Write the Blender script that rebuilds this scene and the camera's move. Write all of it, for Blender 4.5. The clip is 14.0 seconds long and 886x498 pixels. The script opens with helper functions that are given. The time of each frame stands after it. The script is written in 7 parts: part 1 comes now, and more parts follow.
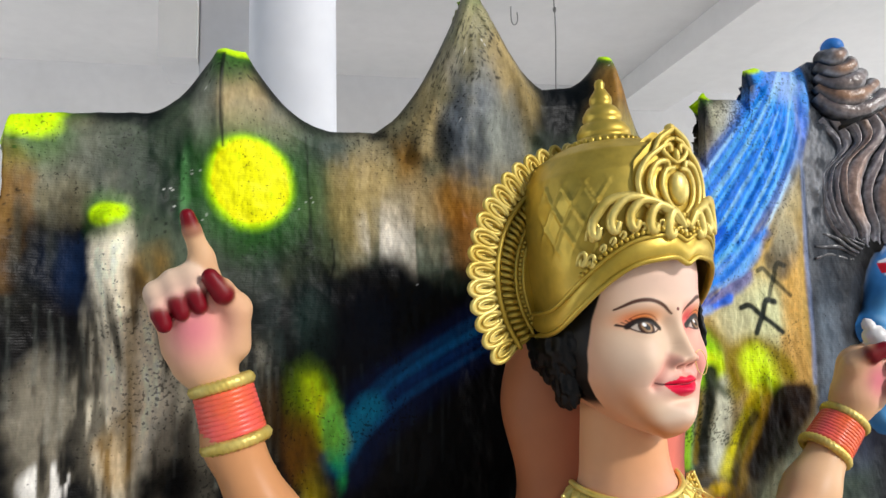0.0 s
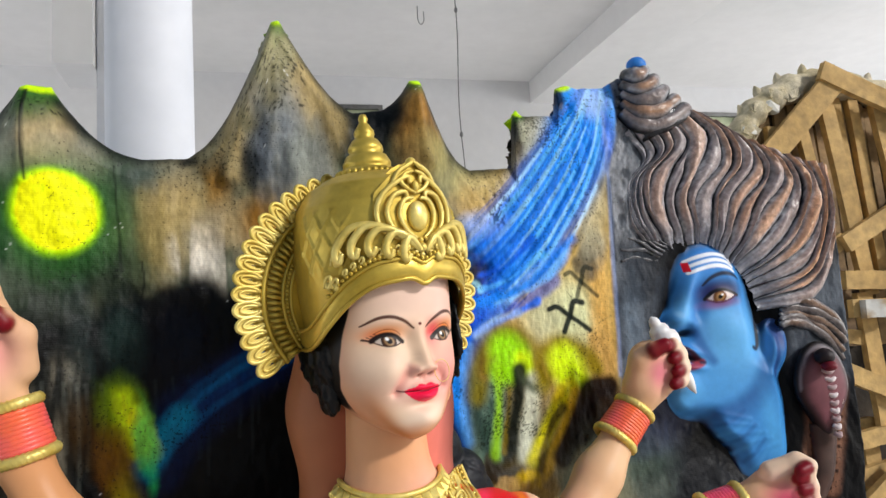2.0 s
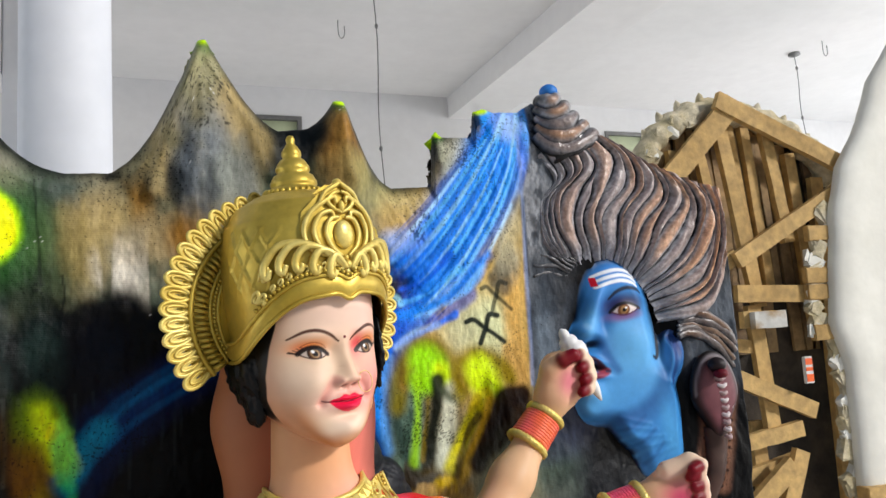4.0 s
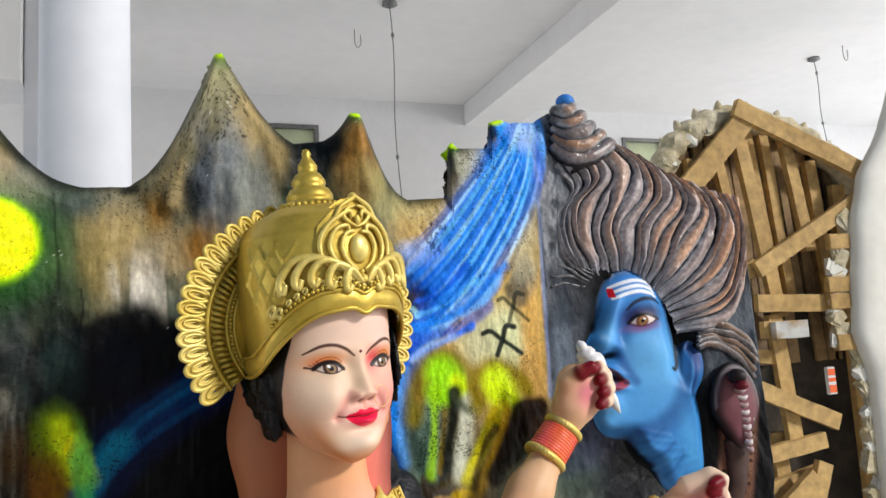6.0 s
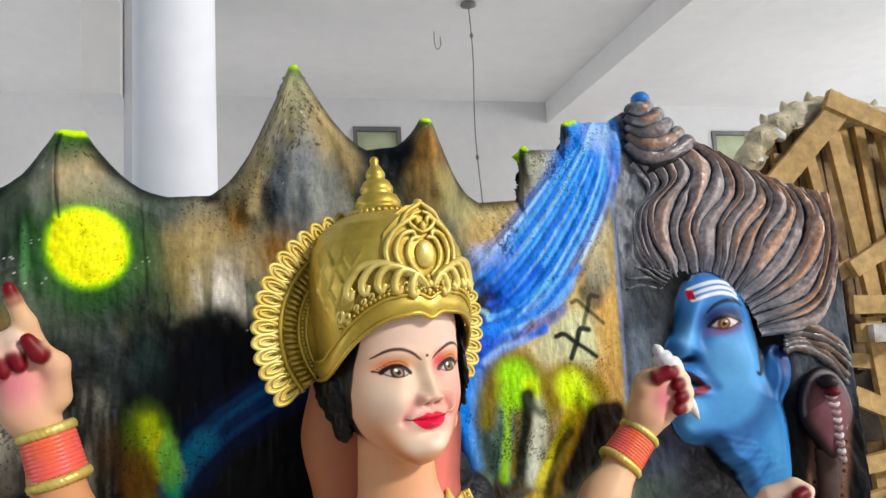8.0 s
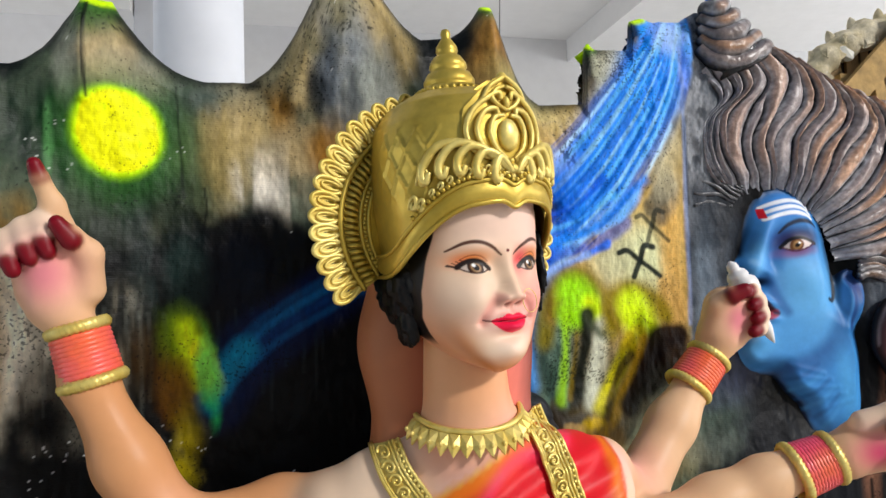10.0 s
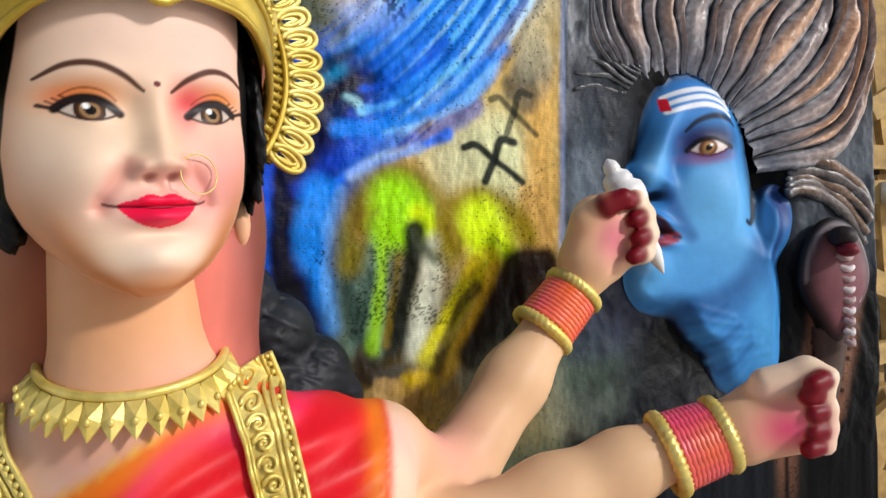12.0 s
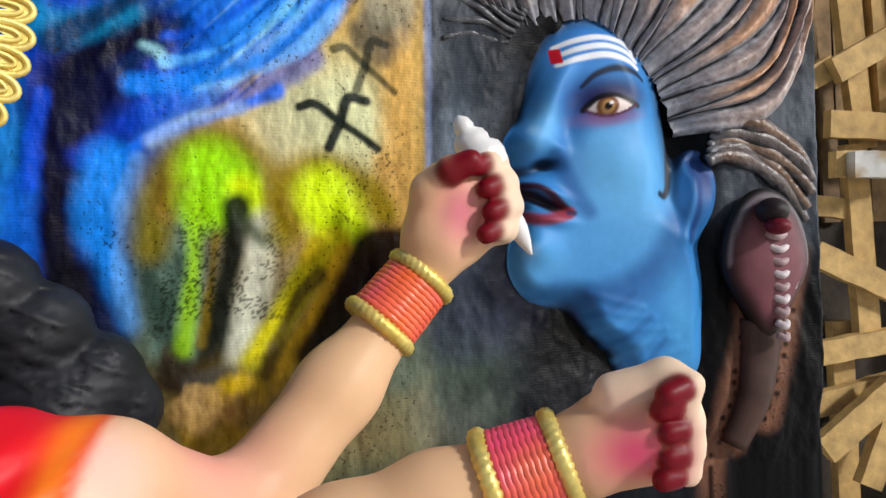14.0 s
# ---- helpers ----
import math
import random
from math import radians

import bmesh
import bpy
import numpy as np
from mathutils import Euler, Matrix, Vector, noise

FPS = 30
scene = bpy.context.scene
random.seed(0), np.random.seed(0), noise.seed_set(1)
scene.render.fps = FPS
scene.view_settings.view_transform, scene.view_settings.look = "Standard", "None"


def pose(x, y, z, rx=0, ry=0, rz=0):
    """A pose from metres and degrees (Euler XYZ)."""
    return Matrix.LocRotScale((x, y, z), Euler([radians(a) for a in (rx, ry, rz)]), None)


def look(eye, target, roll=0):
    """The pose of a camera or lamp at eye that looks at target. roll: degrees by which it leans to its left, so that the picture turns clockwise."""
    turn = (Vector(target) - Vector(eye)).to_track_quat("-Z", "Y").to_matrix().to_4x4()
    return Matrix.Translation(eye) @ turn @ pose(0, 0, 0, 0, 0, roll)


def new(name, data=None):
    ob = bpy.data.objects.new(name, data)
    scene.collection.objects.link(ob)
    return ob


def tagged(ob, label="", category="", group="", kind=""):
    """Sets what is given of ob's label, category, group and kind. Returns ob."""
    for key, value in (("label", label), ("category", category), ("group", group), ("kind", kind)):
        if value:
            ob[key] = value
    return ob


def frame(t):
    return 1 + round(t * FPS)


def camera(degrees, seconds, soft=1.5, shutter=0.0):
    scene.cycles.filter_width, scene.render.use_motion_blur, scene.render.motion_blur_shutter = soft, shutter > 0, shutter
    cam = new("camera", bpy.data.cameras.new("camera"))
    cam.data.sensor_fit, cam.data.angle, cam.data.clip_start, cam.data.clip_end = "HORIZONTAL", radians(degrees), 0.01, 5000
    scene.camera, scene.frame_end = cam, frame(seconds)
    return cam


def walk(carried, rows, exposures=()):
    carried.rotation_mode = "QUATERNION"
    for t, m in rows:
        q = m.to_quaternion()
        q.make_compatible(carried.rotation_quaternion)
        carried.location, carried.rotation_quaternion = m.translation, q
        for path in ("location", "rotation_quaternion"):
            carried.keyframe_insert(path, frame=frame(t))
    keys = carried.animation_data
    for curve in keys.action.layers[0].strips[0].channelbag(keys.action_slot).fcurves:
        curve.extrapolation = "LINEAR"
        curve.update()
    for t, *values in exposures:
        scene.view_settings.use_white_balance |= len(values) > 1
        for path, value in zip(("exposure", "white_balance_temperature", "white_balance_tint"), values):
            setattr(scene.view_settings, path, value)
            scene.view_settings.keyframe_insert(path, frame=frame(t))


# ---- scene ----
cam = camera(61.6, 14.0)
PATH = [
    (0, (0.0915, -0.0532, 1.6158), (0.2670, 1.4250, 1.8017), -1.3),
    (0.5, (0.1658, -0.0915, 1.6330), (0.3420, 1.3875, 1.8123), -1.8),
    (1, (0.2722, -0.1395, 1.6442), (0.4650, 1.3380, 1.8145), -2.4),
    (1.5, (0.3427, -0.1785, 1.6488), (0.5670, 1.2953, 1.8130), -2.9),
    (2, (0.3960, -0.2265, 1.6473), (0.6570, 1.2428, 1.8055), -3.2),
    (2.5, (0.4320, -0.2685, 1.6502), (0.7372, 1.1917, 1.8017), -3.3),
    (3, (0.4275, -0.2843, 1.6502), (0.7807, 1.1655, 1.8003), -3.4),
    (3.2, (0.4208, -0.2880, 1.6495), (0.7935, 1.1565, 1.8033), -3.4),
    (5.3, (0.3060, -0.3067, 1.6638), (0.7485, 1.1145, 1.8513), -3.7),
    (5.5, (0.3397, -0.2940, 1.6705), (0.7650, 1.1325, 1.8573), -3.6),
    (6, (0.3742, -0.2948, 1.6645), (0.7657, 1.1415, 1.8498), -3.5),
    (6.5, (0.3960, -0.2955, 1.6660), (0.7402, 1.1527, 1.8528), -3.7),
    (7, (0.4028, -0.3045, 1.6690), (0.6960, 1.1542, 1.8595), -4.0),
    (7.2, (0.3968, -0.3127, 1.6758), (0.6653, 1.1498, 1.8700), -4.1),
    (9.3, (0.4372, -0.2707, 1.6353), (0.6338, 1.2098, 1.7717), -2.4),
    (9.5, (0.4058, -0.2318, 1.6202), (0.6098, 1.2495, 1.7417), -2.1),
    (10, (0.2985, -0.1268, 1.5873), (0.5175, 1.3545, 1.6833), -1.9),
    (10.5, (0.2378, -0.0690, 1.5730), (0.4883, 1.4085, 1.6405), -1.3),
    (11, (0.3172, 0.0420, 1.5580), (0.6038, 1.5135, 1.6067), -0.8),
    (11.5, (0.4958, 0.1845, 1.5535), (0.8265, 1.6478, 1.5835), -0.7),
    (12, (0.6900, 0.3112, 1.5130), (0.9810, 1.7827, 1.4988), -0.6),
    (12.5, (0.7927, 0.4163, 1.5152), (1.0897, 1.8862, 1.4905), -1.6),
    (13, (0.8160, 0.4275, 1.5183), (1.1190, 1.8960, 1.4830), -2.5),
    (13.5, (0.8445, 0.4425, 1.5093), (1.1940, 1.9013, 1.4718), -2.9),
    (14, (1.0042, 0.4755, 1.4845), (1.2532, 1.9545, 1.4590), -1.2),
]
walk(cam, [(t, look(eye, target, roll)) for t, eye, target, roll in PATH])

# ---- light ----
world = bpy.data.worlds.new("sky")
scene.world = world
world.use_nodes = True
wn = world.node_tree
sky = wn.nodes.new("ShaderNodeTexSky")
sky.sky_type, sky.sun_disc = "NISHITA", False
sky.sun_elevation, sky.sun_rotation = radians(29), radians(131)
wn.links.new(sky.outputs["Color"], wn.nodes["Background"].inputs["Color"])
wn.nodes["Background"].inputs["Strength"].default_value = 0.085
SUN_WAY = Vector((-0.66, 0.58, -0.48))
sun = new("sun", bpy.data.lights.new("sun", "SUN"))
sun.data.energy, sun.data.angle, sun.data.color = 3.1, radians(6.0), (1.0, 0.98, 0.96)
sun.matrix_world = look((4, -5, 6), Vector((4, -5, 6)) + SUN_WAY)
scene.view_settings.exposure = -0.22


def fill_light(name, eye, target, width, height, watts):
    """Unseen area lamp added at an assumed open side, as skylight for the ceiling."""
    ob = new(name, bpy.data.lights.new(name, "AREA"))
    ob.data.shape, ob.data.size, ob.data.size_y, ob.data.energy, ob.data.color = "RECTANGLE", width, height, watts, (0.96, 0.98, 1.0)
    ob.matrix_world = look(eye, target)


fill_light("fill_east", (9.2, 2.6, 2.3), (4.0, 2.8, 3.6), 6.5, 2.6, 340)
fill_light("fill_west", (-6.3, 2.4, 2.3), (-2.0, 2.6, 3.6), 6.5, 2.6, 135)


# ---- numbers and noise ----
def lin(h):
    """Linear colour of a six-digit hex colour."""
    v = [int(h[i:i + 2], 16) / 255 for i in (0, 2, 4)]
    return np.array([c / 12.92 if c <= 0.04045 else ((c + 0.055) / 1.055) ** 2.4 for c in v])


def step(a, b, x):
    t = np.clip((x - a) / (b - a), 0, 1)
    return t * t * (3 - 2 * t)


def lattice(ix, iy, seed):
    h = (ix * 374761393 + iy * 668265263 + seed * 1442695041) & 0xFFFFFFFF
    h = ((h ^ (h >> 13)) * 1274126177) & 0xFFFFFFFF
    return ((h ^ (h >> 16)) & 0xFFFF) / 65535.0


def vnoise(x, y, seed=0):
    """Smooth value noise in 0..1 on arrays."""
    ix, iy = np.floor(x).astype(np.int64), np.floor(y).astype(np.int64)
    fx, fy = x - ix, y - iy
    fx, fy = fx * fx * (3 - 2 * fx), fy * fy * (3 - 2 * fy)
    a = lattice(ix, iy, seed) * (1 - fx) + lattice(ix + 1, iy, seed) * fx
    b = lattice(ix, iy + 1, seed) * (1 - fx) + lattice(ix + 1, iy + 1, seed) * fx
    return a * (1 - fy) + b * fy


def fbm(x, y, seed=0, octaves=4):
    s, a, n = 0, 0.5, 0
    for k in range(octaves):
        s, n = s + a * vnoise(x * 2 ** k, y * 2 ** k, seed + k), n + a
        a *= 0.5
    return s / n


# ---- mesh helpers ----
def mesh_data(name, verts, faces, mats, cols=None, smooth=True, index=None):
    me = bpy.data.meshes.new(name)
    me.from_pydata([tuple(map(float, v)) for v in verts], [], [tuple(map(int, f)) for f in faces])
    for m in mats if isinstance(mats, (list, tuple)) else [mats]:
        me.materials.append(m)
    if cols is not None:
        at = me.color_attributes.new("paint", "FLOAT_COLOR", "POINT")
        c4 = np.ones((len(verts), 4), dtype=np.float32)
        c4[:, :3] = cols
        at.data.foreach_set("color", c4.ravel())
    if smooth:
        me.polygons.foreach_set("use_smooth", np.ones(len(me.polygons), dtype=bool))
    if index is not None:
        me.polygons.foreach_set("material_index", np.asarray(index, dtype=np.int32))
    me.update()
    return me


def piece(name, verts, faces, mats, parent=None, label="", cols=None, smooth=True):
    """One mesh object; a part where it has a parent."""
    ob = new(name, mesh_data(name, verts, faces, mats, cols, smooth))
    ob.parent = parent
    return tagged(ob, label)


def thing(name, label, category, group="", kind="", at=(0, 0, 0)):
    ob = new(name)
    ob.location = at
    return tagged(ob, label, category, group, kind)


def under(ob, parent):
    """Makes ob a part of parent, staying where it is."""
    ob.parent = parent
    ob.matrix_parent_inverse = parent.matrix_basis.inverted()
    return ob


def grid_faces(nu, nv, wrap_u=False):
    i, j = np.meshgrid(np.arange(nu if wrap_u else nu - 1), np.arange(nv - 1), indexing="ij")
    i2 = (i + 1) % nu
    return np.stack([i * nv + j, i2 * nv + j, i2 * nv + j + 1, i * nv + j + 1], -1).reshape(-1, 4)


def frame_along(pts):
    """Tangent, side and up arrays along a line of points."""
    p = np.asarray(pts, float)
    t = np.gradient(p, axis=0)
    t /= np.linalg.norm(t, axis=1)[:, None] + 1e-12
    up = np.array([0.0, -1.0, 0.05])
    s = np.cross(t, up)
    bad = np.linalg.norm(s, axis=1) < 1e-3
    s[bad] = np.cross(t[bad], [1.0, 0.1, 0])
    s /= np.linalg.norm(s, axis=1)[:, None]
    return t, s, np.cross(s, t)


def tube(pts, r, n=8, flat=1.0):
    """Verts and faces of a closed-ended tube; r a number or one per point; flat squashes it along its up side."""
    p = np.asarray(pts, float)
    t, s, u = frame_along(p)
    r = np.broadcast_to(np.asarray(r, float), (len(p),))
    a = np.linspace(0, 2 * np.pi, n, endpoint=False)
    ring = p[:, None] + r[:, None, None] * (np.cos(a)[None, :, None] * s[:, None] + flat * np.sin(a)[None, :, None] * u[:, None])
    v = ring.reshape(-1, 3)
    f = [(i * n + k, i * n + (k + 1) % n, (i + 1) * n + (k + 1) % n, (i + 1) * n + k) for i in range(len(p) - 1) for k in range(n)]
    f += [tuple(range(n))[::-1], tuple((len(p) - 1) * n + k for k in range(n))]
    return v, f


def lathe(profile, n=32, m=None):
    """A turned body: profile rows of (radius, height)."""
    pr = np.asarray(profile, float)
    a = np.linspace(0, 2 * np.pi, n, endpoint=False)
    v = np.stack([pr[None, :, 0] * np.cos(a)[:, None], pr[None, :, 0] * np.sin(a)[:, None], np.broadcast_to(pr[None, :, 1], (n, len(pr)))], -1).reshape(-1, 3)
    return (moved(v, m) if m is not None else v), [tuple(f) for f in grid_faces(n, len(pr), True)]


def moved(v, m):
    a = np.array(m)
    return np.asarray(v, float) @ a[:3, :3].T + a[:3, 3]


def ellipsoid(c, r, n=16, m=None):
    th = np.linspace(0.02, np.pi - 0.02, n)
    v, f = lathe(np.stack([np.sin(th), -np.cos(th)], 1), n + 8)
    v = v * np.asarray(r)
    if m is not None:
        v = moved(v, m)
    return v + np.asarray(c), f


def box(lo, hi, m=None, bevel=0.0):
    """Box verts and faces with optional chamfered edges."""
    bm = bmesh.new()
    bmesh.ops.create_cube(bm, size=1)
    lo, hi = Vector(lo), Vector(hi)
    for v in bm.verts:
        v.co = Vector([lo[k] + (v.co[k] + 0.5) * (hi[k] - lo[k]) for k in range(3)])
    if bevel:
        bmesh.ops.bevel(bm, geom=bm.edges[:], offset=bevel, segments=2, affect="EDGES")
    bm.verts.index_update()
    v, f = np.array([w.co[:] for w in bm.verts]), [tuple(w.index for w in p.verts) for p in bm.faces]
    bm.free()
    return (moved(v, m) if m is not None else v), f


def join(*parts):
    vs, fs, n = [], [], 0
    for v, f in parts:
        vs.append(np.asarray(v, float))
        fs += [tuple(int(k) + n for k in q) for q in f]
        n += len(v)
    return np.concatenate(vs), fs


def bezier(p0, p1, p2, p3, n=24):
    t = np.linspace(0, 1, n)[:, None]
    p0, p1, p2, p3 = (np.asarray(p, float) for p in (p0, p1, p2, p3))
    return (1 - t) ** 3 * p0 + 3 * t * (1 - t) ** 2 * p1 + 3 * t * t * (1 - t) * p2 + t ** 3 * p3


def spline(pts, n=40):
    """Catmull-Rom line through points."""
    p = np.asarray(pts, float)
    p = np.vstack([2 * p[0] - p[1], p, 2 * p[-1] - p[-2]])
    out = []
    for s in np.linspace(0, len(p) - 3 - 1e-9, n):
        i, t = int(s) + 1, s - int(s)
        out.append(0.5 * (2 * p[i] + (p[i + 1] - p[i - 1]) * t + (2 * p[i - 1] - 5 * p[i] + 4 * p[i + 1] - p[i + 2]) * t * t + (3 * p[i] - p[i - 1] - 3 * p[i + 1] + p[i + 2]) * t ** 3))
    return np.array(out)


# ---- materials ----
def material(name, colour=(0.5, 0.5, 0.5), rough=0.5, metal=0.0, grain=0.15, size=40.0, bump=0.1, paint=False, second=None, patch=3.0, bump_size=None, coat=0.0, weave=0.0, shine=0.5, pits=0.0):
    """Painted, plastered or metal surface: colour varied at two scales, with fine relief."""
    m = bpy.data.materials.new(name)
    m.use_nodes = True
    nt = m.node_tree
    L, N = nt.links.new, nt.nodes.new
    b = nt.nodes["Principled BSDF"]
    b.inputs["Roughness"].default_value, b.inputs["Metallic"].default_value = rough, metal
    b.inputs["Coat Weight"].default_value = coat
    b.inputs["Specular IOR Level"].default_value = shine
    tc = N("ShaderNodeTexCoord")
    n1, n2 = N("ShaderNodeTexNoise"), N("ShaderNodeTexNoise")
    for n, s, d in ((n1, patch, 4), (n2, size, 5)):
        n.inputs["Scale"].default_value, n.inputs["Detail"].default_value = s, d
        L(tc.outputs["Object"], n.inputs["Vector"])
    if paint:
        src = N("ShaderNodeAttribute")
        src.attribute_name = "paint"
        base = src.outputs["Color"]
    else:
        mx = N("ShaderNodeMix")
        mx.data_type = "RGBA"
        mx.inputs["A"].default_value = (*colour, 1)
        mx.inputs["B"].default_value = (*(second if second is not None else [c * 0.75 for c in colour]), 1)
        rp = N("ShaderNodeMapRange")
        rp.inputs["From Min"].default_value, rp.inputs["From Max"].default_value = 0.4, 0.65
        L(n1.outputs["Fac"], rp.inputs["Value"])
        L(rp.outputs["Result"], mx.inputs["Factor"])
        base = mx.outputs["Result"]
    mr = N("ShaderNodeMapRange")
    mr.inputs["From Min"].default_value, mr.inputs["From Max"].default_value = 0.25, 0.75
    mr.inputs["To Min"].default_value, mr.inputs["To Max"].default_value = 1 - grain, 1 + grain
    L(n2.outputs["Fac"], mr.inputs["Value"])
    mul = N("ShaderNodeVectorMath")
    mul.operation = "MULTIPLY"
    L(base, mul.inputs[0])
    L(mr.outputs["Result"], mul.inputs[1])
    colour_out = mul.outputs["Vector"]
    if pits:
        # brush streaks, and small dark pits in patches
        mp = N("ShaderNodeMapping")
        mp.inputs["Scale"].default_value = (150, 150, 50)
        L(tc.outputs["Object"], mp.inputs["Vector"])
        st = N("ShaderNodeTexNoise")
        st.inputs["Scale"].default_value, st.inputs["Detail"].default_value = 1.0, 4
        L(mp.outputs["Vector"], st.inputs["Vector"])
        sr = N("ShaderNodeMapRange")
        sr.inputs["From Min"].default_value, sr.inputs["From Max"].default_value = 0.32, 0.68
        sr.inputs["To Min"].default_value, sr.inputs["To Max"].default_value = 0.86, 1.13
        L(st.outputs["Fac"], sr.inputs["Value"])
        pn, pm = N("ShaderNodeTexNoise"), N("ShaderNodeTexNoise")
        pn.inputs["Scale"].default_value, pn.inputs["Detail"].default_value = 175.0, 3
        pm.inputs["Scale"].default_value, pm.inputs["Detail"].default_value = 6.5, 4
        L(tc.outputs["Object"], pn.inputs["Vector"])
        L(tc.outputs["Object"], pm.inputs["Vector"])
        pa = N("ShaderNodeMath")
        pa.operation = "MULTIPLY_ADD"
        pa.inputs[1].default_value = 0.55
        L(pm.outputs["Fac"], pa.inputs[0])
        L(pn.outputs["Fac"], pa.inputs[2])
        pr_ = N("ShaderNodeMapRange")
        pr_.inputs["From Min"].default_value, pr_.inputs["From Max"].default_value = 0.915, 0.975
        pr_.inputs["To Min"].default_value, pr_.inputs["To Max"].default_value = 1.0, 1.0 - pits
        L(pa.outputs["Value"], pr_.inputs["Value"])
        both = N("ShaderNodeMath")
        both.operation = "MULTIPLY"
        L(sr.outputs["Result"], both.inputs[0])
        L(pr_.outputs["Result"], both.inputs[1])
        m2 = N("ShaderNodeVectorMath")
        m2.operation = "MULTIPLY"
        L(colour_out, m2.inputs[0])
        L(both.outputs["Value"], m2.inputs[1])
        colour_out = m2.outputs["Vector"]
    L(colour_out, b.inputs["Base Color"])
    rr = N("ShaderNodeMapRange")
    rr.inputs["To Min"].default_value, rr.inputs["To Max"].default_value = max(rough - 0.12, 0.03), min(rough + 0.12, 1)
    L(n1.outputs["Fac"], rr.inputs["Value"])
    L(rr.outputs["Result"], b.inputs["Roughness"])
    if bump:
        bp = N("ShaderNodeBump")
        bp.inputs["Strength"].default_value, bp.inputs["Distance"].default_value = bump, 0.004
        n3 = N("ShaderNodeTexNoise")
        n3.inputs["Scale"].default_value, n3.inputs["Detail"].default_value = bump_size or size * 2, 6
        L(tc.outputs["Object"], n3.inputs["Vector"])
        height = n3.outputs["Fac"]
        if weave:
            wv = N("ShaderNodeTexWave")
            wv.wave_type, wv.bands_direction = "BANDS", "Z"
            wv.inputs["Scale"].default_value, wv.inputs["Distortion"].default_value, wv.inputs["Detail"].default_value = weave, 2.5, 2
            L(tc.outputs["Object"], wv.inputs["Vector"])
            ad = N("ShaderNodeMath")
            ad.operation = "MULTIPLY_ADD"
            ad.inputs[1].default_value = 0.10
            L(wv.outputs["Fac"], ad.inputs[0])
            L(n3.outputs["Fac"], ad.inputs[2])
            height = ad.outputs["Value"]
        if pits:
            # crinkles running down the cloth
            cr = N("ShaderNodeMath")
            cr.operation = "MULTIPLY_ADD"
            cr.inputs[1].default_value = 0.4
            L(st.outputs["Fac"], cr.inputs[0])
            L(height, cr.inputs[2])
            height = cr.outputs["Value"]
        L(height, bp.inputs["Height"])
        L(bp.outputs["Normal"], b.inputs["Normal"])
    return m


PLASTER = material("white_plaster", (0.74, 0.74, 0.75), 0.7, grain=0.03, size=12, bump=0.06, second=(0.66, 0.66, 0.67), patch=0.7)
COLUMN = material("column_paint", (0.66, 0.67, 0.71), 0.70, grain=0.03, size=15, bump=0.05, second=(0.58, 0.60, 0.65), patch=1.5)
CEILING = material("ceiling_plaster", (0.84, 0.83, 0.83), 0.8, grain=0.03, size=8, bump=0.05, second=(0.77, 0.77, 0.77), patch=0.5)
CONCRETE = material("concrete", (0.64, 0.62, 0.59), 0.85, grain=0.2, size=14, bump=0.2, second=(0.55, 0.53, 0.50), patch=0.8)
PAINTED = material("painted_jute", rough=0.44, grain=0.12, size=90, bump=0.24, paint=True, patch=6, bump_size=110, weave=70, shine=0.12, pits=0.65)
RELIEF = material("painted_relief", shine=0.28, rough=0.50, grain=0.05, size=60, bump=0.10, paint=True, patch=8, bump_size=60)
LOCKS = material("painted_hair_relief", shine=0.5, rough=0.30, grain=0.35, size=80, bump=0.8, paint=True, patch=14, bump_size=80)
SKIN = material("painted_clay_skin", shine=0.25, rough=0.46, grain=0.02, size=50, bump=0.02, paint=True, patch=5, bump_size=30)
GOLD = material("gold_paint", (0.60, 0.43, 0.07), 0.42, metal=0.55, grain=0.12, size=60, bump=0.16, second=(0.46, 0.31, 0.035), patch=9, bump_size=45)
BRASS = material("pale_gold_paint", (0.80, 0.64, 0.19), 0.42, metal=0.40, grain=0.12, size=90, bump=0.15, second=(0.66, 0.48, 0.09), patch=20)
ORANGE = material("orange_lacquer", (0.90, 0.15, 0.035), 0.35, grain=0.1, size=60, bump=0.1, second=(0.88, 0.12, 0.12), patch=9)
PINKBAND = material("pink_lacquer", (0.85, 0.06, 0.17), 0.35, grain=0.1, size=60, bump=0.1, second=(0.82, 0.13, 0.06), patch=9)
SHELL = material("white_shell_paint", (0.82, 0.80, 0.78), 0.4, grain=0.04, size=50, bump=0.1)
TIMBER = material("raw_timber", (0.56, 0.36, 0.13), 0.75, grain=0.30, size=30, bump=0.4, second=(0.42, 0.26, 0.085), patch=3)
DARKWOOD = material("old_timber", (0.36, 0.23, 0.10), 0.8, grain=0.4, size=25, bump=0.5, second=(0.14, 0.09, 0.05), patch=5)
SHADOW_BACKING = material("shadow_backing", (0.055, 0.040, 0.026), 0.9, grain=0.4, size=25, bump=0.6, second=(0.02, 0.016, 0.012), patch=5)
CLAY = material("dry_clay", (0.50, 0.42, 0.25), 0.9, grain=0.35, size=35, bump=0.9, second=(0.62, 0.55, 0.40), patch=11)
CHALK = material("white_primer", (0.82, 0.80, 0.72), 0.7, grain=0.04, size=20, bump=0.15, second=(0.74, 0.72, 0.64), patch=3)
STEEL = material("grey_wire", (0.22, 0.22, 0.22), 0.5, metal=0.6, bump=0)
PRIMED = material("splashed_primer", (0.55, 0.54, 0.50), 0.7, grain=0.2, size=25, bump=0.2, second=(0.34, 0.22, 0.10), patch=16)
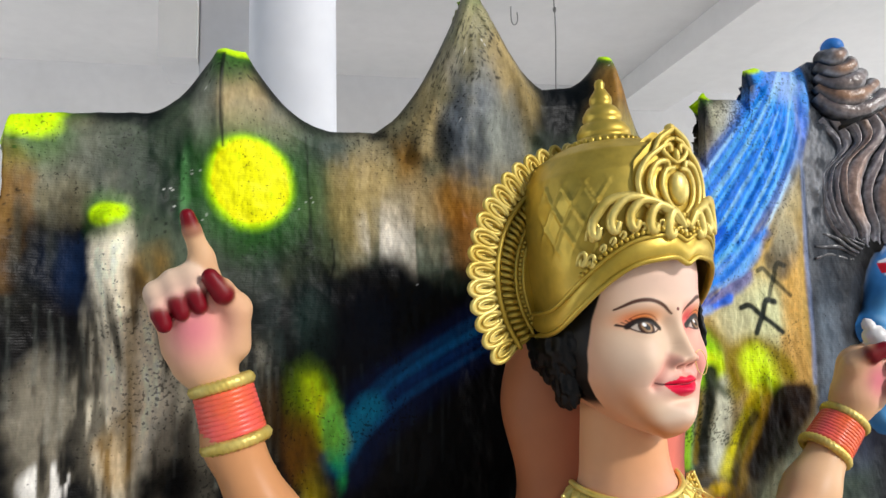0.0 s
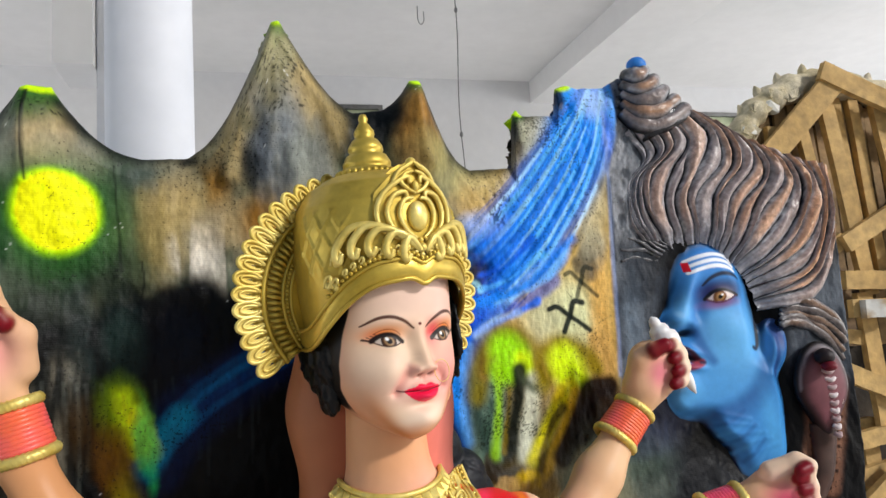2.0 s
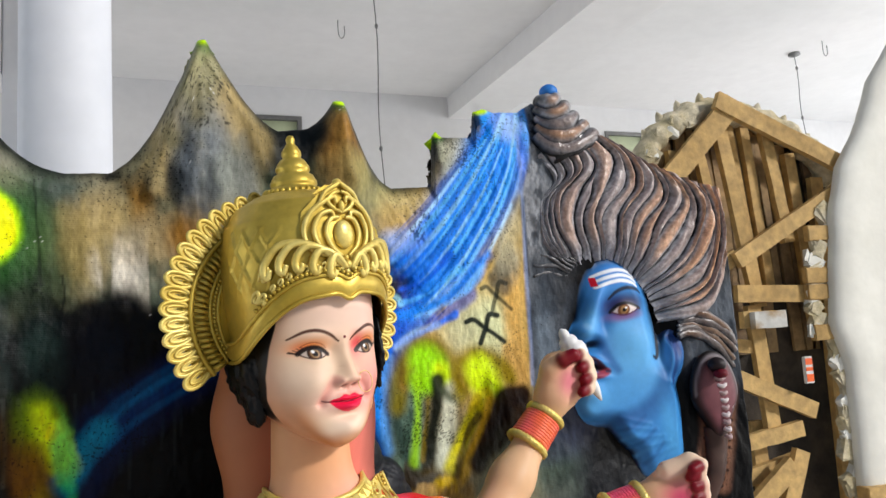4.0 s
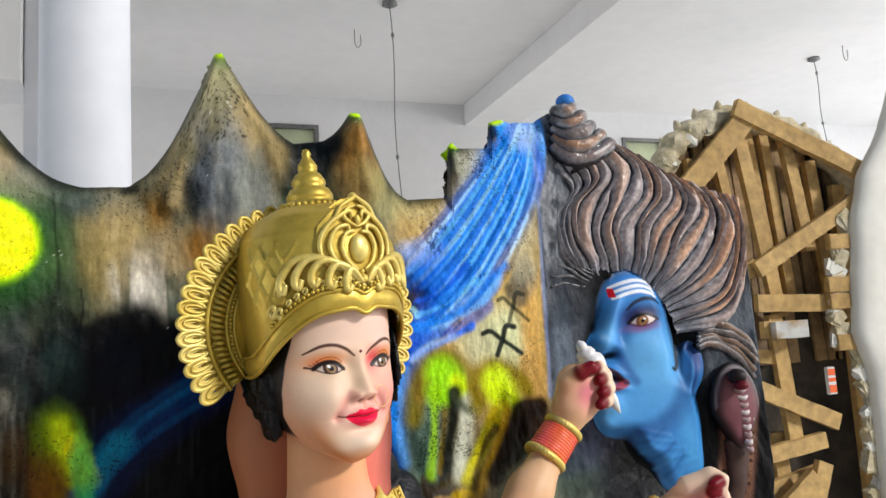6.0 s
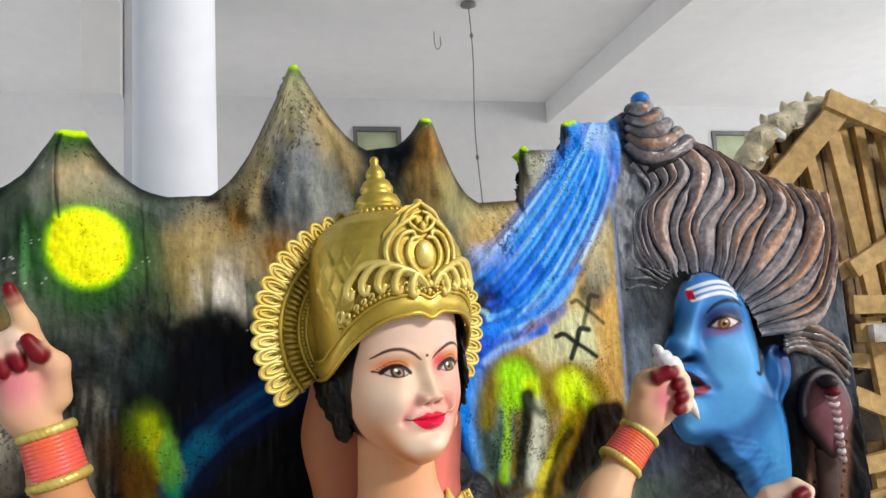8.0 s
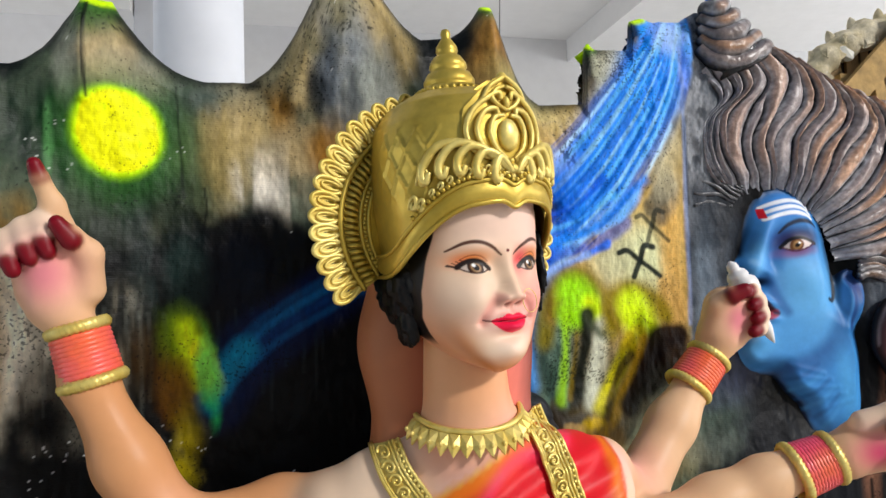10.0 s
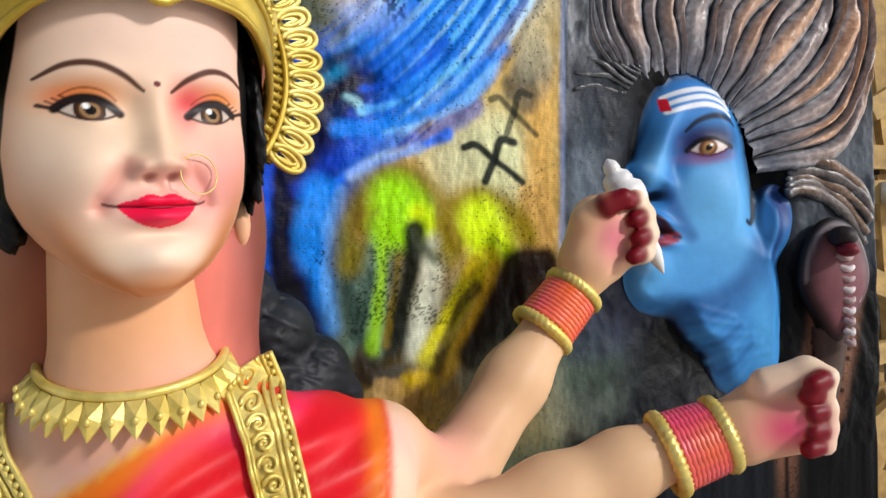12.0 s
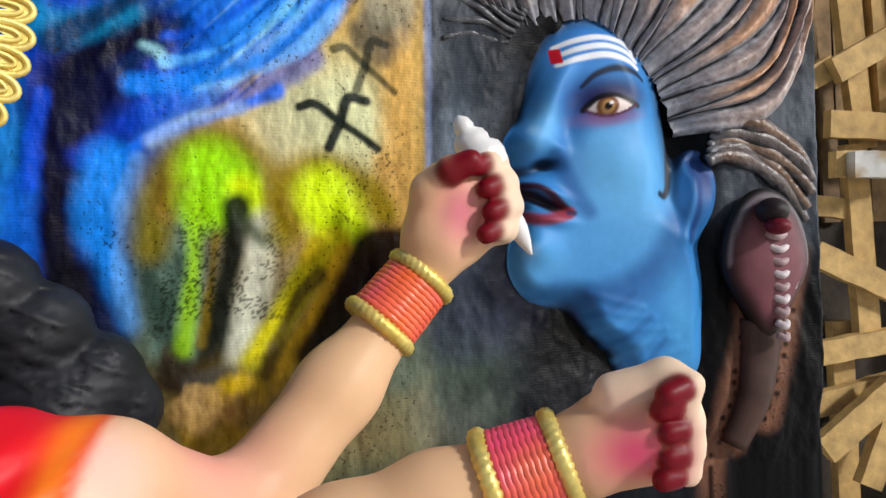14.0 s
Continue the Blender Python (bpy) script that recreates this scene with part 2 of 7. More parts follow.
GLASSY = material("frosted_pane", (0.50, 0.56, 0.36), 0.3, grain=0.1, size=10, bump=0.05)

# ---- hall ----
HALL = pose(0, 0, 0, 0, 0, 4.6)


def hall_box(name, lo, hi, mat, label="", category="", kind="structure", bevel=0.0):
    v, f = box(lo, hi, HALL, bevel)
    ob = piece(name, v, f, mat, smooth=False)
    return tagged(ob, label, category, kind=kind)


CEIL = 4.05
hall_box("floor", (-6.5, -0.8, -0.15), (9.5, 6.75, 0.0), CONCRETE, "bare grey concrete hall floor", "floor")
hall_box("ground", (-60, -80, -0.25), (60, -0.8, -0.06), CONCRETE, "bare ground before the hall", "ground")
hall_box("ceiling", (-6.5, 1.9, CEIL), (9.5, 6.9, CEIL + 0.2), CEILING, "white plastered concrete ceiling", "ceiling")
hall_box("wall_west", (-6.7, -0.8, 0), (-6.5, 6.9, 0.9), PLASTER, "white plastered wall", "wall")
hall_box("wall_east", (9.5, -0.8, 0), (9.7, 6.9, 0.9), PLASTER, "white plastered wall", "wall")
WALL_Y = 6.5
# back wall round two small ventilator openings
vents = [(1.17, 1.63, 3.35, 3.77), (4.98, 5.53, 3.35, 3.77)]
xs = [-6.5] + [v for w in vents for v in w[:2]] + [9.5]
for k in range(0, len(xs), 2):
    hall_box("wall_north", (xs[k], WALL_Y, 0), (xs[k + 1], WALL_Y + 0.2, CEIL), PLASTER, "white plastered wall", "wall")
for k, (a, b, lo, hi) in enumerate(vents):
    hall_box("wall_north", (a, WALL_Y, 0), (b, WALL_Y + 0.2, lo), PLASTER, "white plastered wall", "wall")
    hall_box("wall_north", (a, WALL_Y, hi), (b, WALL_Y + 0.2, CEIL), PLASTER, "white plastered wall", "wall")
    win = tagged(new("window_%d" % (k + 1)), "small ventilator window high in the wall", "window", kind="structure")
    fr = join(*[box(p, q, HALL) for p, q in (((a, WALL_Y - 0.02, lo), (a + 0.04, WALL_Y + 0.1, hi)), ((b - 0.04, WALL_Y - 0.02, lo), (b, WALL_Y + 0.1, hi)),
                                             ((a + 0.04, WALL_Y - 0.02, lo), (b - 0.04, WALL_Y + 0.1, lo + 0.04)), ((a + 0.04, WALL_Y - 0.02, hi - 0.04), (b - 0.04, WALL_Y + 0.1, hi)))])
    piece("window_frame", *fr, STEEL, win, smooth=False)
    v, f = box((a + 0.04, WALL_Y + 0.03, lo + 0.04), (b - 0.04, WALL_Y + 0.05, hi - 0.04), HALL)
    piece("pane", v, f, GLASSY, win, "greenish frosted pane", smooth=False)
hall_box("beam", (3.13, 1.9, CEIL - 0.22), (3.66, WALL_Y, CEIL - 0.001), CEILING, "white plastered ceiling beam", "beam")
hall_box("beam", (-0.69, 4.27, CEIL - 0.77), (-0.475, 4.72, CEIL - 0.001), CEILING, "white plastered ceiling beam", "beam")
hall_box("pillar", (-0.47, 4.35, 0), (-0.12, 4.75, CEIL), COLUMN, "white square pillar", "pillar", bevel=0.01)
v, f = lathe([(0.135, 0), (0.135, 1.3), (0.134, 2.6), (0.135, CEIL)], 48, pose(-0.098, 2.22, 0))
tagged(piece("round_column", v, f, COLUMN), "smooth white painted round column", "column", kind="structure")


def ceiling_hook(x, y):
    ob = thing("ceiling_hook", "bent steel rod hook in the ceiling", "hook", "ceiling hooks")
    pts = [(x, y, CEIL + 0.01), (x, y, CEIL - 0.10), (x + 0.02, y, CEIL - 0.14), (x + 0.045, y, CEIL - 0.11), (x + 0.045, y, CEIL - 0.04)]
    piece("rod", *tube(spline(pts, 20), 0.0035, 6), STEEL, ob)


def hanging_wire(x, y, length, lean):
    ob = thing("hanging_wire", "thin wire hanging from a ceiling rose", "wire", "hanging wires")
    piece("ceiling_rose", *lathe([(0.001, CEIL), (0.05, CEIL), (0.055, CEIL - 0.02), (0.02, CEIL - 0.035), (0.001, CEIL - 0.035)], 20, pose(x, y, 0)), STEEL, ob)
    pts = [(x + lean * s * length + 0.01 * math.sin(9 * s), y, CEIL - 0.03 - s * length) for s in np.linspace(0, 1, 14)]
    piece("cord", *tube(pts, 0.0038, 6), STEEL, ob)
    for s in (0.12, 0.62):
        piece("joint", *ellipsoid((x + lean * s * length + 0.01 * math.sin(9 * s), y, CEIL - 0.03 - s * length), (0.012, 0.012, 0.02), 8), STEEL, ob)


for hx, hy in ((1.24, 5.05), (5.55, 4.86)):
    ceiling_hook(hx, hy)
hanging_wire(1.42, 4.57, 1.75, 0.004)
hanging_wire(5.51, 5.16, 0.95, 0.03)
cond = thing("cable_conduit", "grey cable conduit lying along the ceiling", "conduit")
piece("pipe", *tube([(-4.6, 6.35, CEIL - 0.03), (-2.74, 6.5, CEIL - 0.03)], 0.03, 8), STEEL, cond)
piece("end_cap", *ellipsoid((-2.72, 6.5, CEIL - 0.03), (0.05, 0.04, 0.04), 8), PLASTER, cond)

# ---- painted backdrop of the idol ----
PROFILE_X = np.array([-0.75, -0.525, -0.33, 0.0, 0.375, 0.675, 0.94, 1.125, 1.5, 2.1])
PROFILE_Y = np.array([1.01, 1.14, 1.253, 1.388, 1.44, 1.52, 1.61, 1.635, 1.635, 1.65])


def plane_y(x):
    """The sheet's gently curved plan."""
    x = np.asarray(x, float)
    return sum(np.interp(x + d, PROFILE_X, PROFILE_Y) for d in np.linspace(-0.12, 0.12, 9)) / 9


# ridge line: flat or peaked stretches between a few corner points, each sagging like hung cloth
RIDGE = [(-0.47, 2.004, 0), (-0.30, 2.035, 0), (-0.163, 2.175, 0.30), (-0.117, 2.181, 0), (0.05, 2.044, 0.34), (0.13, 2.048, 0), (0.325, 2.352, 0.22), (0.342, 2.352, 0),
         (0.505, 2.166, 0.22), (0.56, 2.176, 0), (0.645, 2.252, 0.3), (0.670, 2.252, 0), (0.80, 2.043, 0.28), (0.916, 2.05, 0), (0.924, 2.19, 0), (0.938, 2.207, 0), (0.958, 2.19, 0.3),
         (1.045, 2.194, 0), (1.054, 2.27, 0), (1.085, 2.281, 0), (1.12, 2.272, 0), (1.20, 2.28, 0.2), (1.25, 2.31, 0), (1.31, 2.31, 0), (1.394, 2.239, 0), (1.514, 2.175, 0), (1.604, 2.14, 0),
         (1.70, 2.095, 0), (1.79, 2.07, 0), (1.833, 2.05, 0), (1.872, 1.97, 0)]


def ridge(x):
    out = np.zeros_like(x)
    for (xa, za, _), (xb, zb, sag) in zip(RIDGE[:-1], RIDGE[1:]):
        m = (x >= xa) & (x <= xb)
        t = (x[m] - xa) / max(xb - xa, 1e-6)
        out[m] = za + (zb - za) * t - sag * abs(zb - za) * 4 * t * (1 - t) * 0.8
    out[x < RIDGE[0][0]], out[x > RIDGE[-1][0]] = RIDGE[0][1], RIDGE[-1][1]
    return out + 0.004 * (fbm(x * 40, x * 0 + 3, 5) - 0.5)


def seg_dist(X, Z, pts):
    """Distance to a line through points, and how far along (0..1) the nearest place is."""
    best, along = np.full(X.shape, 9.0), np.zeros(X.shape)
    n = len(pts) - 1
    for i in range(n):
        (ax, az), (bx, bz) = pts[i][:2], pts[i + 1][:2]
        dx, dz = bx - ax, bz - az
        t = np.clip(((X - ax) * dx + (Z - az) * dz) / (dx * dx + dz * dz + 1e-12), 0, 1)
        d = np.hypot(X - ax - t * dx, Z - az - t * dz)
        m = d < best
        best[m], along[m] = d[m], (i + t[m]) / n
    return best, along


class Canvas:
    """Sprayed and brushed paint on points X, Z."""

    def __init__(self, X, Z, base):
        self.X, self.Z = X, Z
        self.C = np.broadcast_to(base, X.shape + (3,)).copy()
        self.w = (fbm(X * 9, Z * 9, 31) - 0.5) * 0.05 + (fbm(X * 45, Z * 30, 33) - 0.5) * 0.016

    def lay(self, mask, colour, at=...):
        m = np.clip(mask, 0, 1)[..., None]
        self.C[at] = self.C[at] * (1 - m) + np.asarray(colour) * m

    def near(self, x0, x1, z0, z1):
        """The points within a box."""
        return np.nonzero((self.X > x0) & (self.X < x1) & (self.Z > z0) & (self.Z < z1))

    def blob(self, x, z, rx, rz, colour, soft=0.5, amount=1.0, turn=0.0, rag=1.0, streaks=None):
        c, s = math.cos(turn), math.sin(turn)
        big = max(rx, rz) * (1 + soft) + rag * 0.035 * max(rx, rz) / min(rx, rz)
        at = self.near(x - big, x + big, z - big, z + big)
        dx, dz = self.X[at] - x, self.Z[at] - z
        u, v = (dx * c + dz * s) / rx, (-dx * s + dz * c) / rz
        d = np.hypot(u, v) + rag * self.w[at] / min(rx, rz)
        self.lay(amount * (1 - step(1 - soft, 1 + soft, d)) * (1 if streaks is None else streaks[at]), colour, at)

    def stroke(self, pts, width, colour, soft=0.5, amount=1.0, rag=0.3, taper=0.0, smooth=True):
        p = spline(pts, 24)[:, :2] if smooth and len(pts) > 2 else np.asarray(pts, float)[:, :2]
        far = width * (1 + soft) + rag * 0.035
        at = self.near(p[:, 0].min() - far, p[:, 0].max() + far, p[:, 1].min() - far, p[:, 1].max() + far)
        d, a = seg_dist(self.X[at], self.Z[at], [tuple(q) for q in p])
        w = width * (1 - taper * np.abs(2 * a - 1) ** 2)
        self.lay(amount * (1 - step(w * (1 - soft), w * (1 + soft), d + rag * self.w[at])), colour, at)


BLACK, LIME = lin("101010"), lin("b4dc10")


def rock_paint(X, Z):
    c = Canvas(X, Z, lin("565a50"))
    streak = fbm(X * 30, Z * 3.4, 3)
    fine = fbm(X * 70, Z * 9, 4)
    pale = 0.10 + 1.1 * step(0.40, 0.58, 0.6 * streak + 0.4 * fine)
    # broad sprays of grey, moss and tan over the upper rock
    c.lay(0.8 * step(0.36, 0.62, fbm(X * 4, Z * 2.5, 8)), lin("424c3e"))
    c.lay(0.5 * step(0.47, 0.68, fbm(X * 5 + 7, Z * 3, 12)), lin("8c8064"))
    c.lay(0.98 * (1 - step(1.68, 1.80, Z + 1.2 * c.w)) * step(0.75, 0.60, X), lin("0a0e10"))
    for x, z, rx, rz, col, am in ((-0.40, 1.95, 0.06, 0.05, "6c6c60", 0.8), (-0.33, 1.97, 0.07, 0.05, "55594f", 0.8), (-0.25, 1.93, 0.06, 0.09, "2f3a30", 0.85), (-0.455, 1.86, 0.016, 0.12, "7a5a2c", 0.8),
                                  (-0.17, 2.07, 0.025, 0.08, "7f8276", 0.7), (-0.115, 2.06, 0.035, 0.08, "a3906a", 0.85), (-0.07, 2.02, 0.06, 0.05, "8a8470", 0.7), (-0.14, 2.15, 0.045, 0.05, "2c4a26", 0.85),
                                  (0.0, 1.95, 0.05, 0.11, "3a4a38", 0.85), (0.03, 1.86, 0.05, 0.10, "525e40", 0.8), (0.05, 2.0, 0.06, 0.03, "46504a", 0.8), (-0.05, 1.79, 0.10, 0.06, "263026", 0.9),
                                  (0.13, 1.95, 0.07, 0.06, "9a875c", 0.9), (0.09, 1.88, 0.04, 0.09, "8d7c50", 0.8), (0.20, 1.98, 0.035, 0.06, "7c5a26", 0.85), (0.17, 2.02, 0.03, 0.03, "4e3c1e", 0.7),
                                  (0.235, 2.09, 0.03, 0.10, "a08e66", 0.85), (0.27, 2.17, 0.03, 0.09, "8f8568", 0.8), (0.335, 2.28, 0.06, 0.08, "8d8868", 0.9), (0.40, 2.19, 0.05, 0.08, "94825a", 0.85), (0.46, 2.12, 0.04, 0.05, "7c6c48", 0.8),
                                  (0.29, 1.90, 0.06, 0.05, "8f6428", 0.9), (0.33, 1.84, 0.05, 0.07, "7a5020", 0.8), (0.22, 1.90, 0.04, 0.07, "a8926a", 0.8), (0.36, 1.95, 0.06, 0.05, "8a7650", 0.8),
                                  (0.665, 2.13, 0.05, 0.10, "96703a", 0.9), (0.70, 2.05, 0.05, 0.06, "8c8458", 0.85), (0.64, 2.03, 0.05, 0.06, "74603c", 0.7), (0.78, 2.00, 0.06, 0.05, "8a865e", 0.9), (0.86, 1.99, 0.09, 0.05, "a89666", 0.95),
                                  (0.80, 1.94, 0.08, 0.04, "ab8f58", 0.8), (0.95, 2.12, 0.04, 0.07, "9c9c86", 0.9), (1.0, 2.15, 0.04, 0.05, "a4a08c", 0.8)):
        c.blob(x, z, rx, rz, lin(col), 0.65, am, rag=1.3)
    # slate hollows of the high peak, with pale brushed flanks
    for x, z, rx, rz, col, am in ((0.30, 2.08, 0.035, 0.11, "565d66", 0.9), (0.35, 2.10, 0.045, 0.10, "70767c", 0.85), (0.385, 2.03, 0.05, 0.07, "7c8079", 0.85), (0.27, 2.02, 0.02, 0.05, "23272b", 0.8), (0.345, 2.04, 0.018, 0.07, "3b4046", 0.7), (0.42, 2.06, 0.02, 0.06, "5a5c58", 0.6)):
        c.blob(x, z, rx, rz, lin(col), 0.65, am, rag=1.2)
    c.blob(0.17, 1.83, 0.05, 0.055, lin("c9c2b4"), 0.7, 0.85, rag=1.5, streaks=pale)
    c.blob(0.225, 1.80, 0.035, 0.08, lin("b9b0a0"), 0.7, 0.8, rag=1.5, streaks=pale)
    c.blob(0.19, 1.88, 0.06, 0.05, lin("a89a80"), 0.7, 0.5, rag=1.5, streaks=pale)
    # dark hollows, and dark flanks of the peaks
    for x, z, rx, rz, am in ((-0.30, 2.03, 0.06, 0.022, 0.6), (0.14, 2.04, 0.055, 0.022, 0.9), (0.165, 2.015, 0.012, 0.016, 0.9), (0.535, 2.12, 0.045, 0.06, 0.97), (0.585, 2.17, 0.045, 0.045, 0.95), (0.52, 2.05, 0.05, 0.05, 0.7),
                             (0.70, 2.19, 0.022, 0.06, 0.7), (0.74, 2.08, 0.014, 0.05, 0.6), (0.925, 2.12, 0.016, 0.075, 0.95), (1.057, 2.23, 0.018, 0.04, 0.9), (-0.205, 2.11, 0.03, 0.04, 0.6), (-0.06, 2.12, 0.03, 0.03, 0.5)):
        c.blob(x, z, rx, rz, lin("14181a"), 0.6, am)
    # great black masses with a soft, streaked upper edge
    for x, z, rx, rz, am in ((0.155, 1.70, 0.075, 0.085, 0.98), (0.105, 1.65, 0.085, 0.11, 0.98), (0.03, 1.68, 0.05, 0.09, 0.9), (-0.37, 1.71, 0.075, 0.12, 0.97), (0.22, 1.66, 0.06, 0.08, 0.9), (0.38, 1.52, 0.14, 0.16, 0.97), (0.25, 1.38, 0.20, 0.14, 1.0),
                             (0.25, 1.1, 0.6, 0.2, 1.0), (-0.44, 1.55, 0.05, 0.12, 0.85), (-0.20, 1.40, 0.07, 0.13, 0.9), (-0.36, 1.40, 0.05, 0.10, 0.85), (0.48, 1.70, 0.10, 0.14, 0.9), (0.52, 1.86, 0.12, 0.12, 0.6)):
        c.blob(x, z, rx, rz, lin("0a0c10"), 0.4, am, rag=1.8)
    c.blob(0.12, 1.64, 0.05, 0.07, lin("141b28"), 0.8, 0.7)
    c.blob(0.01, 1.66, 0.03, 0.07, lin("2c3c38"), 0.8, 0.6)
    c.blob(-0.055, 1.68, 0.035, 0.12, lin("333c3a"), 0.7, 0.5, streaks=pale)
    c.blob(-0.365, 1.735, 0.04, 0.05, lin("1c2c44"), 0.8, 0.8)
    c.blob(-0.43, 1.78, 0.03, 0.10, lin("3c3e38"), 0.7, 0.5, streaks=pale)
    # pale rock column under the lime knob, brushed down in streaks
    for x, z, rx, rz, am in ((-0.305, 1.72, 0.026, 0.12, 1.0), (-0.285, 1.63, 0.040, 0.15, 1.0), (-0.262, 1.60, 0.022, 0.10, 0.9), (-0.305, 1.50, 0.040, 0.13, 0.9), (-0.33, 1.56, 0.03, 0.12, 0.6), (-0.245, 1.50, 0.03, 0.10, 0.3), (-0.40, 1.50, 0.03, 0.10, 0.18), (-0.18, 1.50, 0.04, 0.12, 0.1), (-0.10, 1.53, 0.03, 0.10, 0.14)):
        c.blob(x, z, rx, rz, lin("ded4bc"), 0.6, am, rag=0.9, streaks=pale)
    for x, z, rx, rz in ((-0.268, 1.735, 0.018, 0.05), (-0.282, 1.60, 0.010, 0.09), (-0.30, 1.43, 0.02, 0.05), (-0.24, 1.76, 0.02, 0.04)):
        c.blob(x, z, rx, rz, lin("8a6a34"), 0.7, 0.6, rag=0.8)
    for k in range(60):
        x0 = -0.45 + 0.0125 * k + 0.008 * math.sin(k * 7)
        z0 = 1.70 + 0.13 * math.sin(k * 3.1)
        c.stroke([(x0, z0), (x0 + 0.004, z0 - 0.08), (x0 + 0.002, z0 - 0.17 - 0.05 * math.sin(k * 5.3))], 0.0030, (lin("8c9088"), lin("050608"))[k % 2], 0.8, 0.13 if x0 < 0 else 0.05, 0.12)
    # dark green brush marks beside the sun
    for x, z, h in ((-0.205, 1.93, 0.06), (-0.222, 1.90, 0.08), (-0.243, 1.89, 0.05), (-0.19, 1.88, 0.07), (-0.265, 1.92, 0.05)):
        c.blob(x, z, 0.008, h, lin("10241a"), 0.6, 0.85, rag=0.25)
    c.blob(-0.212, 1.90, 0.006, 0.05, lin("5a8a58"), 0.7, 0.7, rag=0.2)
    c.blob(-0.30, 1.90, 0.05, 0.05, lin("3a4038"), 0.8, 0.5)
    # tiny white dots and black pits in patches
    spots = lattice(np.floor(X * 300).astype(np.int64), np.floor(Z * 300).astype(np.int64), 77) * step(0.56, 0.68, fbm(X * 9, Z * 9, 61))
    c.lay((spots > 0.985) * 0.6 * (X < 0.72), lin("dcdcd8"))
    pits = lattice(np.floor(X * 260).astype(np.int64), np.floor(Z * 200).astype(np.int64), 78) * step(0.45, 0.68, fbm(X * 6, Z * 6, 63))
    c.lay((pits > 0.86) * 0.7 * np.clip(step(1.76, 1.82, Z), 0, 1), lin("121414"))
    # dark sprayed rim along the ridge
    drop = ridge(X) - Z
    c.lay(0.8 * step(0.04, 0.0, drop + 0.7 * c.w) * step(1.02, 0.95, X), lin("15191a"))
    # sprayed yellow sun in a green haze
    c.blob(-0.102, 1.912, 0.100, 0.115, lin("2f5a28"), 0.45, 0.8, rag=0.5)
    c.blob(-0.102, 1.920, 0.077, 0.087, lin("8cc408"), 0.14, 0.85, rag=0.15)
    c.blob(-0.102, 1.921, 0.069, 0.079, lin("dcf400"), 0.13, 1.0, rag=0.06)
    # lime tips
    for x, z, rx, rz in ((-0.44, 2.0, 0.05, 0.038), (-0.14, 2.185, 0.03, 0.02), (0.335, 2.35, 0.02, 0.03), (0.662, 2.25, 0.022, 0.018), (0.938, 2.205, 0.013, 0.018), (1.08, 2.28, 0.028, 0.018), (-0.315, 1.838, 0.026, 0.020)):
        c.blob(x, z, rx * 1.2, rz * 1.8, lin("3d6a28"), 0.6, 0.7, rag=0.6)
        c.blob(x, z, rx, rz, LIME, 0.3, 0.97, rag=0.6)
    # dark blue band with a lime and orange foot
    c.stroke([(0.46, 1.70), (0.32, 1.615), (0.20, 1.545), (0.11, 1.475), (0.06, 1.40)], 0.060, lin("06203e"), 0.45, 0.97, 0.5)
    for o, col in ((-0.035, "0c4a74"), (-0.012, "0a3a66"), (0.010, "0e5a86"), (0.030, "0c4468")):
        c.stroke([(0.36, 1.64 + o), (0.20, 1.555 + o), (0.10, 1.475 + o), (0.055, 1.41 + o)], 0.008, lin(col), 0.8, 0.8, 0.3)
    c.stroke([(0.12, 1.495), (0.075, 1.445), (0.05, 1.40)], 0.022, lin("0f7a96"), 0.8, 0.8, 0.4)
    c.blob(-0.045, 1.485, 0.04, 0.05, lin("4a3410"), 0.7, 0.6)
    c.blob(0.008, 1.50, 0.032, 0.055, lin("7c9a10"), 0.8, 0.9, 0.2)
    c.blob(0.030, 1.475, 0.020, 0.045, lin("d4ec0c"), 0.75, 0.97, 0.35)
    c.blob(0.048, 1.440, 0.012, 0.045, lin("38c060"), 0.8, 0.7, 0.1)
    for x, z, col in ((-0.005, 1.40, "7a5010"), (0.012, 1.345, "8a7a14"), (-0.02, 1.44, "6a4a10"), (0.0, 1.28, "9a8a14")):
        c.blob(x, z, 0.024, 0.045, lin(col), 0.7, 0.75)
    # flaked white primer at the foot of the edge
    c.blob(-0.395, 1.405, 0.028, 0.032, lin("dedcd6"), 0.3, 0.7, rag=0.4, streaks=step(0.48, 0.56, fine))
    # sandy ground between the stream and the hair
    c.blob(1.03, 1.75, 0.22, 0.30, lin("b29455"), 0.4, 0.97)
    c.blob(0.93, 1.90, 0.12, 0.07, lin("c6ac70"), 0.6, 0.8, 0.6)
    c.blob(1.05, 1.66, 0.075, 0.08, lin("babd94"), 0.7, 0.95)
    c.blob(0.96, 1.66, 0.05, 0.05, lin("b4b490"), 0.7, 0.8)
    c.blob(1.135, 1.64, 0.030, 0.22, lin("c29a56"), 0.6, 0.9)
    c.blob(1.13, 1.52, 0.03, 0.10, lin("b08c50"), 0.7, 0.8)
    c.blob(1.12, 1.85, 0.04, 0.06, lin("6c6a60"), 0.7, 0.85, rag=1.8)
    c.blob(1.10, 1.80, 0.02, 0.035, lin("3c3c3a"), 0.7, 0.6, rag=1.5)
    c.blob(1.12, 1.93, 0.05, 0.09, lin("b0a888"), 0.7, 0.7)
    # the stream: pale spray at its edges, azure body, brushed strands
    mid = [(1.165, 2.27), (1.12, 2.16), (1.06, 2.05), (0.985, 1.945), (0.90, 1.845), (0.81, 1.76), (0.72, 1.69)]
    c.stroke(mid, 0.105, lin("8aa4c4"), 0.35, 0.6, 0.5)
    c.stroke(mid, 0.088, lin("2a86e0"), 0.35, 0.97, 0.5)
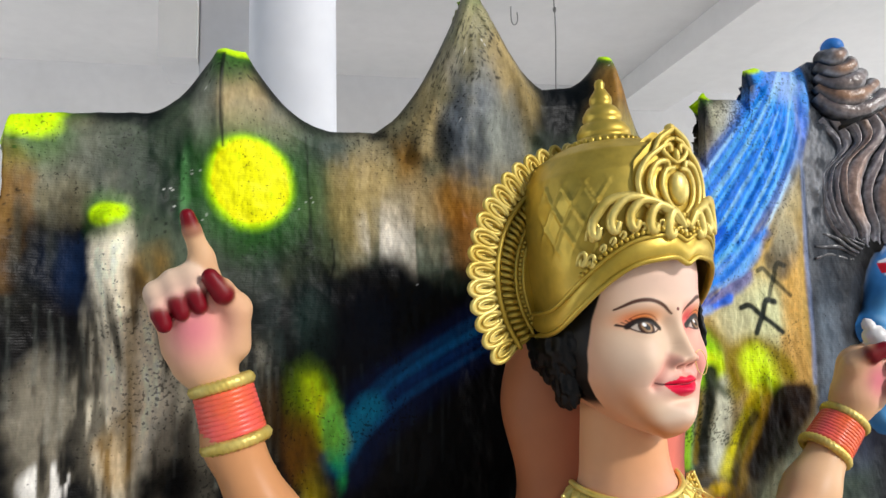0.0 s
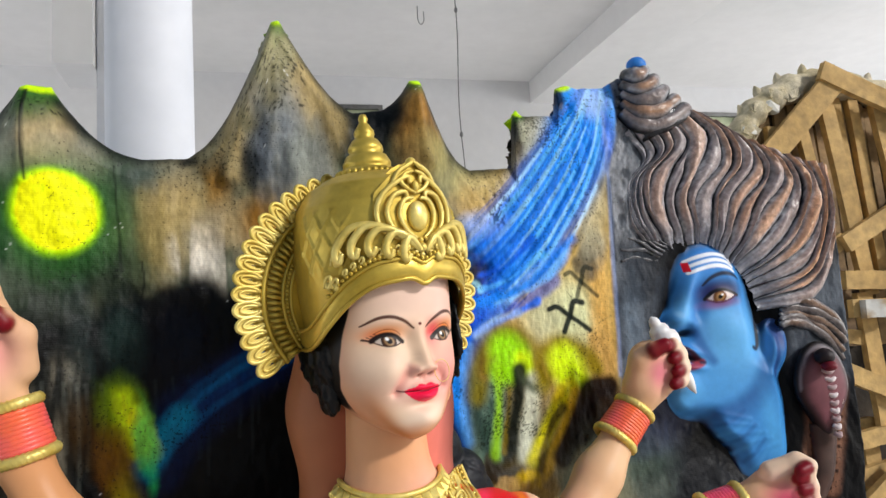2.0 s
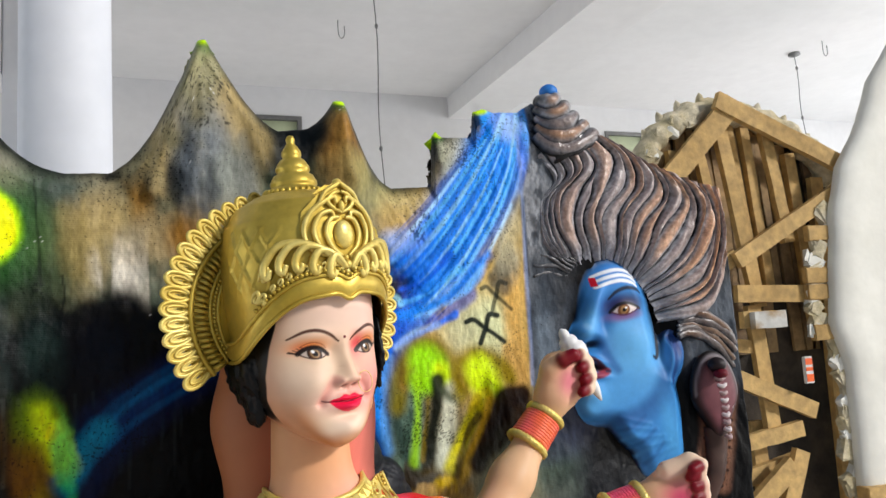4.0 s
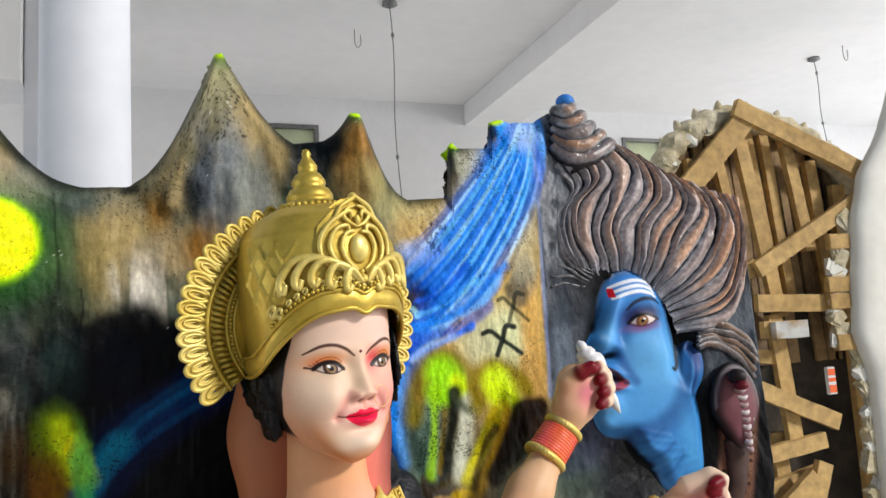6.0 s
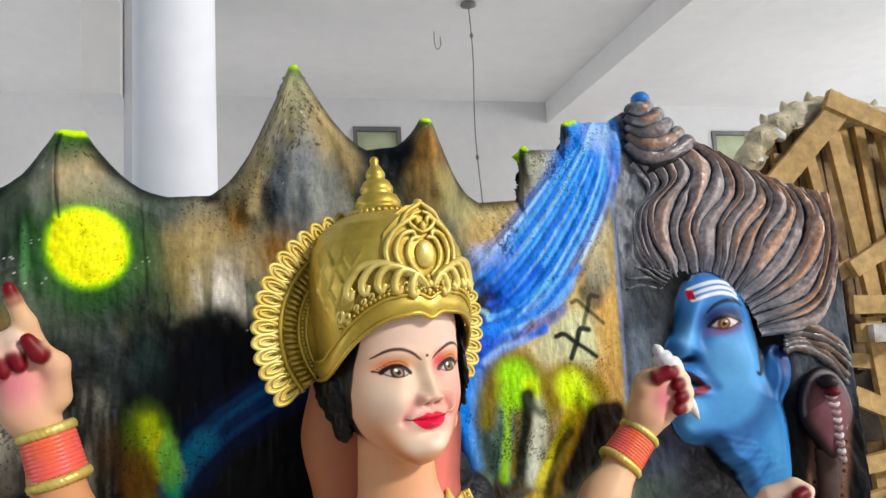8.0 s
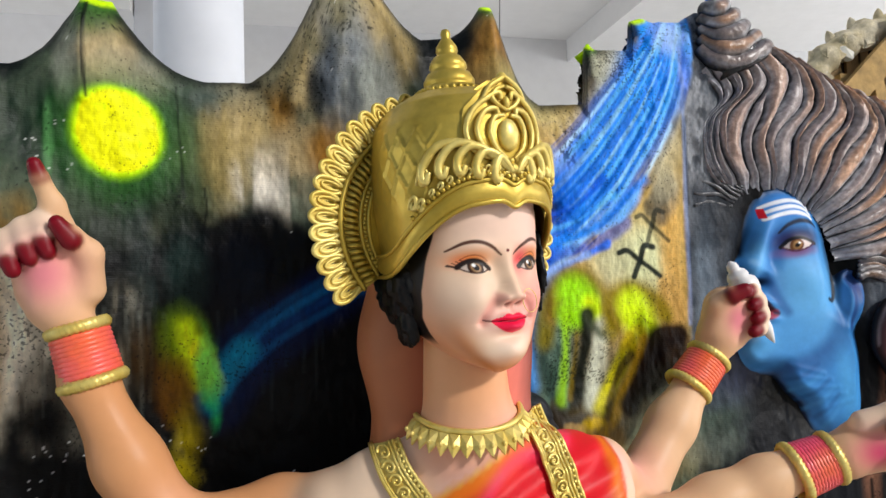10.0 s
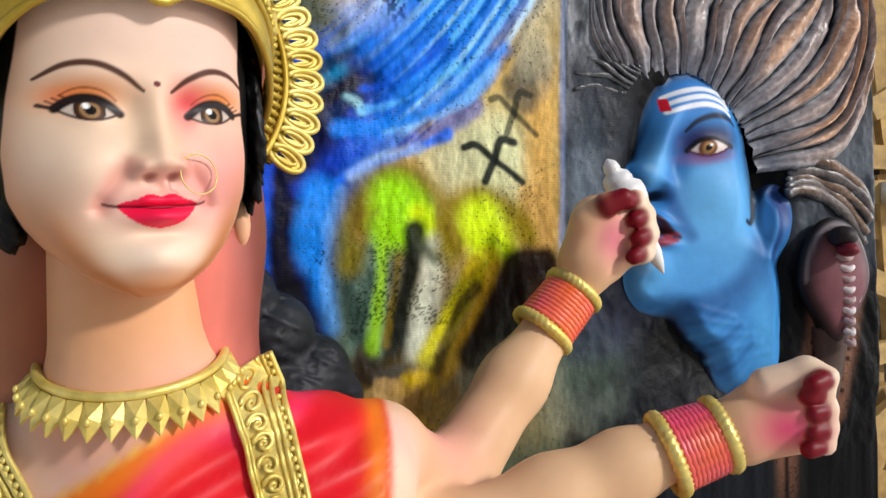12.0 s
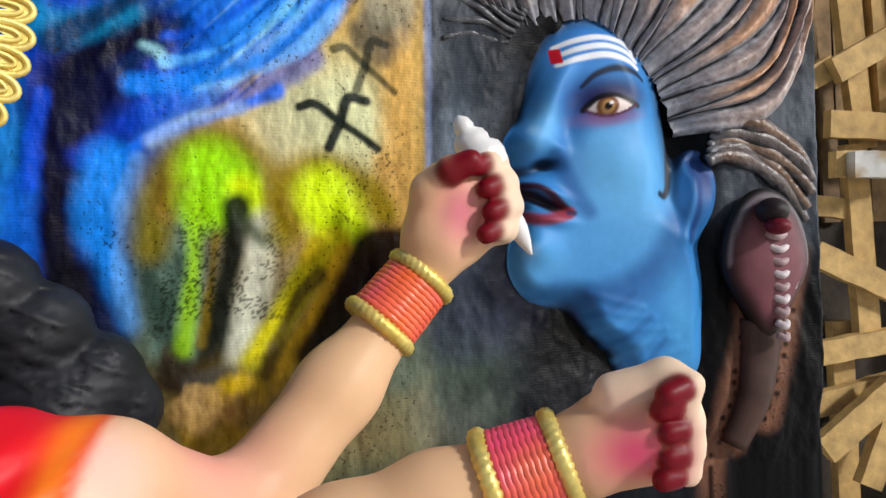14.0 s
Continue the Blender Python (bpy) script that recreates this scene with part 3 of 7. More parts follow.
    for k in range(-11, 12):
        o = k * 0.0078
        a = math.sin(k * 2.7) * 0.05
        line = [(1.165 + o * 0.45, 2.275), (1.12 + o * 0.8, 2.16 - o * 0.35), (1.06 + o, 2.05 - o * 0.6), (0.985 + o, 1.945 - o * 0.8), (0.90 + o, 1.845 - o), (0.81 + o, 1.76 - o), (0.74 + o + a * 0.3, 1.70 - o)]
        line = line[(0, 1, 0, 2)[k % 4]:(7, 5, 6, 7)[(k * 3) % 4]]
        c.stroke(line, (0.0042, 0.0030, 0.0055)[k % 3], lin(("0c4cb0", "a4d4f8", "1268d2", "6cb4f2", "083a94")[k % 5]), 0.75, 0.48, 0.10)
    c.blob(1.165, 2.23, 0.045, 0.05, lin("9cb4ec"), 0.7, 0.7)
    c.blob(1.19, 2.12, 0.02, 0.12, lin("5a78d8"), 0.7, 0.7)
    c.blob(0.80, 1.90, 0.05, 0.03, lin("8fa8dc"), 0.7, 0.6)
    pits2 = lattice(np.floor(X * 220).astype(np.int64), np.floor(Z * 160).astype(np.int64), 79) * step(0.60, 0.70, fbm(X * 14, Z * 14, 64))
    c.lay((pits2 > 0.5) * 0.85 * np.exp(-(((X - 0.88) / 0.09) ** 2 + ((Z - 1.93) / 0.05) ** 2)), lin("101c38"))
    c.blob(1.056, 2.235, 0.012, 0.035, lin("14181a"), 0.6, 0.9, rag=0.3)
    c.blob(1.072, 2.285, 0.024, 0.020, LIME, 0.4, 0.97, rag=0.4)
    c.blob(0.80, 1.77, 0.12, 0.07, lin("0a48b0"), 0.7, 0.75, 0.7)
    # its dark pool: navy hollows, azure streaks sweeping in from the right
    c.blob(0.66, 1.62, 0.13, 0.24, lin("082c84"), 0.35, 0.97)
    c.blob(0.72, 1.73, 0.10, 0.09, lin("0b48b4"), 0.5, 0.95)
    for pts, w, col, am in (([(0.78, 1.78), (0.72, 1.74), (0.68, 1.66), (0.67, 1.56), (0.665, 1.44)], 0.044, "030c22", 0.98), ([(0.74, 1.70), (0.70, 1.66), (0.68, 1.60)], 0.030, "051634", 0.9),
                            ([(0.62, 1.80), (0.68, 1.77), (0.76, 1.80)], 0.020, "1a78a0", 0.8), ([(0.67, 1.75), (0.72, 1.79), (0.78, 1.83)], 0.012, "0a3050", 0.9),
                            ([(0.745, 1.72), (0.79, 1.755), (0.82, 1.79)], 0.010, "0a2c50", 0.85), ([(0.775, 1.757), (0.79, 1.75), (0.80, 1.735)], 0.009, "8fc0c8", 0.7),
                            ([(0.70, 1.60), (0.75, 1.64), (0.83, 1.675), (0.92, 1.70), (1.0, 1.75)], 0.014, "0c3ca8", 0.6), ([(0.74, 1.60), (0.79, 1.635), (0.87, 1.665), (0.95, 1.70)], 0.008, "1c66d8", 0.85),
                            ([(0.76, 1.70), (0.83, 1.71), (0.91, 1.735), (1.0, 1.79), (1.06, 1.86)], 0.013, "1c78d8", 0.85), ([(0.80, 1.735), (0.88, 1.76), (0.97, 1.82)], 0.007, "5aa8e8", 0.6), ([(0.80, 1.77), (0.87, 1.79), (0.95, 1.86)], 0.008, "0c50bc", 0.8),
                            ([(0.84, 1.70), (0.92, 1.725), (1.0, 1.775), (1.05, 1.83)], 0.006, "8cc4f0", 0.35), ([(0.60, 1.70), (0.605, 1.60), (0.60, 1.52)], 0.026, "2c82cc", 0.8), ([(0.63, 1.56), (0.625, 1.49), (0.63, 1.42)], 0.018, "1a62c8", 0.85),
                            ([(0.73, 1.60), (0.715, 1.52), (0.725, 1.45), (0.735, 1.38)], 0.024, "2080dc", 0.9), ([(0.765, 1.60), (0.745, 1.53), (0.738, 1.45), (0.745, 1.37)], 0.009, "8cb8dc", 0.25),
                            ([(0.78, 1.625), (0.83, 1.655), (0.90, 1.675)], 0.010, "b8ccc8", 0.35), ([(0.69, 1.44), (0.70, 1.40), (0.73, 1.34)], 0.026, "050c1c", 0.95), ([(0.655, 1.68), (0.645, 1.62), (0.64, 1.56)], 0.008, "0e4cc0", 0.8)):
        c.stroke(pts, w, lin(col), 0.75, am, 0.45)
    # two sprayed mounds with olive rims
    for pts, w, col, am, sf in (([(0.80, 1.50), (0.80, 1.42), (0.81, 1.34)], 0.045, "5c7468", 0.9, 0.6), ([(0.79, 1.50), (0.775, 1.44), (0.785, 1.38), (0.80, 1.34)], 0.014, "1c2c2a", 0.75, 0.9), ([(0.812, 1.46), (0.80, 1.39)], 0.012, "22362c", 0.7, 0.9),
                                ([(0.775, 1.48), (0.80, 1.575), (0.845, 1.622), (0.89, 1.615), (0.93, 1.565), (0.94, 1.49)], 0.024, "6e6418", 0.9, 0.85), ([(0.80, 1.53), (0.82, 1.585), (0.86, 1.61)], 0.014, "7a5c1c", 0.6, 0.9),
                                ([(0.86, 1.585), (0.87, 1.57), (0.86, 1.54)], 0.042, "8cc812", 0.97, 0.55), ([(0.90, 1.56), (0.905, 1.53)], 0.018, "c4e414", 0.9, 0.8), ([(0.835, 1.54), (0.832, 1.46), (0.825, 1.40), (0.815, 1.33)], 0.012, "8abc10", 0.8, 0.7),
                                ([(0.918, 1.50), (0.912, 1.43), (0.895, 1.37), (0.875, 1.32)], 0.024, "b9bca8", 0.9, 0.7), ([(0.892, 1.53), (0.885, 1.47), (0.865, 1.39), (0.848, 1.31)], 0.019, "1c1f18", 0.97, 0.5), ([(0.862, 1.49), (0.852, 1.42), (0.838, 1.34)], 0.008, "6a5a10", 0.85, 0.8),
                                ([(0.905, 1.505), (0.925, 1.485)], 0.014, "3c4634", 0.8, 0.9), ([(0.955, 1.50), (0.962, 1.555), (0.99, 1.588), (1.03, 1.590), (1.07, 1.565), (1.105, 1.52)], 0.021, "7c6e0e", 0.9, 0.85), ([(0.965, 1.54), (0.975, 1.52)], 0.014, "7a6428", 0.7, 0.9),
                                ([(1.015, 1.55), (1.03, 1.52), (1.045, 1.49)], 0.038, "bcd606", 0.97, 0.6), ([(1.03, 1.48), (1.005, 1.45), (0.98, 1.42), (0.95, 1.37), (0.91, 1.31)], 0.020, "bcb408", 0.95, 0.6), ([(1.045, 1.46), (1.03, 1.42), (1.0, 1.37), (0.96, 1.31), (0.93, 1.27)], 0.017, "b89420", 0.95, 0.6),
                                ([(1.005, 1.43), (0.975, 1.40), (0.945, 1.34), (0.925, 1.29)], 0.009, "4a3c18", 0.85, 0.8), ([(1.0, 1.475), (0.985, 1.455)], 0.010, "a08a10", 0.7, 0.9),
                                ([(1.14, 1.475), (1.09, 1.472), (1.065, 1.425), (1.03, 1.365), (0.995, 1.31)], 0.028, "20150e", 0.97, 0.45), ([(1.13, 1.44), (1.10, 1.41), (1.06, 1.36)], 0.04, "20150e", 0.97, 0.5)):
        c.stroke(pts, w, lin(col), sf, am, 0.35)
    moss = lattice(np.floor(X * 330).astype(np.int64), np.floor(Z * 330).astype(np.int64), 81) * step(0.42, 0.62, fbm(X * 18, Z * 12, 66))
    c.lay((moss > 0.72) * 0.7 * step(0.755, 0.79, X) * step(1.0, 0.92, X) * step(1.30, 1.34, Z) * step(1.56, 1.48, Z), lin("141c14"))
    # flaked muddy foot of the mounds
    for x, z, rx, rz, col, am in ((0.85, 1.25, 0.11, 0.06, "5c4c24", 0.95), (0.805, 1.29, 0.03, 0.03, "2a2018", 0.9), (0.845, 1.28, 0.03, 0.02, "4c4a44", 0.8), (0.90, 1.25, 0.025, 0.03, "b89a14", 0.9), (0.87, 1.20, 0.06, 0.03, "8a742c", 0.9), (0.81, 1.25, 0.03, 0.02, "a88a58", 0.8), (0.95, 1.24, 0.03, 0.04, "6c5a34", 0.8)):
        c.blob(x, z, rx, rz, lin(col), 0.6, am, rag=2.2)
    # flying birds, two strokes each
    for x, z, s, am in ((1.040, 1.657, 1.0, 0.97), (1.080, 1.744, 0.80, 0.75)):
        c.stroke([(x - 0.058 * s, z + 0.022), (x - 0.035 * s, z + 0.027), (x - 0.004 * s, z + 0.006), (x + 0.030 * s, z - 0.016), (x + 0.058 * s, z - 0.036)], 0.0062 * s, lin("1c2422"), 0.4, am, 0.06)
        c.stroke([(x + 0.042 * s, z + 0.036), (x + 0.014 * s, z + 0.038), (x + 0.002 * s, z + 0.004), (x - 0.016 * s, z - 0.036)], 0.0075 * s, lin("1c2422"), 0.4, am, 0.06)
    # slate ground round the hair and face
    right = step(0.0, 0.018, X - 1.170 - 0.045 * step(1.98, 2.2, Z) + 0.25 * c.w)
    c.lay(right * 0.98, lin("565b62"))
    c.lay(right * 0.85 * step(0.42, 0.66, fbm(X * 12, Z * 9, 44)), lin("33373d"))
    c.lay(right * (1 - step(1.36, 1.56, Z)) * 0.92, lin("14161b"))
    c.lay(step(1.25, 1.32, X + c.w) * step(1.70, 1.80, Z) * 0.9, lin("1b1c1f"))
    c.lay(right * step(1.31, 1.22, X + c.w) * step(1.80, 1.92, Z) * (0.2 + 0.6 * step(0.42, 0.6, fbm(X * 60, Z * 30, 47))), lin("8a8c90"))
    c.blob(1.225, 1.56, 0.035, 0.16, lin("6a7682"), 0.7, 0.75)
    c.blob(1.21, 1.40, 0.03, 0.08, lin("525c6c"), 0.7, 0.6)
    c.blob(1.48, 1.56, 0.205, 0.33, lin("090a0d"), 0.22, 0.98)
    c.stroke([(1.183, 2.2), (1.181, 1.8), (1.175, 1.5)], 0.006, lin("7a8cb4"), 0.7, 0.6, 0.15)
    c.lay(step(1.58, 1.66, X) * (1 - step(1.30, 1.5, Z)) * 0.7, lin("0c0b0b"))
    c.blob(1.16, 1.27, 0.12, 0.10, lin("56645a"), 0.7, 0.75, rag=2)
    c.blob(1.10, 1.19, 0.10, 0.06, lin("7d7350"), 0.7, 0.7, rag=2)
    c.blob(1.22, 1.20, 0.08, 0.05, lin("6c746c"), 0.7, 0.5, rag=2)
    c.blob(1.30, 1.40, 0.10, 0.06, lin("20222e"), 0.7, 0.8)
    c.blob(1.24, 1.33, 0.08, 0.04, lin("34384a"), 0.8, 0.6)
    # spotted snake's body winding below the hood
    for x0, z0 in ((1.655, 1.08), (1.70, 1.12), (1.755, 1.16)):
        way = [(x0, z0), (x0 + 0.03, z0 + 0.10), (x0 + 0.055, z0 + 0.19), (x0 + 0.07, z0 + 0.28)]
        c.stroke(way, 0.020, lin("7a5a4a"), 0.8, 0.9, 0.4)
        for q in spline(way, 15)[:, :2]:
            c.blob(q[0] + 0.006 * math.sin(90 * q[1]), q[1], 0.005, 0.005, lin("120d0b"), 0.4, 0.85, rag=0.05)
    # dark seams
    for x in (-0.003, 1.181):
        c.stroke([(x, 2.02), (x + 0.01, 1.8)], 0.0025, BLACK, 0.6, 0.5, 0.1)
    c.stroke([(-0.148, 2.16), (-0.150, 2.06), (-0.147, 1.98)], 0.0025, BLACK, 0.6, 0.85, 0.06)
    c.stroke([(0.045, 1.82), (0.05, 1.78), (0.043, 1.74)], 0.002, BLACK, 0.6, 0.7, 0.06)
    # uneven brushwork over all
    rough = 0.45 + 0.55 * step(0.78, 0.66, X)
    g = (1 + rough * (0.40 * (fbm(X * 90, Z * 22, 90) - 0.5) + 0.28 * (fbm(X * 30, Z * 60, 92) - 0.5)))[..., None]
    C = np.clip(c.C * g, 0.002, 0.9)
    return np.clip(1.38 * C * C / (C + 0.026), 0.0015, 0.9)


def rock_relief(X, Z, top):
    """How far the rock face stands forward of its sheet."""
    d = 0.05 * (fbm(X * 3, Z * 1.6, 21) - 0.5) + 0.018 * (fbm(X * 11, Z * 5, 23) - 0.5) + 0.006 * (fbm(X * 50, Z * 26, 27) - 0.5)
    for x, z, rx, rz, h in ((0.335, 2.15, 0.10, 0.22, 0.05), (0.66, 2.12, 0.06, 0.14, 0.04), (-0.14, 2.06, 0.07, 0.14, 0.04), (-0.285, 1.74, 0.055, 0.12, 0.07), (-0.31, 1.83, 0.03, 0.02, 0.03), (0.90, 1.27, 0.10, 0.06, 0.03)):
        d += h * np.exp(-((X - x) / rx) ** 2 - ((Z - z) / rz) ** 2)
    for pts, w, h in (([(0.335, 2.34), (0.27, 2.15), (0.22, 2.0)], 0.018, 0.016), ([(0.345, 2.34), (0.44, 2.16), (0.48, 2.05)], 0.02, 0.014), ([(-0.15, 2.17), (-0.155, 1.98)], 0.012, 0.012),
                      ([(0.66, 2.24), (0.68, 2.05)], 0.02, 0.014)):
        dd, _ = seg_dist(X, Z, pts)
        d += h * np.exp(-(dd / w) ** 2)
    # folds of the stream
    for k in range(-4, 5):
        o = k * 0.021
        dd, _ = seg_dist(X, Z, [tuple(q) for q in spline([(1.175 + o * 0.45, 2.27), (1.14 + o * 0.8, 2.15 - o * 0.3), (1.06 + o, 2.02 - o * 0.7), (0.96 + o, 1.88 - o), (0.86 + o, 1.78 - o)], 12)])
        d += 0.007 * np.exp(-(dd / 0.009) ** 2)
    d += 0.022 * (fbm(X * 45, Z * 22, 29) - 0.4) * np.exp(-((X - 1.255) / 0.06) ** 4) * step(1.78, 1.90, Z) * step(2.24, 2.15, Z)
    d -= 0.05 * np.exp(-((X - 1.475) / 0.165) ** 4 - ((Z - 1.52) / 0.33) ** 4)
    d += 0.0030 * (fbm(X * 70, Z * 10, 26) - 0.5) * step(1.25, 1.1, X) + 0.0012 * (fbm(X * 120, Z * 70, 28) - 0.5)
    edge = np.clip(top - Z, 0, 0.05) / 0.05
    return d + 0.03 * np.sqrt(edge) - 0.03


idol_backdrop = thing("idol_backdrop", "sprayed rock backdrop with a blue stream and relief", "backdrop")
NX = 700
gx = np.linspace(-0.468, 1.868, NX)
# extra columns at the two small steps
gx = np.sort(np.concatenate([gx, [0.917, 0.9225, 1.0465, 1.0525]]))
NX = len(gx)
tz = np.concatenate([np.linspace(0, 0.44, 8)[:-1], np.linspace(0.44, 0.82, 290)[:-1], np.linspace(0.82, 1, 105)])
topz = ridge(gx)
X = np.repeat(gx[:, None], len(tz), 1)
low = np.minimum(tz / 0.82, 1) * 1.83 + 0.10
high = np.clip((tz - 0.82) / 0.18, 0, 1)
Z = low[None, :] + high[None, :] * (topz[:, None] - 1.93)
# wavering side edges
X = X + (np.exp(-((X + 0.468) / 0.05) ** 2) - np.exp(-((X - 1.868) / 0.05) ** 2)) * 0.02 * (fbm(Z * 6, Z * 0, 19) - 0.4)
depth = rock_relief(X, Z, topz[:, None])
V = np.stack([X, plane_y(X) - depth, Z], -1).reshape(-1, 3)
panel = piece("rock_panel", V, grid_faces(NX, len(tz)), PAINTED, idol_backdrop, "rough jute sheet sprayed with rock colours", rock_paint(X, Z).reshape(-1, 3))
sol = panel.modifiers.new("thickness", "SOLIDIFY")
sol.thickness, sol.offset = 0.045, -1


def on_sheet(p, out=0.0):
    """Places (x, z) rows on the sheet, standing out from it."""
    p = np.asarray(p, float)
    return np.stack([p[:, 0], plane_y(p[:, 0]) - out, p[:, 1]], 1)


# hair relief: locks side by side, fanning from the brow to the rim
def lock_colours(crest, n, along, seed, brown=1.0):
    """Grooves blackened as shade, smeared grey flanks, copper on most crests, painted pale sheen."""
    dark, grey, copper, sheen = lin("141416"), lin("8e8e94"), lin("c0906a"), lin("e4e4e8")
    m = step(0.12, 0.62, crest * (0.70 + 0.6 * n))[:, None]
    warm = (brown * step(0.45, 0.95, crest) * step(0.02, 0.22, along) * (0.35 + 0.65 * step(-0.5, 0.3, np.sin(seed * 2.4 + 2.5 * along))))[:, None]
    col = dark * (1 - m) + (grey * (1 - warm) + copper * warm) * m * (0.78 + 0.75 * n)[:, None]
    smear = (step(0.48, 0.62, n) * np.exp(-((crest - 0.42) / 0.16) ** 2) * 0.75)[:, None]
    return col * (1 - smear) + sheen * smear


def lock(p0, p1, p2, p3, r, seed, out=0.012, wave=0.010, brown=1.0, shade=1.0):
    """A loose lock, round in section, paler where it faces forward; shade dims its colour."""
    rnd = random.Random(seed)
    c = bezier((*p0, 0), (*p1, 0), (*p2, 0), (*p3, 0), 34)
    t = np.linspace(0, 1, 34)
    tang = np.gradient(c[:, :2], axis=0)
    tang /= np.linalg.norm(tang, axis=1)[:, None]
    side = np.stack([-tang[:, 1], tang[:, 0]], 1)
    q = c[:, :2] + side * (wave * np.sin(t * (5 + 2 * rnd.random()) + rnd.random() * 3))[:, None]
    rad = r * (0.45 + 0.75 * np.sin(np.pi * (0.12 + 0.80 * t)) ** 0.8) * (1 + 0.12 * np.sin(t * 17 + seed))
    axis = on_sheet(q, out + 0.006 * np.sin(3 * t + seed))
    v, f = tube(axis, rad, 12, 0.85)
    n = fbm(v[:, 0] * 60, v[:, 2] * 40, seed)
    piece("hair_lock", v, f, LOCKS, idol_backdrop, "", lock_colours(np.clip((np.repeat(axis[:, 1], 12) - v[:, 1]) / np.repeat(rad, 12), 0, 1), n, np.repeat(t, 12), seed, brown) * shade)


# guide lines of the hair from the brow to the rim, each bent like an S
GUIDES = [[(1.300, 1.815), (1.238, 1.90), (1.236, 2.00), (1.290, 2.075), (1.240, 2.140)], [(1.352, 1.824), (1.296, 1.926), (1.302, 2.023), (1.372, 2.109), (1.310, 2.205)],
          [(1.462, 1.838), (1.449, 1.962), (1.523, 2.061), (1.514, 2.145), (1.430, 2.212)], [(1.528, 1.790), (1.591, 1.925), (1.665, 2.016), (1.648, 2.080), (1.585, 2.130)],
          [(1.576, 1.730), (1.730, 1.820), (1.795, 1.936), (1.792, 2.010), (1.752, 2.068)], [(1.608, 1.645), (1.765, 1.672), (1.838, 1.798), (1.856, 1.925), (1.850, 2.046)]]
across = np.stack([spline([g[i] for g in GUIDES], 240)[:, :2] for i in range(5)], 1)
NT = 60
FLOW = np.stack([spline([tuple(q) for q in across[i]], NT)[:, :2] for i in range(240)])


def flow(s):
    """Places along the hair's flow, s (one for each step) across from the parting to the ear."""
    q = np.clip(s, 0, 1) * 238.999
    i, j = q.astype(int), np.arange(NT)
    w = (q - i)[:, None]
    return FLOW[i, j] * (1 - w) + FLOW[i + 1, j] * w


COUNT = 23
edges = np.cumsum([0] + [1 + 0.30 * math.sin(k * 2.9) for k in range(COUNT)])
edges = edges / edges[-1]
t = np.linspace(0, 1, NT)


def parting(k):
    """The groove before lock k, wandering a little."""
    return edges[k] + (0.012 * np.sin(5.2 * t + 1.9 * k) + 0.006 * np.sin(11 * t + 3.1 * k)) * (0 < k < COUNT)


for k in range(COUNT):
    nu = 13
    u = np.linspace(-0.03, 1.03, nu)
    pts = np.stack([flow(parting(k) * (1 - w) + parting(k + 1) * w) for w in u])
    U, T = np.meshgrid(np.clip(u, 0, 1), t, indexing="ij")
    bow = np.sin(np.pi * U) ** 0.7
    h = -0.030 * (1 - step(0, 0.12, T)) + (0.026 + 0.006 * math.sin(k * 1.9)) * bow * (0.45 + 0.55 * step(0, 0.22, T)) * (1 if k > 1 else 0.55)
    h += 0.0045 * np.sin(T * 6 + 1.7 * k) * step(0.15, 0.5, T) + 0.009 * (fbm(pts[..., 0] * 55, pts[..., 1] * 55, k) - 0.5) - 0.006
    h += 0.0025 * np.sin(U * 11 + 3 * np.sin(T * 7 + k)) * bow
    v = np.stack([pts[..., 0], plane_y(pts[..., 0]) - h - 0.004, pts[..., 1]], -1).reshape(-1, 3)
    n = 0.5 * fbm(U * 5 + 7 * k, T * 10, k + 3) + 0.5 * fbm(pts[..., 0] * 80, pts[..., 1] * 80, k)
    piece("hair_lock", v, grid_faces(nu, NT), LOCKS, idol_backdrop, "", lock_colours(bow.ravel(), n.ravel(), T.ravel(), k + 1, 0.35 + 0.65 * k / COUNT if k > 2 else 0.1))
# short locks that turn round the ear over the snake, colour dimmed as if shaded
for k in range(5):
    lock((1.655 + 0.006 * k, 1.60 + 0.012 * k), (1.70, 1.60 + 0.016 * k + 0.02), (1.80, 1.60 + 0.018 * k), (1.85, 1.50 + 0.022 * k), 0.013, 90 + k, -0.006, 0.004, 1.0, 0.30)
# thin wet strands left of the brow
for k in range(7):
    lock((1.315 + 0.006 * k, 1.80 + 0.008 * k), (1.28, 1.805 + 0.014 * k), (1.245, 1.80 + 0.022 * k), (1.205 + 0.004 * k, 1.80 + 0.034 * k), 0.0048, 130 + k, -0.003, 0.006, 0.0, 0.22)
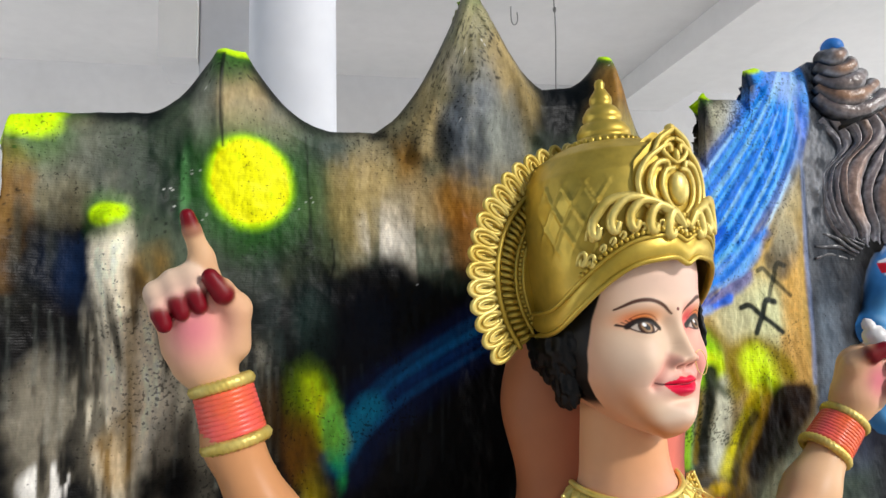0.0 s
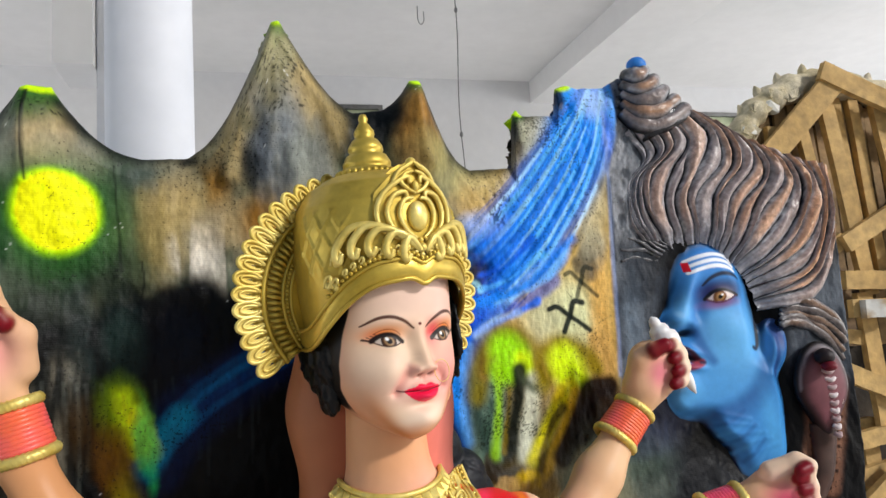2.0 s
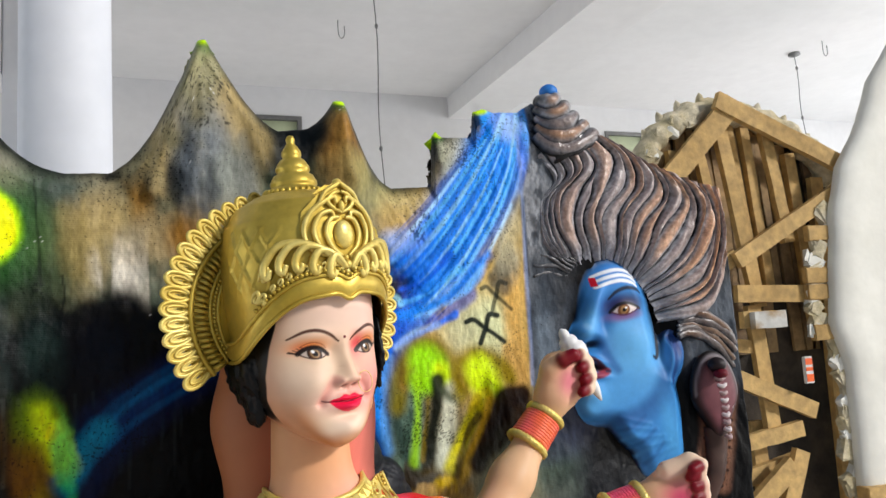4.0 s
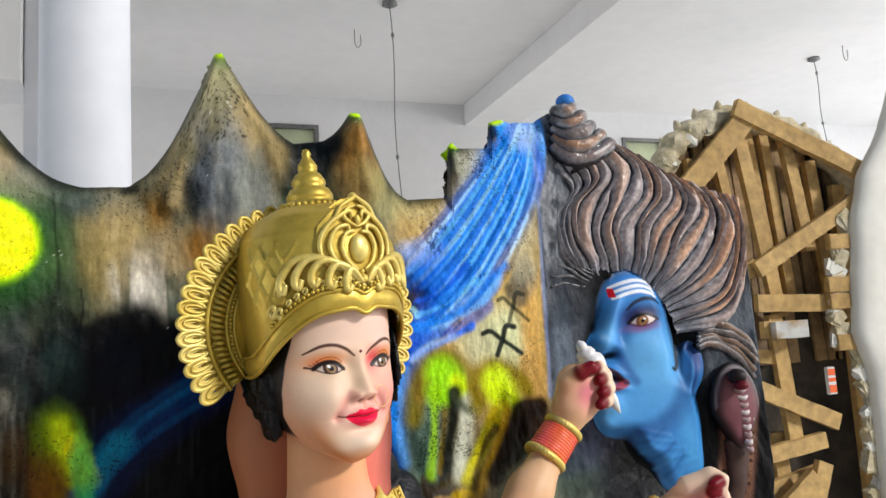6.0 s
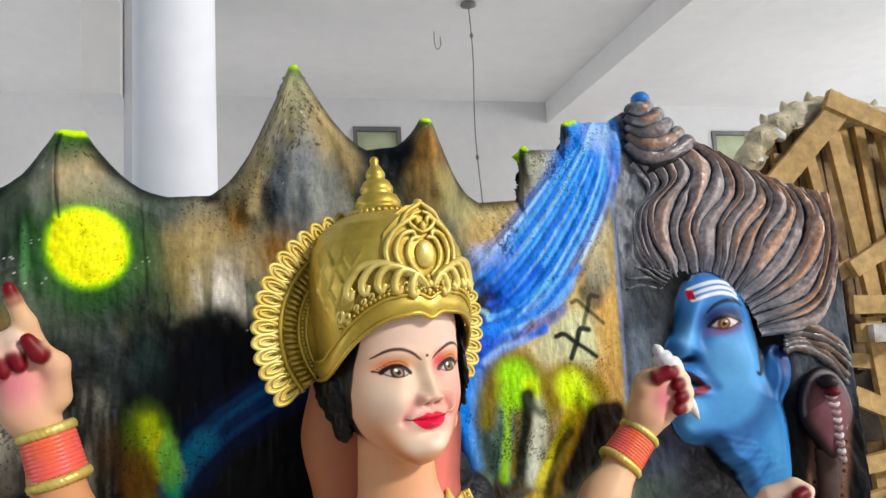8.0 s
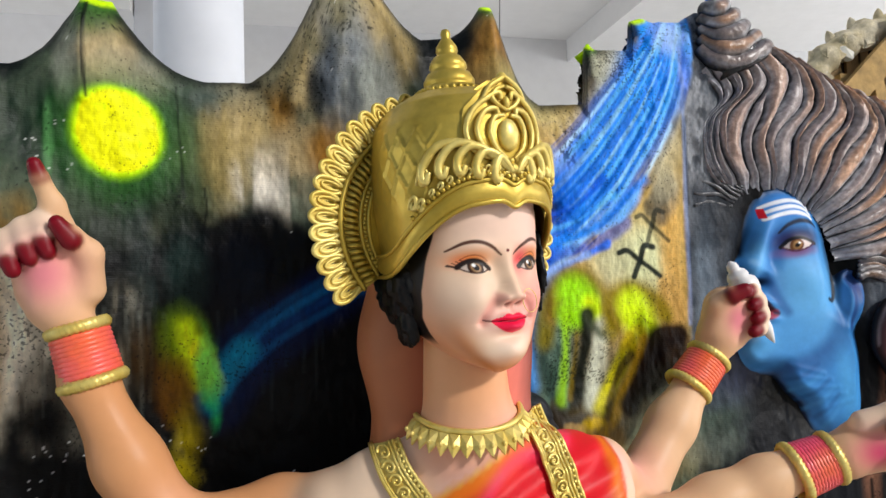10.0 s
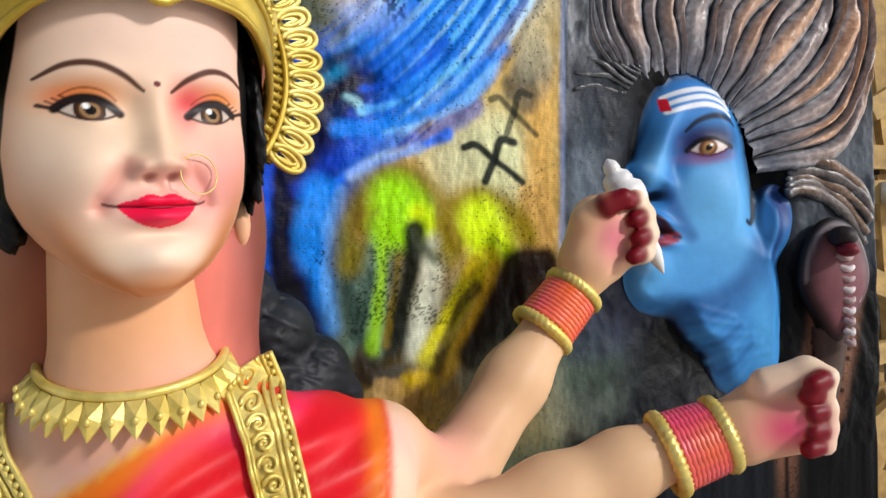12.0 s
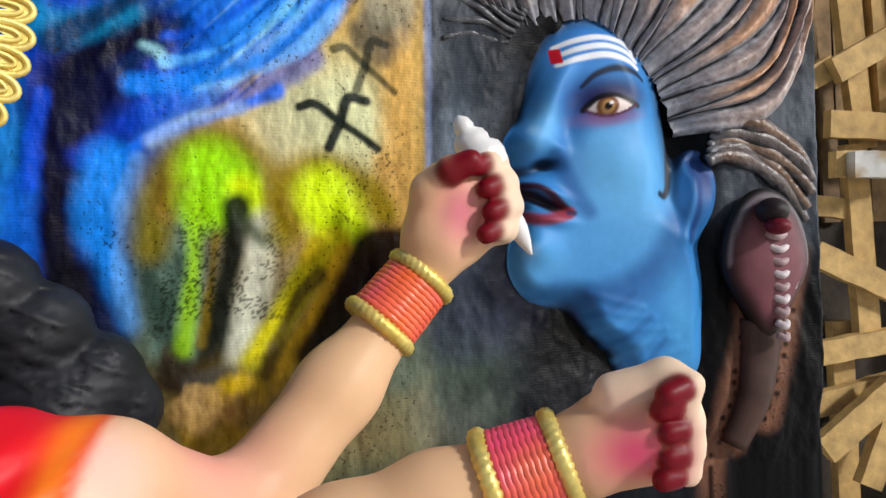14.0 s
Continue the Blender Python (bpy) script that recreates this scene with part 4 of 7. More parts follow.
# topknot coiled in bands under a blue ball
v, f = tube(on_sheet(spline([(1.282, 2.315, 0), (1.298, 2.27, 0), (1.325, 2.22, 0), (1.36, 2.15, 0)], 16)[:, :2], 0.008), np.linspace(0.026, 0.075, 16), 16, 0.5)
piece("topknot_core", v, f, LOCKS, idol_backdrop, "", np.broadcast_to(lin("1c1b1c"), (len(v), 3)))
for k in np.arange(0, 4.0, 0.80):
    left, right = np.array([1.252 - 0.003 * min(k, 3), 2.306 - 0.032 * k]), np.array([1.308 + 0.038 * k, 2.318 - 0.033 * k])
    w = np.linspace(0, 1, 22)
    q = left + (right - left) * w[:, None]
    q[:, 1] -= (0.018 + 0.009 * k) * np.sin(np.pi * w ** 0.8)
    rise = 0.012 - 0.003 * k + (0.032 - 0.003 * k) * np.sin(np.pi * w)
    rad = (0.0245 + 0.001 * k) * (0.50 + 0.50 * np.sin(np.pi * (0.14 + 0.72 * w))) * (1 + 0.12 * np.sin(7 * w + 2.3 * k) + 0.06 * np.sin(19 * w + k))
    v, f = tube(on_sheet(q, 0.0) - np.stack([0 * w, rise, 0 * w], 1), rad, 14)
    # coil colour brightens where it faces forward, as if lit
    face = np.clip((np.repeat(plane_y(q[:, 0]) - rise, 14) - v[:, 1]) / np.repeat(rad, 14), 0, 1) ** 0.8
    n = fbm(v[:, 0] * 50, v[:, 2] * 70, int(k * 7))
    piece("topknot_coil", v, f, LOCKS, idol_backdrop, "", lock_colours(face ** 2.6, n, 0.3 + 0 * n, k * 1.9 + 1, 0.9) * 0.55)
v, f = ellipsoid((1.283, float(plane_y(1.283)) - 0.026, 2.326), (0.027, 0.027, 0.024), 14)
piece("topknot_ball", v, f, RELIEF, idol_backdrop, "blue painted ball", np.broadcast_to(lin("2f78c8"), (len(v), 3)))


# face relief, seen from the side and turned upwards
def face_relief():
    nx, nz = 210, 330
    X, Z = np.meshgrid(np.linspace(1.24, 1.74, nx), np.linspace(1.10, 1.90, nz), indexing="ij")

    def ell(x, z, rx, rz, turn=0.0):
        c, s = math.cos(turn), math.sin(turn)
        dx, dz = X - x, Z - z
        return 1 - np.hypot((dx * c + dz * s) / rx, (-dx * s + dz * c) / rz)

    lobes = [ell(1.462, 1.70, 0.118, 0.150, 0.12), ell(1.470, 1.58, 0.130, 0.165), ell(1.365, 1.440, 0.078, 0.075, 0.3), ell(1.455, 1.465, 0.135, 0.100, 0.40), ell(1.575, 1.42, 0.085, 0.15, 0.25), ell(1.575, 1.30, 0.088, 0.20, 0.25),
             ell(1.340, 1.630, 0.056, 0.038, 0.45), ell(1.372, 1.69, 0.03, 0.09, -0.45), ell(1.365, 1.550, 0.058, 0.030, -0.2), ell(1.368, 1.505, 0.055, 0.026, -0.1), ell(1.640, 1.545, 0.038, 0.078, -0.1), ell(1.492, 1.355, 0.085, 0.060, -0.75)]
    k = 9.0
    inside = np.log(sum(np.exp(k * l) for l in lobes)) / k
    h = np.clip(inside + 0.02, 0, 0.62)
    for _ in range(130):
        p = np.pad(h, 1, mode="edge")
        h = (p[:-2, 1:-1] + p[2:, 1:-1] + p[1:-1, :-2] + p[1:-1, 2:] + p[1:-1, 1:-1]) / 5
    h = 0.044 * step(-0.01, 0.52, h) * (0.35 + 0.65 * step(1.18, 1.36, Z)) - 0.004

    def bump(x, z, sx, sz, amp, turn=0.0):
        c, s = math.cos(turn), math.sin(turn)
        dx, dz = X - x, Z - z
        return amp * np.exp(-((dx * c + dz * s) / sx) ** 2 - ((-dx * s + dz * c) / sz) ** 2)

    h += bump(1.345, 1.633, 0.036, 0.024, 0.024, 0.35) + bump(1.388, 1.622, 0.016, 0.014, 0.010) + bump(1.382, 1.70, 0.016, 0.06, 0.013, -0.42) - bump(1.41, 1.655, 0.02, 0.03, 0.012) + bump(1.475, 1.693, 0.035, 0.016, 0.012)
    h -= bump(1.43, 1.70, 0.03, 0.03, 0.012) + bump(1.372, 1.592, 0.02, 0.010, 0.014) + bump(1.37, 1.532, 0.036, 0.007, 0.014, -0.42)
    h += bump(1.365, 1.555, 0.035, 0.010, 0.016, -0.35) + bump(1.375, 1.508, 0.034, 0.011, 0.016, -0.1) + bump(1.35, 1.465, 0.035, 0.03, 0.02) + bump(1.50, 1.60, 0.05, 0.05, 0.012)
    ear, _ = seg_dist(X, Z, [tuple(q) for q in spline([(1.612, 1.475), (1.622, 1.56), (1.618, 1.61), (1.65, 1.625), (1.676, 1.60), (1.665, 1.53), (1.635, 1.475)], 22)])
    h += 0.008 * np.exp(-(ear / 0.012) ** 2) - bump(1.648, 1.575, 0.016, 0.03, 0.010)
    for i in range(5):
        d, _ = seg_dist(X, Z, [(1.44 + 0.022 * i, 1.385 - 0.03 * i), (1.53 + 0.02 * i, 1.36 - 0.018 * i)])
        h += 0.0015 * np.exp(-(d / 0.007) ** 2)
    c = Canvas(X, Z, lin("3a86cc"))
    c.w = c.w * 0.12
    # light and shade airbrushed into the blue: paler cheeks, nose and chin, darker hollows
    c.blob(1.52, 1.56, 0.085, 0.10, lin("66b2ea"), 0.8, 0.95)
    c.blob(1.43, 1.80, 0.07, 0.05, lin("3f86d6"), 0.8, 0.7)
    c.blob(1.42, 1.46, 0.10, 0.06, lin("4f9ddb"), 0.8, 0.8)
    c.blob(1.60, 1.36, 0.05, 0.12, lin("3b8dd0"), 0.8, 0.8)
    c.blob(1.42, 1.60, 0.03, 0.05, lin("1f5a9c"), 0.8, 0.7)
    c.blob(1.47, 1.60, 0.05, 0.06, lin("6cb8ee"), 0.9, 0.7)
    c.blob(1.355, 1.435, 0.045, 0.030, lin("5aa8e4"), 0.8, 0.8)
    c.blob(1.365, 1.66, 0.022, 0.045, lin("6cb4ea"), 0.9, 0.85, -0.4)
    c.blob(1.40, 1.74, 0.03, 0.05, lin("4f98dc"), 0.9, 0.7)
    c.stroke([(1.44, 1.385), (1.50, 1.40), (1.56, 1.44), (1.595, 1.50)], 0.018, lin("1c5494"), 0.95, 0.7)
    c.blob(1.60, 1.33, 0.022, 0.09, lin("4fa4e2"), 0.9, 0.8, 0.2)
    # rim of the face shaded off to near black in the paint
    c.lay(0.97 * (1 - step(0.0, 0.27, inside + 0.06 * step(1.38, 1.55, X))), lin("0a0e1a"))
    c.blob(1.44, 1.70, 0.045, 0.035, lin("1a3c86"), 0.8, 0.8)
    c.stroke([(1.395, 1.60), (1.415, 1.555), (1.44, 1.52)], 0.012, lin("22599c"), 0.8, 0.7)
    for i in range(6):
        c.stroke([(1.435 + 0.020 * i, 1.345 - 0.026 * i), (1.475 + 0.018 * i, 1.360 - 0.022 * i), (1.515 + 0.014 * i, 1.385 - 0.020 * i)], 0.006, (lin("1c5a9c"), lin("4a9cdc"))[i % 2], 0.9, 0.5, 0.1)
    c.blob(1.65, 1.575, 0.024, 0.045, lin("2c2a66"), 0.8, 0.85)
    c.blob(1.635, 1.50, 0.022, 0.04, lin("2a66a8"), 0.8, 0.7)
    c.stroke([(1.622, 1.47), (1.635, 1.54), (1.63, 1.60), (1.66, 1.605)], 0.007, lin("1a3772"), 0.7, 0.8)
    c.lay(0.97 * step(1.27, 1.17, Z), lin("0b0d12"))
    # painted shade under the jaw
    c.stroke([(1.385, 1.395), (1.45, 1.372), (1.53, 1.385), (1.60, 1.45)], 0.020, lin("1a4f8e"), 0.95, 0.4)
    # lids, eye with a white painted glint, brow
    c.blob(1.483, 1.703, 0.058, 0.030, lin("2a1b46"), 0.6, 0.9, 0.12)
    c.blob(1.480, 1.672, 0.05, 0.012, lin("8a5f92"), 0.8, 0.8, 0.1)
    ex, ez = X - 1.478, Z - 1.690 - 0.10 * (X - 1.478)
    up, dn = 0.0155 * (1 - (ex / 0.041) ** 2), -0.0125 * (1 - (ex / 0.041) ** 2)
    m = (np.abs(ex) < 0.041) & (ez < up) & (ez > dn)
    c.lay(m * 0.97, lin("ead9d2"))
    c.lay(m * (step(0.020, 0.016, np.hypot(ex + 0.006, ez))), lin("7a4a26"))
    c.lay(m * (step(0.014, 0.008, np.hypot(ex + 0.006, ez))) * 0.8, lin("c79a62"))
    c.lay(m * (step(0.007, 0.005, np.hypot(ex + 0.006, ez))), lin("150d0a"))
    c.lay(m * (step(0.004, 0.002, np.hypot(ex + 0.001, ez - 0.005))), lin("ffffff"))
    c.stroke([(1.434, 1.684), (1.456, 1.703), (1.483, 1.709), (1.507, 1.702), (1.526, 1.692)], 0.0045, lin("0d0a12"), 0.4, 0.97, 0.1)
    c.stroke([(1.440, 1.683), (1.47, 1.674), (1.503, 1.682), (1.522, 1.692)], 0.0022, lin("5a1d2a"), 0.5, 0.8, 0.1)
    c.stroke([(1.432, 1.722), (1.455, 1.742), (1.49, 1.753), (1.525, 1.748), (1.545, 1.737)], 0.006, lin("12182c"), 0.6, 0.95, 0.1, 0.5)
    # mouth
    c.stroke([(1.318, 1.552), (1.345, 1.545), (1.375, 1.53), (1.402, 1.519)], 0.010, lin("1c0a10"), 0.4, 0.97, 0.1)
    c.stroke([(1.325, 1.563), (1.355, 1.560), (1.39, 1.535), (1.408, 1.519)], 0.0055, lin("3d1220"), 0.5, 0.95, 0.1)
    c.stroke([(1.335, 1.512), (1.36, 1.508), (1.388, 1.512), (1.408, 1.518)], 0.009, lin("9c3a4a"), 0.5, 0.95, 0.1)
    c.stroke([(1.405, 1.518), (1.415, 1.517)], 0.004, lin("1b2c55"), 0.6, 0.8, 0.1)
    c.blob(1.368, 1.597, 0.020, 0.009, lin("0a0f20"), 0.5, 0.95, 0.1)
    # white ash stripes with a red square
    for i in range(3):
        z0 = 1.756 + 0.0165 * i
        c.stroke([(1.392, z0), (1.43, z0 + 0.012), (1.475, z0 + 0.019), (1.515, z0 + 0.012), (1.535, z0 + 0.001 - 0.004 * i)], 0.0055, lin("f2f4f8"), 0.35, 0.97, 0.08, 0.3)
    c.lay((np.abs(X - 1.394) < 0.0085) * (np.abs(Z - 1.7735) < 0.013) * 1.0, lin("d8182c"))
    c.stroke([(1.585, 1.76), (1.598, 1.66), (1.592, 1.57), (1.582, 1.545), (1.572, 1.548)], 0.0055, lin("11131c"), 0.5, 0.95, 0.15)
    # painted glints on the nose tip and chin
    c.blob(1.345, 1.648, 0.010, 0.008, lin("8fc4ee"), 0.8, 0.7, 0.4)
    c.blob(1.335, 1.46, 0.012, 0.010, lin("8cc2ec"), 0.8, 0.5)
    # melt the rim of the face into the sheet
    sheet, h = rock_relief(X, Z, 9.0) - 0.004, h - 0.030 - 0.05 * step(0.03, -0.16, inside)
    g = np.clip(0.5 + 0.5 * (h - sheet) / 0.016, 0, 1)
    h = h * g + sheet * (1 - g) + 0.016 * g * (1 - g)
    V = np.stack([X, plane_y(X) - h, Z], -1).reshape(-1, 3)
    F = grid_faces(nx, nz)
    keep = (inside > -0.30).reshape(-1)[F].all(1)
    F = F[keep]
    used = np.unique(F)
    remap = np.zeros(len(V), int)
    remap[used] = np.arange(len(used))
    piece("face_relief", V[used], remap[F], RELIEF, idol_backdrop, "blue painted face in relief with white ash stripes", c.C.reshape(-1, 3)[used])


face_relief()


# hooded snake relief beside the ear
def snake_relief():
    def add(name, vf, col, label=""):
        piece(name, *vf, RELIEF, idol_backdrop, label, np.broadcast_to(col, (len(vf[0]), 3)))

    y = float(plane_y(1.745)) - 0.012
    v, f = ellipsoid((1.748, y - 0.004, 1.425), (0.080, 0.036, 0.130), 34)
    d = np.hypot((v[:, 0] - 1.748) / 0.080, (v[:, 2] - 1.425) / 0.130)[:, None]
    v[:, 0] = 1.748 + (v[:, 0] - 1.748) * (0.50 + 0.50 * step(1.30, 1.44, v[:, 2]))
    n = fbm(v[:, 0] * 30, v[:, 2] * 30, 7)[:, None]
    add("snake_hood", (v, f), lin("7a4a50") * (1 - step(0.55, 0.98, d)) * (0.7 + 0.6 * n) + lin("17110f") * step(0.55, 0.98, d) + lin("8a8488") * np.exp(-((d - 0.90) / 0.035) ** 2) * 0.7 * (v[:, 2:3] > 1.42), "plum brown snake hood in relief")
    for i in range(9):
        z, w = 1.475 - 0.021 * i, 0.017 - 0.0011 * i
        q = [(1.750 + 0.004 * i ** 0.5 - w, y - 0.032, z + 0.003), (1.750 + 0.004 * i ** 0.5, y - 0.042, z - 0.003), (1.750 + 0.004 * i ** 0.5 + w, y - 0.032, z + 0.002)]
        add("snake_rib", tube(spline(q, 8), 0.0062, 8), lin("d0c4c4") if i % 2 else lin("a89090"))
    # the body going down from the hood
    way = spline([(1.748, y + 0.004, 1.33), (1.742, y + 0.002, 1.27), (1.725, y - 0.006, 1.20), (1.69, y + 0.002, 1.12)], 20)
    v, f = tube(way, np.linspace(0.040, 0.024, 20), 14, 0.6)
    n = fbm(v[:, 0] * 60, v[:, 2] * 60, 9)[:, None]
    add("snake_body", (v, f), lin("4c362e") * (0.45 + 0.8 * n))
    add("snake_head", ellipsoid((1.738, y - 0.045, 1.515), (0.026, 0.028, 0.022), 12), lin("241a1c"))
    add("snake_mouth", ellipsoid((1.738, y - 0.060, 1.490), (0.020, 0.022, 0.014), 12), lin("6a1220"))
    for s, pts in ((1, [(1.775, 1.435), (1.788, 1.460), (1.803, 1.448), (1.802, 1.42), (1.788, 1.385)]), (-1, [(1.716, 1.44), (1.707, 1.45), (1.703, 1.43), (1.708, 1.405)])):
        q = np.asarray(pts)
        add("hood_mark", tube(np.stack([q[:, 0], np.full(len(q), y - 0.031) + 0.004 * (np.abs(q[:, 0] - 1.748) / 0.05) ** 2, q[:, 1]], 1), 0.0028, 6), lin("e6e2dc"))


snake_relief()
# one black wrinkled boulder by the shoulder (built below with the statue's tools)

# ---- statue: signed-distance bodies turned into one mesh ----
def net(field, lo, h):
    """Surface of field = 0 on a grid of step h: verts and quads."""
    nx, ny, nz = field.shape
    neg = field < 0
    c = [(i, j, k) for i in (0, 1) for j in (0, 1) for k in (0, 1)]
    corner = lambda a, o: a[o[0]:nx - 1 + o[0], o[1]:ny - 1 + o[1], o[2]:nz - 1 + o[2]]
    count = sum(corner(neg, o).astype(np.int8) for o in c)
    live = (count > 0) & (count < 8)
    idx = np.full(live.shape, -1, dtype=np.int64)
    cells = np.argwhere(live)
    idx[live] = np.arange(len(cells))
    acc, num = np.zeros((len(cells), 3)), np.zeros(len(cells))
    val = {o: corner(field, o)[live] for o in c}
    for a in c:
        for ax in range(3):
            if a[ax] == 0:
                b = tuple(1 if q == ax else a[q] for q in range(3))
                fa, fb = val[a], val[b]
                m = (fa < 0) != (fb < 0)
                t = fa[m] / (fa[m] - fb[m])
                p = np.tile(np.array(a, float), (m.sum(), 1))
                p[:, ax] += t
                acc[m] += p
                num[m] += 1
    verts = np.asarray(lo) + h * (cells + acc / num[:, None])
    faces = []
    for ax in range(3):
        o1, o2 = [q for q in range(3) if q != ax]
        sl = [slice(1, -1)] * 3
        sl[ax] = slice(0, -1)
        a = neg[tuple(sl)]
        sl2 = list(sl)
        sl2[ax] = slice(1, None)
        b = neg[tuple(sl2)]
        e = np.argwhere(a != b)
        flip = a[a != b]
        e[:, o1] += 1
        e[:, o2] += 1
        q = []
        for d1, d2 in ((-1, -1), (0, -1), (0, 0), (-1, 0)):
            g = e.copy()
            g[:, o1] += d1
            g[:, o2] += d2
            q.append(idx[g[:, 0], g[:, 1], g[:, 2]])
        q = np.stack(q, 1)
        if ax == 1:
            flip = ~flip
        q[~flip] = q[~flip][:, ::-1]
        faces.append(q)
    return verts, np.concatenate(faces)


def cone_dist(P, a, b, ra, rb):
    a, b = np.asarray(a, float), np.asarray(b, float)
    d = b - a
    t = np.clip((P - a) @ d / (d @ d + 1e-12), 0, 1)
    return np.linalg.norm(P - a - t[..., None] * d, axis=-1) - (ra + (rb - ra) * t)


def blend(prims, lo, hi, h, k=0.018, soft=0.004):
    """Smoothly joined round cones (a, b, ra, rb, colour, sharp): verts, faces and colours."""
    lo, hi = np.asarray(lo, float), np.asarray(hi, float)
    n = np.ceil((hi - lo) / h).astype(int) + 1
    P = np.stack(np.meshgrid(*[lo[q] + h * np.arange(n[q]) for q in range(3)], indexing="ij"), -1)
    F = None
    for a, b, ra, rb, col, sharp in prims:
        d = cone_dist(P, a, b, ra, rb)
        if F is None:
            F = d
        else:
            kk = 0.004 if sharp else k
            g = np.clip(0.5 + 0.5 * (F - d) / kk, 0, 1)
            F = F * (1 - g) + d * g - kk * g * (1 - g)
    v, f = net(F, lo, h)
    D = np.stack([cone_dist(v, a, b, ra, rb) for a, b, ra, rb, _, _ in prims], 1)
    W = np.exp(-(D - D.min(1, keepdims=True)) / soft)
    W /= W.sum(1, keepdims=True)
    return v, f, W @ np.array([p[4] for p in prims])


FLESH, CREAM, BLUSH, HENNA = lin("ecbe92"), lin("f2d4b6"), lin("f58c9a"), lin("7c0418")


def limb(points, radii, col=FLESH):
    return [(a, b, ra, rb, col, False) for a, b, ra, rb in zip(points[:-1], points[1:], radii[:-1], radii[1:])]


STATUE = []  # (verts, faces, colours)

# torso, neck, arms
body = [((0.53, 1.19, 0.80), (0.53, 1.17, 1.05), 0.19, 0.17, CREAM, False), ((0.42, 1.13, 1.10), (0.42, 1.13, 1.12), 0.11, 0.11, CREAM, False), ((0.62, 1.13, 1.10), (0.62, 1.13, 1.12), 0.11, 0.11, CREAM, False),
        ((0.53, 1.17, 1.22), (0.30, 1.19, 1.215), 0.115, 0.080, CREAM, False), ((0.53, 1.17, 1.22), (0.745, 1.20, 1.225), 0.115, 0.085, CREAM, False),
        ((0.523, 1.14, 1.36), (0.36, 1.18, 1.27), 0.055, 0.06, CREAM, False), ((0.523, 1.14, 1.36), (0.68, 1.18, 1.28), 0.055, 0.06, CREAM, False),
        # neck in a darker orange, the chin's shadow put into its colour
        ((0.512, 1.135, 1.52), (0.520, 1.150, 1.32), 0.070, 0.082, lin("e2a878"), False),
        ((0.53, 1.22, 0.30), (0.53, 1.20, 0.80), 0.30, 0.20, lin("c81018"), False)]
# arms turned from the sun: flesh darkened to carry their shade
SHADED_ARM = lin("d99a68")
body += limb([(0.31, 1.21, 1.225), (0.20, 1.24, 1.222), (0.03, 1.205, 1.195), (-0.045, 1.19, 1.33), (-0.106, 1.18, 1.47), (-0.122, 1.178, 1.555)], [0.06, 0.055, 0.061, 0.053, 0.039, 0.034], SHADED_ARM)
body += limb([(0.28, 1.19, 1.18), (0.10, 1.18, 1.10), (-0.05, 1.10, 1.02)], [0.055, 0.055, 0.05], SHADED_ARM)
body += limb([(0.72, 1.22, 1.272), (0.79, 1.265, 1.248), (0.900, 1.375, 1.152), (1.026, 1.443, 1.292), (1.115, 1.479, 1.395), (1.148, 1.479, 1.44)], [0.06, 0.054, 0.060, 0.050, 0.038, 0.034])
body += limb([(0.72, 1.20, 1.12), (0.88, 1.24, 1.125), (1.02, 1.25, 1.17), (1.12, 1.245, 1.207), (1.21, 1.235, 1.238), (1.25, 1.225, 1.25)], [0.055, 0.055, 0.052, 0.045, 0.037, 0.034])
v, f, col = blend(body, (-0.20, 0.85, 0.0), (1.38, 1.62, 1.62), 0.0095, 0.035, 0.012)
x, y, z = v.T
# pink spray where limbs meet and on the neck, orange shading under the chin
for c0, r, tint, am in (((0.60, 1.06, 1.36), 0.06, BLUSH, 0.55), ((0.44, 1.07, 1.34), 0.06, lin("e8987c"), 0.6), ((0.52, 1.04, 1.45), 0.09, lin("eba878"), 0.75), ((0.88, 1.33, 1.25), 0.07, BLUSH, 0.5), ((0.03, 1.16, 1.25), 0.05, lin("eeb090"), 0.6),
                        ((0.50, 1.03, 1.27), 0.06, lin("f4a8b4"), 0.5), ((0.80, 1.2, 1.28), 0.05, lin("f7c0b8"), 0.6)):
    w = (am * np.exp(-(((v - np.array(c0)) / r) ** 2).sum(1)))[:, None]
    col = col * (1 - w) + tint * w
# the sari: cloth right of a slanting hem, orange at its border
s = (x - 0.625) * 0.51 - (z - 1.372) * 0.858
cloth = step(-0.004, 0.004, s) * step(0.80, 0.785, x + 0.10 * (1.25 - z)) * (z > 0.3) * step(1.42, 1.40, z)
hem = np.exp(-((s - 0.012) / 0.022) ** 2) + np.exp(-((x + 0.10 * (1.25 - z) - 0.775) / 0.014) ** 2)
red = lin("e01020") * (1 - np.clip(hem, 0, 1))[:, None] + lin("f07818") * np.clip(hem, 0, 1)[:, None]
pinkish = np.exp(-((s - 0.045 - 0.02 * np.sin(x * 30)) / 0.014) ** 2)[:, None] * 0.7
red = red * (1 - pinkish) + lin("f03060") * pinkish
thin = np.exp(-((s - 0.002) / 0.004) ** 2)[:, None] * 0.7
red = red * (1 - thin) + lin("f2c860") * thin
col = col * (1 - cloth[:, None]) + red * cloth[:, None]
fold = 0.005 * np.sin(s * 150 + 3 * np.sin(x * 14)) * cloth * step(0.02, 0.05, s)
v = v + np.stack([0 * x, -0.006 * cloth - fold, 0 * x], 1)
STATUE.append((v, f, col))

